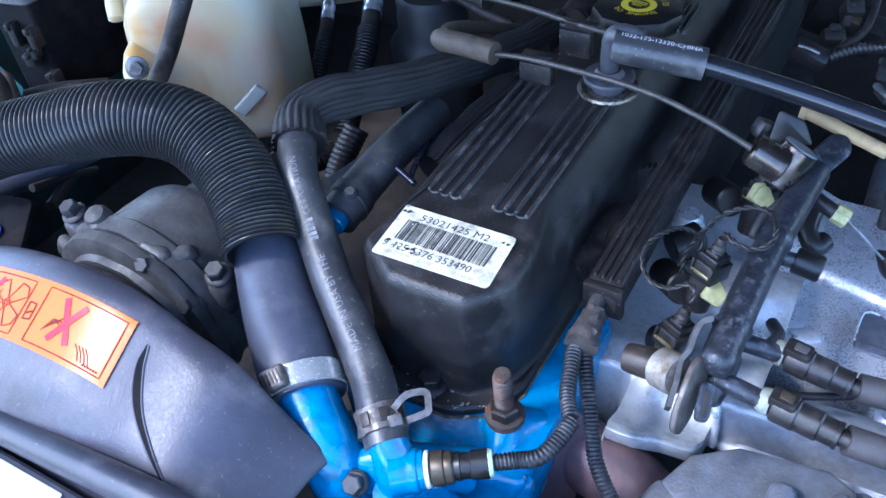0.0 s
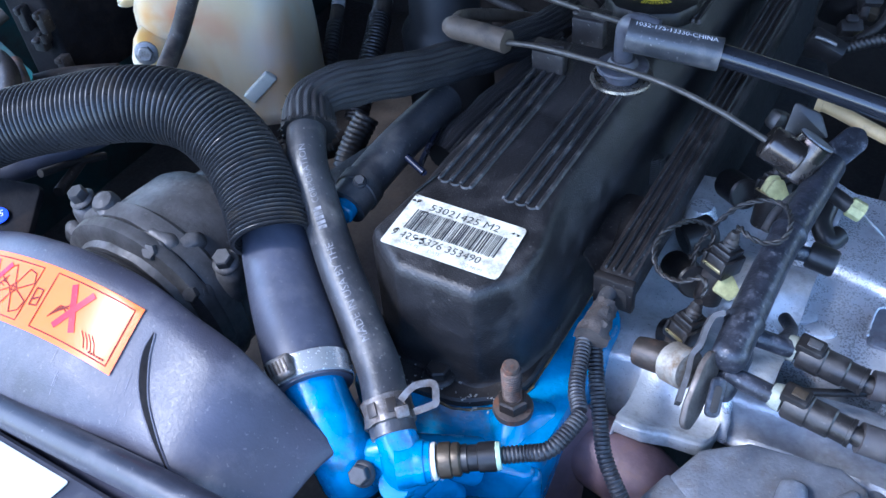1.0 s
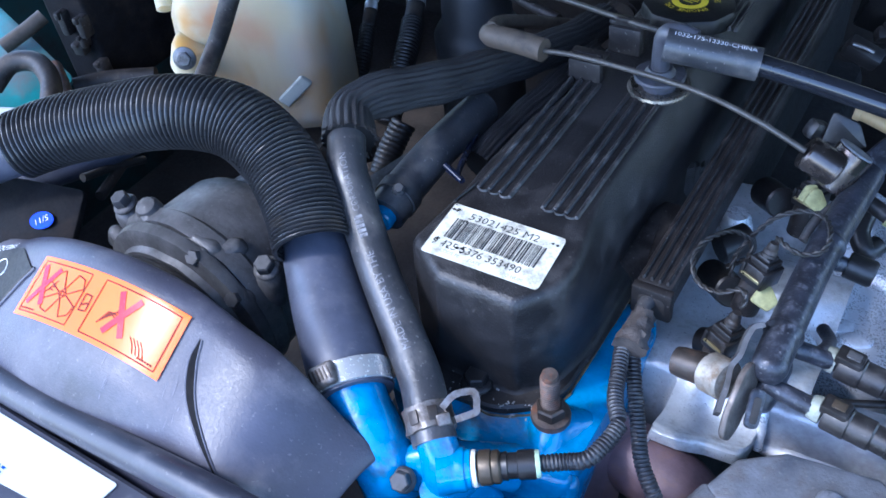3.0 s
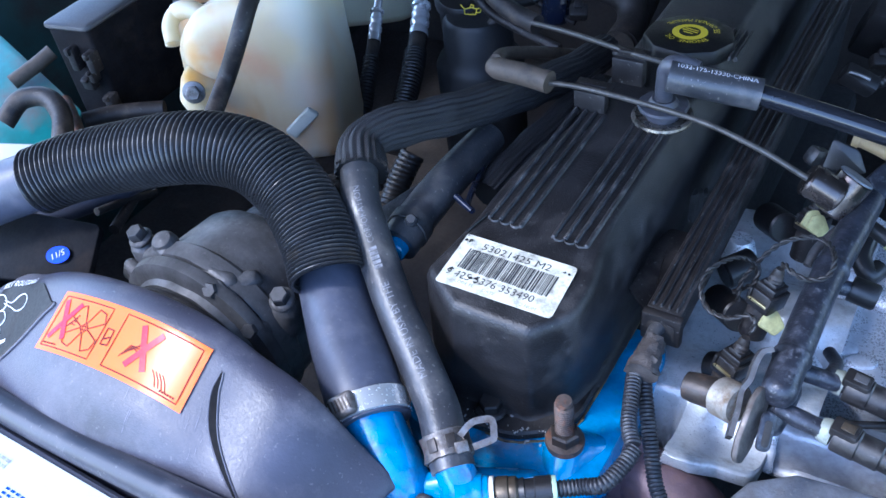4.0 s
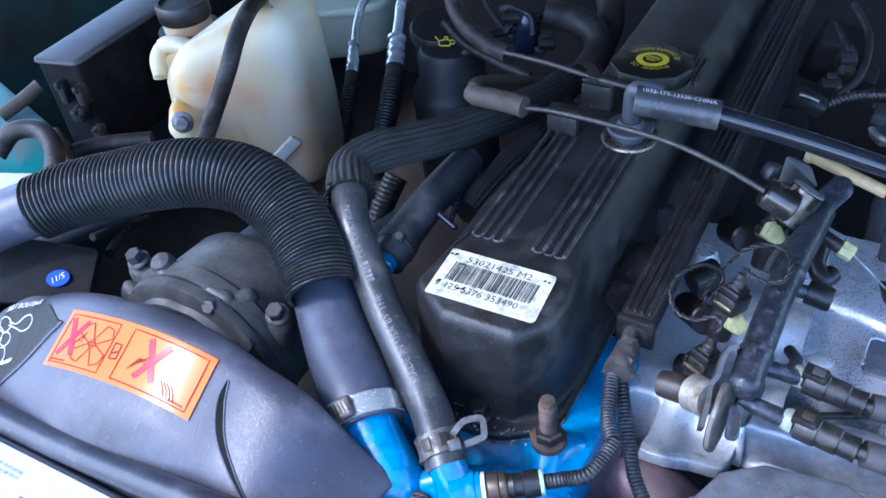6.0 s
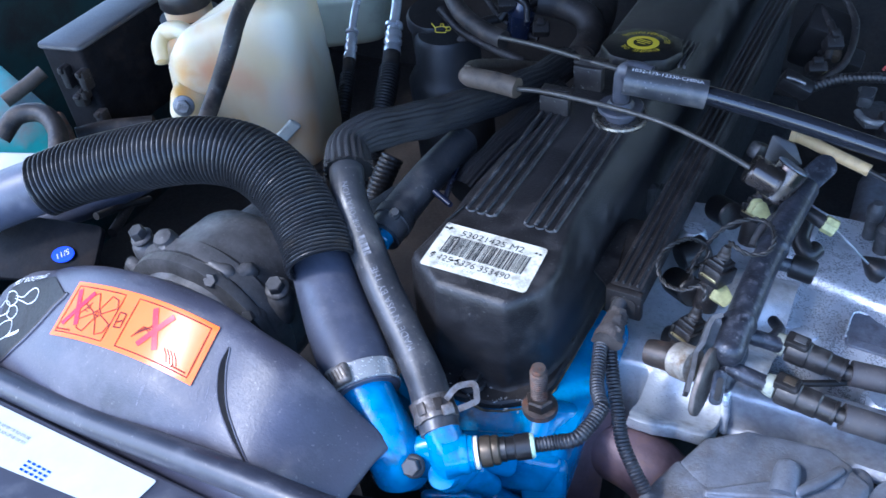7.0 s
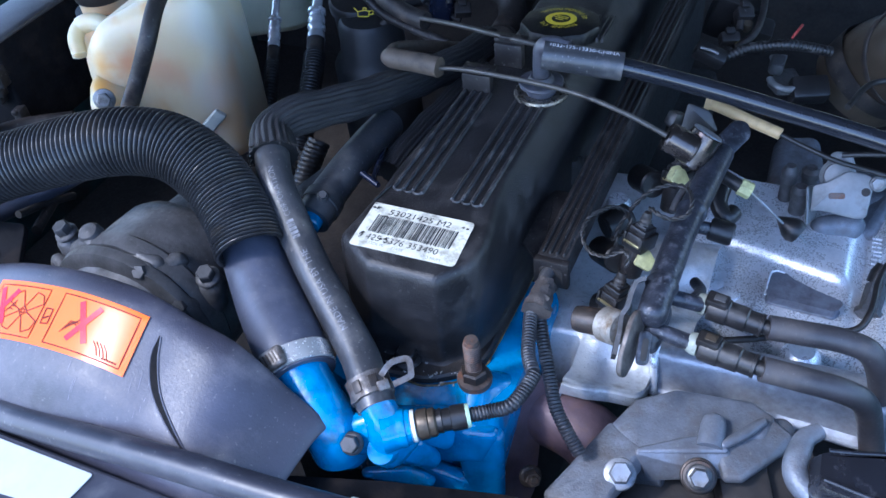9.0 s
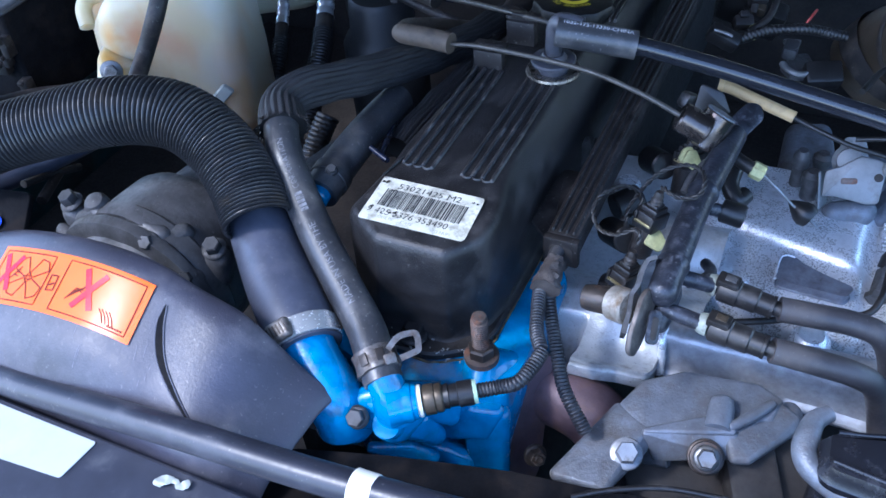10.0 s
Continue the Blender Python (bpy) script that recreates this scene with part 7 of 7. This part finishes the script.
def rim_z(x):
    """Height of the rear rim: a flat arch."""
    u = max(-0.16, min(0.145, x + 0.15))
    return 1.0095 + u * (-0.0949 + u * (-3.0336 + u * (-2.3608 - u * 11.033))) + 0.0115 * ease((x + 0.2) / 0.15) + 0.0135 * ease((x + 0.092) / 0.045) + 0.005 * ease((x + 0.03) / 0.027) + 0.0081 * ease((-0.262 - x) / 0.04) - 22 * max(0.0, -0.305 - x) ** 2


def shroud_z(x, y):
    """Height of the shell: it rolls over behind, and falls to the front edge."""
    d = max(0.0, rim_y(x) - y)
    g = 0.5 * d - 31.5 * d * d if d < 0.017 else -0.0006 - 0.57 * (d - 0.017)
    h = 0.02 * d - 12.0 * d * d if d < 0.02 else -0.0044 - 0.46 * (d - 0.02)
    u = ease((x + 0.105) / 0.095)
    return rim_z(x) + (1 - u) * g + u * h - 30 * max(0.0, d - 0.052) ** 2


def on_shroud(x, y, lift=0.0006):
    return V(x, y - lift * 0.4, shroud_z(x, y) + lift)


DECAL_FILM = pbr("dark decal film", (0.013, 0.013, 0.014), 0.5, var=0.3, scale=40, bump=0.05, dirt=(0.028, 0.026, 0.025), amount=0.3, dscale=40, spec=0.2)
SCRATCH = pbr("scuffed shroud plastic", (0.16, 0.155, 0.19), 0.5, var=0.3, scale=400, bump=0.0)
sh = thing("fan_shroud", (-0.15, -0.18, 0.86), "worn grey plastic fan shroud with a curved rear rim", "fan shroud")
bm = BM()
NX = 72
XS = [-0.345 + 0.3395 * i / NX for i in range(NX + 1)]
grid = []
for back, down in ((0.0005, 0.014), (0.0016, 0.004), (0.0011, 0.0012)):
    grid.append([bm.verts.new(V(x, rim_y(x) + back, rim_z(x) - down)) for x in XS])
for k in range(27):
    d = 0.078 * k / 26
    row = [x - 0.20 * d * max(0.0, (x + 0.05) / 0.0445) for x in XS]
    grid.append([bm.verts.new(V(x, rim_y(x) - d, shroud_z(x, rim_y(x) - d))) for x in row])
grid.append([bm.verts.new(v.co + V(0, -0.003, -0.03)) for v in grid[-1]])
for a, b in zip(grid, grid[1:]):
    for i in range(NX):
        bm.faces.new((a[i], a[i + 1], b[i + 1], b[i]))
# rolled edge at the open end
endcol = [r[NX] for r in grid[2:]]
for dx, dz in ((0.0003, -0.0014), (-0.0090, -0.0120)):
    low = [bm.verts.new(v.co + V(dx, 0, dz)) for v in endcol]
    for i in range(len(endcol) - 1):
        bm.faces.new((endcol[i], endcol[i + 1], low[i + 1], low[i]))
    endcol = low
part("shell", bm, SHROUD, sh)
# slit between the two halves of the shell: a flat strip, its shade in the colour
SLIT = smooth_line([(-0.0953, -0.1595, 0.99), (-0.0936, -0.1701, 0.99), (-0.0859, -0.1833, 0.99), (-0.0714, -0.1949, 0.99), (-0.0543, -0.2053, 0.99)], 5)
NS = len(SLIT) - 1
wid = [0.0046 * math.sin(math.pi * (0.03 + 0.9 * i / NS)) ** 0.8 + 0.0003 for i in range(NS + 1)]
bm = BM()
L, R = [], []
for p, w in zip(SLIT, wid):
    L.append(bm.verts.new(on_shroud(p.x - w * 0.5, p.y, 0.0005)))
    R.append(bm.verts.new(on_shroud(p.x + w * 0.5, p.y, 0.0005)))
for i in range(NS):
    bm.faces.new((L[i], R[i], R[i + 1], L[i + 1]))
part("slit", bm, SHADY_PLASTIC, sh, "flat dark strip for the shade in the slit")
for side in (-1, 1):
    bm = BM()
    tube(bm, Line([tuple(on_shroud(p.x + side * w * 0.6, p.y, 0.0001)) for p, w in zip(SLIT, wid)], per=3), lambda s: 0.0006, 8)
    part("slit_edge", bm, SHROUD, sh)
# warning label wrapped on the shell: corners by sides
SK = [V(-0.2154, -0.1550, 1.0029), V(-0.1041, -0.1534, 1.0073), V(-0.1057, -0.1841, 0.9904), V(-0.2194, -0.1854, 0.9846)]


def on_label(u, v, lift=0.0010):
    """u along the label, v up across it, both from 0 to 1."""
    x = (SK[3].x * (1 - u) + SK[2].x * u) * (1 - v) + (SK[0].x * (1 - u) + SK[1].x * u) * v
    y = (SK[3].y * (1 - u) + SK[2].y * u) * (1 - v) + (SK[0].y * (1 - u) + SK[1].y * u) * v
    return on_shroud(x, y, lift)


bm = BM()
nu, nv = 48, 20
g = [[bm.verts.new(on_label(i / nu, j / nv, 0.0010)) for i in range(nu + 1)] for j in range(nv + 1)]
for j in range(nv):
    for i in range(nu):
        bm.faces.new((g[j][i], g[j][i + 1], g[j + 1][i + 1], g[j + 1][i]))
wl = part("warning_label", bm, ORANGE, sh, "glossy orange warning label with red crosses")


def stroke(pts, w, mat, name="print", lift=0.00125):
    """A printed stroke on the label through (u, v) points."""
    b = BM()
    fine = []
    for a, c in zip(pts, pts[1:]):
        fine += [(a[0] + (c[0] - a[0]) * k / 6, a[1] + (c[1] - a[1]) * k / 6) for k in range(6)]
    fine.append(pts[-1])
    prev = None
    for i, p in enumerate(fine):
        q, r = fine[min(i + 1, len(fine) - 1)], fine[max(i - 1, 0)]
        dx, dy = (q[0] - r[0]) * 2.9, q[1] - r[1]
        n_ = math.hypot(dx, dy) or 1
        ox, oy = -dy / n_ * w / 2 / 2.9, dx / n_ * w / 2
        pair = (b.verts.new(on_label(p[0] + ox, p[1] + oy, lift)), b.verts.new(on_label(p[0] - ox, p[1] - oy, lift)))
        if prev:
            b.faces.new((prev[0], prev[1], pair[1], pair[0]))
        prev = pair
    part(name, b, mat, wl, smooth=False)


for u0, u1 in ((0.03, 0.40), (0.50, 0.965)):
    stroke([(u0, 0.08), (u1, 0.08), (u1, 0.92), (u0, 0.92), (u0, 0.08)], 0.02, BROWN_INK, "frame_line")
for cx in (0.115, 0.685):
    stroke([(cx - 0.06, 0.86), (cx + 0.05, 0.24)], 0.095, RED, "cross_stroke", 0.00130)
    stroke([(cx + 0.065, 0.84), (cx - 0.06, 0.22)], 0.095, RED, "cross_stroke", 0.00135)
for k in range(4):
    a = radians(45 + 90 * k)
    ca, sa = math.cos(a), math.sin(a)
    pts = [(0.06, 0.05), (0.33, 0.15), (0.41, 0.02), (0.36, -0.13), (0.06, -0.05), (0.06, 0.05)]
    stroke([(0.275 + (p * ca - q * sa) / 2.9, 0.5 + p * sa + q * ca) for p, q in pts], 0.020, BROWN_INK, "fan_blade")
stroke([(0.275 + 0.035 * math.cos(a) / 2.9, 0.5 + 0.035 * math.sin(a)) for a in np.linspace(0, 6.2832, 9)], 0.018, BROWN_INK, "fan_hub")
stroke([(0.425, 0.62), (0.47, 0.62), (0.475, 0.38), (0.43, 0.36), (0.425, 0.62)], 0.025, BROWN_INK, "small_symbol")
stroke([(0.435, 0.45), (0.465, 0.5)], 0.03, BROWN_INK, "small_symbol")
for k in range(4):
    stroke([(0.13 + 0.012 * k, 0.40 + 0.03 * k), (0.17 + 0.01 * k, 0.52 + 0.05 * k), (0.20, 0.50 + 0.05 * k)], 0.018, BROWN_INK, "drawn_line")
    stroke([(0.57 + 0.012 * k, 0.30 + 0.04 * k), (0.61 + 0.012 * k, 0.52), (0.66, 0.46 + 0.05 * k)], 0.018, BROWN_INK, "drawn_line")
    stroke([(0.78 + 0.02 * k, 0.34), (0.81 + 0.02 * k, 0.25), (0.83 + 0.02 * k, 0.14)], 0.014, BROWN_INK, "drawn_line")
for u0, u1 in ((0.04, 0.15), (0.86, 0.95)):
    for k in range(6):
        stroke([(u0 + (u1 - u0) * k / 6, 0.13), (u0 + (u1 - u0) * (k + 0.7) / 6, 0.13)], 0.030, BROWN_INK, "fine_print")
# scratches in the shell
rng = random.Random(21)
for k in range(12):
    a = V(-0.0960, -0.1900, 0.9853) if k < 8 else V(-0.1344, -0.1960, 0.9831)
    x, y = a.x + rng.gauss(0, 0.006), a.y + rng.gauss(0, 0.005)
    dx, dy, w = rng.uniform(-0.001, 0.001), rng.uniform(0.002, 0.007), rng.uniform(0.0001, 0.0002)
    b = BM()
    prev = None
    for i in range(7):
        f = i / 6
        px, py, q = x + dx * f, min(y + dy * f, rim_y(x) - 0.003), w * math.sin(math.pi * (0.08 + 0.84 * f))
        pair = (b.verts.new(on_shroud(px - q, py, 0.00025)), b.verts.new(on_shroud(px + q, py, 0.00025)))
        if prev:
            b.faces.new((prev[0], prev[1], pair[1], pair[0]))
        prev = pair
    part("scratch", b, SCRATCH, sh, smooth=False)
# dark belt routing decal on the far side of the shroud, along a second slit
bm = BM()
DECAL = [(-0.31, -0.146), (-0.298, -0.1544), (-0.2861, -0.1491), (-0.2475, -0.1512), (-0.2251, -0.1624), (-0.232, -0.1709), (-0.2397, -0.1809), (-0.2497, -0.1908), (-0.2596, -0.196), (-0.2783, -0.2022)]
cx, cy = sum(p[0] for p in DECAL) / len(DECAL), sum(p[1] for p in DECAL) / len(DECAL)
edge = []
for p, q in zip(DECAL, DECAL[1:] + DECAL[:1]):
    edge += [(p[0] + (q[0] - p[0]) * k / 6, p[1] + (q[1] - p[1]) * k / 6) for k in range(6)]
rings = [[bm.verts.new(on_shroud(cx + (x - cx) * f, min(cy + (y - cy) * f, rim_y(x) - 0.001), 0.0009)) for x, y in edge] for f in (1.0, 0.85, 0.7, 0.55, 0.4, 0.25, 0.12)]
for a, b in zip(rings, rings[1:]):
    for i in range(len(edge)):
        bm.faces.new((a[i], a[(i + 1) % len(edge)], b[(i + 1) % len(edge)], b[i]))
bm.faces.new(rings[-1])
decal = part("routing_decal", bm, DECAL_FILM, sh, "dark decal with a white belt drawing")
DA, DB = Vector((-0.2978, -0.1547)), Vector((-0.2575, -0.1505))
DU = (DB - DA).normalized()
DL = (DB - DA).length / 0.0258
words("BELT ROUTING", 0.0036, I4, PRINT, decal, lambda x, y: on_shroud(DA.x + (DU.x * x - DU.y * y) * DL, DA.y + (DU.y * x + DU.x * y) * DL, 0.0017))
for pts in [[(-0.2991, -0.1618), (-0.3027, -0.1572), (-0.2929, -0.1581), (-0.2846, -0.1609), (-0.2812, -0.1652), (-0.2857, -0.1677), (-0.2939, -0.1658), (-0.2991, -0.1618)], [(-0.2857, -0.1613), (-0.2758, -0.1623), (-0.2705, -0.1581), (-0.264, -0.1572), (-0.2573, -0.1606), (-0.2571, -0.1652), (-0.2648, -0.1667), (-0.2744, -0.1649), (-0.2848, -0.1633)], [(-0.31, -0.1641), (-0.299, -0.1632), (-0.2885, -0.1667), (-0.2866, -0.1721), (-0.2965, -0.1738)], [(-0.2868, -0.1681), (-0.2797, -0.1678), (-0.2741, -0.1715), (-0.2766, -0.1756), (-0.2843, -0.174), (-0.2852, -0.1707)], [(-0.2893, -0.1801), (-0.282, -0.1772), (-0.2752, -0.1768), (-0.2709, -0.1818), (-0.2721, -0.1858), (-0.2787, -0.1888)]]:
    bm = BM()
    tube(bm, Line([tuple(on_shroud(x, y, 0.0012)) for x, y in pts], per=6), 0.00032, 6)
    part("belt_line", bm, PRINT, decal)
DC, DD = Vector((-0.272, -0.187)), Vector((-0.2538, -0.1839))
bars(I4, [(0.0024 * k, 0.0, 0.0024 * k + 0.0016, 0.0022) for k in range(6)], PRINT, decal, "print", lambda x, y: on_shroud(DC.x + (DD - DC).normalized().x * x, DC.y + (DD - DC).normalized().y * x + y, 0.0014))
EDGE = smooth_line([(x, y, 0.0) for x, y in [(-0.2239, -0.1617), (-0.2259, -0.1647), (-0.2299, -0.1686), (-0.235, -0.1754), (-0.2414, -0.1831), (-0.249, -0.1902), (-0.2585, -0.1955), (-0.2693, -0.1997)]], 4)
# Dark bead in place of the second slit, carrying the gap's shade.
for dx, r, lift, m_, nm in ((0.0, 0.0011, 0.0006, DARK, "slit"), (0.0016, 0.0010, 0.0004, SHROUD, "slit_edge")):
    bm = BM()
    tube(bm, Line([tuple(on_shroud(p.x + dx, p.y, lift)) for p in EDGE], per=3), r, 8)
    part(nm, bm, m_, sh)

# tube, front panel and its labels
bm = BM()
tube(bm, [(-0.55, -0.214, 0.945), (-0.30, -0.214, 0.957), (-0.1772, -0.2145, 0.9624), (-0.0606, -0.2135, 0.9762), (0.0085, -0.2125, 0.9819), (0.0529, -0.2110, 0.9854), (0.1098, -0.2090, 0.9915), (0.1708, -0.2070, 1.0025)], 0.0082, 24)
ft = thing("front_tube", (0, -0.213, 0.94), "smooth dark tube with a white tape band before the shroud", "tube")
part("tube", bm, FRONT_TUBE, ft)
bm = BM()
fp = round_poly([(-0.80, -0.222), (-0.80, -0.49), (0.62, -0.49), (0.62, -0.222)], 0.004)
loft(bm, I4, fp, [(0.925, -0.001), (0.956, 0.0), (0.958, -0.002)])
solo("front_panel", bm, PANEL, "dark painted closing panel over the radiator", "panel", kind="structure")
bm = BM()
wp = [(-0.2478, -0.2270), (-0.2274, -0.2599), (-0.1087, -0.2509), (-0.1056, -0.2263)]
wp = round_poly(wp, 0.002)
loft(bm, I4, wp, [(0.9585, 0.0), (0.9590, 0.0)])
wlb = solo("paper_label", bm, WHITE, "white paper label with fine print on the front panel", "label")
p0 = V(-0.1531, -0.2483, 0.9595)
m = Matrix.Translation(p0) @ Matrix.Rotation(radians(0), 4, "Z")
bars(m, [(-0.030 + 0.004 * (k % 5), -0.0006 - 0.0028 * (k // 5), -0.0275 + 0.004 * (k % 5), 0.0008 - 0.0028 * (k // 5)) for k in range(15)], STICKER_BLUE, wlb)
bars(m, [(-0.078 + 0.0042 * (k % 9), 0.0105 - 0.0036 * (k // 9), -0.0752 + 0.0042 * (k % 9), 0.0125 - 0.0036 * (k // 9)) for k in range(18)], GREYINK, wlb)
bm = BM()
tube(bm, [(-0.0576, -0.2359, 0.9610), (-0.0556, -0.2316, 0.9610), (-0.0497, -0.2300, 0.9610), (-0.0459, -0.2312, 0.9610), (-0.0417, -0.2288, 0.9610)], lambda s: 0.0022 + 0.0008 * math.sin(s * 400), 10)
for v in bm.verts:
    v.co.z = 0.9602 + (v.co.z - 0.961) * 0.12 + 0.0
    v.co += noise.noise_vector(v.co * 300) * 0.0012
solo("paint_chip", bm, PALE, "scrap of torn white paper on the front panel", "paper scrap")
bm = BM()
i0 = V(0.0529, -0.2110, 0.9854)
lathe(bm, basis(i0, (1, 0.05, -0.03)), [(0.0083, -0.006), (0.0089, -0.0055), (0.0089, 0.0055), (0.0083, 0.006)], 24, close=False)
part("tape_band", bm, SEAL, ft, "white tape band")
bm = BM()
block(bm, pose(0.16, -0.190, 0.82), 0.40, 0.05, 0.13, 0.004)
solo("radiator", bm, DARK, "dark radiator core behind the front panel", "radiator")

bm = BM()
lo = [(-0.0233, -0.1716), (-0.06, -0.214), (0.33, -0.214), (0.2142, -0.1193), (0.1419, -0.1334), (0.0939, -0.1405), (0.0327, -0.1549)]
slab(bm, I4, lo, 0.912, 0.926, 0.004, 0.003)
ls_ = thing("lower_shroud", (0.10, -0.17, 0.912), "dark plastic lower shroud half below the tube", "shroud")
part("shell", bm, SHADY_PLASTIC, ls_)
bm = BM()
tube(bm, [(0.1303, -0.1446, 0.9260), (0.1481, -0.1337, 0.9270), (0.1746, -0.1220, 0.9270), (0.2051, -0.1160, 0.9260)], 0.0016, 10)
part("bead", bm, PLASTIC, ls_, "thin raised bead")

# ---- compressor behind the shroud ----
cp = thing("ac_compressor", (-0.20, 0.0, 0.84), "grimy cast air-conditioning compressor with bolts", "compressor")
bm = BM()
CC = V(-0.190, -0.090, 0.921)
lathe(bm, basis(CC, (0.03, 1, -0.02)), [(0.030, -0.006), (0.0625, -0.004), (0.0635, 0.0), (0.0635, 0.008), (0.0605, 0.011), (0.0598, 0.030), (0.0585, 0.046), (0.0560, 0.053), (0.0510, 0.058), (0.046, 0.062), (0.043, 0.10), (0.020, 0.105)], 56)
part("body", roughen(bm, 0.0007, 70), GREY_CAST, cp)
# the front cover with its rounded edge
bm = BM()
lathe(bm, basis(CC + V(0, -0.006, 0), (0, -1, 0)), [(0.0600, -0.002), (0.0640, 0.0), (0.0650, 0.003), (0.0640, 0.008), (0.0600, 0.0095), (0.0540, 0.010), (0.0520, 0.014), (0.030, 0.015)], 56)
part("front_cover", roughen(bm, 0.0006, 90), GREY_CAST, cp)
bm = BM()
lathe(bm, basis((-0.190, -0.1165, 0.912), (0, -1, 0)), [(0.050, -0.006), (0.0600, -0.005), (0.0606, -0.003), (0.0580, -0.001), (0.0580, 0.002), (0.0606, 0.004), (0.0606, 0.010), (0.056, 0.012), (0.03, 0.012)], 56)
part("pulley", bm, PLASTIC, cp, "dark grooved pulley")
# mounting bolts stand on the ears, small ones face forward round the cover
for q, a, r, h in (((-0.2500, -0.0810, 0.9690), (-0.08, -0.25, 0.96), 0.0059, 0.0068), ((-0.1340, -0.0790, 0.9605), (0.10, -0.30, 0.95), 0.0060, 0.0062), ((-0.1655, -0.0990, 0.9740), (0.12, -0.72, 0.68), 0.0050, 0.0055), ((-0.1410, -0.1010, 0.9530), (0.25, -0.78, 0.58), 0.0050, 0.0055)):
    bolt(q, a, r, h, "weathered steel bolt on the compressor flange", BOLT_GREASY, r * 1.4, GREY_CAST, "compressor bolts")
for balls in (
    [((-0.2500, -0.0800, 0.9600), 0.0095), ((-0.2500, -0.0790, 0.9450), 0.0100), ((-0.2320, -0.0800, 0.9420), 0.0100)],
    [((-0.2560, -0.0920, 0.9520), 0.0050), ((-0.2450, -0.0940, 0.9470), 0.0060), ((-0.2650, -0.0900, 0.9400), 0.0050)],
    [((-0.2330, -0.0880, 0.9660), 0.0060), ((-0.2200, -0.0860, 0.9735), 0.0072), ((-0.2050, -0.0900, 0.9690), 0.0060), ((-0.2300, -0.0860, 0.9520), 0.0080)],
    [((-0.2050, -0.0900, 0.9720), 0.0060), ((-0.1740, -0.0910, 0.9760), 0.0060), ((-0.1640, -0.0900, 0.9720), 0.0075), ((-0.1800, -0.0800, 0.9700), 0.0060)],
    [((-0.1640, -0.0960, 0.9680), 0.0078), ((-0.1560, -0.0800, 0.9690), 0.0070), ((-0.1700, -0.0900, 0.9560), 0.0080)],
    [((-0.1340, -0.0785, 0.9520), 0.0095), ((-0.1360, -0.0800, 0.9380), 0.0095), ((-0.1500, -0.0820, 0.9380), 0.0100)],
    [((-0.1410, -0.0970, 0.9490), 0.0075), ((-0.1480, -0.0850, 0.9450), 0.0080), ((-0.1520, -0.0930, 0.9400), 0.0080)],
):
    bm = BM()
    hull(bm, balls)
    bmesh.ops.triangulate(bm, faces=bm.faces)
    part("ear", roughen(bm, 0.0012, 140), GREY_CAST, cp)
bm = BM()
lathe(bm, basis((-0.2215, -0.0840, 0.9790), (0.0, -0.3, 0.95)), [(0.0085, -0.004), (0.0080, 0.001), (0.0062, 0.0036), (0.0030, 0.0046), (0.0, 0.0048)], 24)
part("knob", bm, GREY_CAST, cp)
bm = BM()
slab(bm, basis((-0.3068, -0.1070, 0.9623), (0.1, -0.45, 0.88), (1, 0.2, 0.1)), [(-0.07, -0.03), (0.035, -0.025), (0.03, 0.018), (-0.07, 0.022)], -0.003, 0.003, 0.006)
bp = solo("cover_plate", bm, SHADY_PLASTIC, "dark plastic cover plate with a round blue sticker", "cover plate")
dm = basis((-0.2975, -0.1137, 0.9637), (0.1, -0.45, 0.88), (1, 0.35, 0.1))
bm = BM()
lathe(bm, dm @ Matrix.Diagonal((0.96, 0.64, 1, 1)), [(0.0, 0.0), (0.0095, 0.0), (0.0095, 0.0003), (0, 0.0003)], 28)
bs = solo("date_sticker", bm, STICKER_BLUE, "round blue sticker with a white date", "sticker")
words("5/11", 0.0062, dm @ Matrix.Rotation(radians(206), 4, "Z") @ Matrix.Translation((0, -0.0022, 0.0006)), WHITE, bs, align="CENTER")
for pts, r, mat, lab in (
    ([(-0.3232, -0.0623, 0.9516), (-0.3265, -0.0354, 0.9402), (-0.3279, -0.0087, 0.9274)], 0.003, DARK, "brown metal rod under the radiator hose"),
    ([(-0.3123, -0.0621, 0.9383), (-0.3241, -0.0367, 0.9363), (-0.3361, -0.0131, 0.9341)], 0.004, DUSTY, "thin dark bracket rod beside the compressor"),
    ([(-0.2403, -0.0001, 0.9158), (-0.2242, 0.0277, 0.9216), (-0.2114, 0.0689, 0.9119), (-0.1978, 0.1060, 0.9009)], 0.012, DARK, "dark pipe in the shade behind the radiator hose"),
):
    bm = BM()
    tube(bm, pts, r, 14)
    solo("metal_rod", bm, mat, lab, "rod", "left rods")
conduit("wire_conduit", [(-0.1311, 0.0666, 0.9699), (-0.1332, 0.0572, 0.9617), (-0.1347, 0.0465, 0.9520), (-0.1349, 0.0378, 0.9437)], 0.0090, "ribbed black conduit behind the heater hose", 0.0036, PLASTIC)
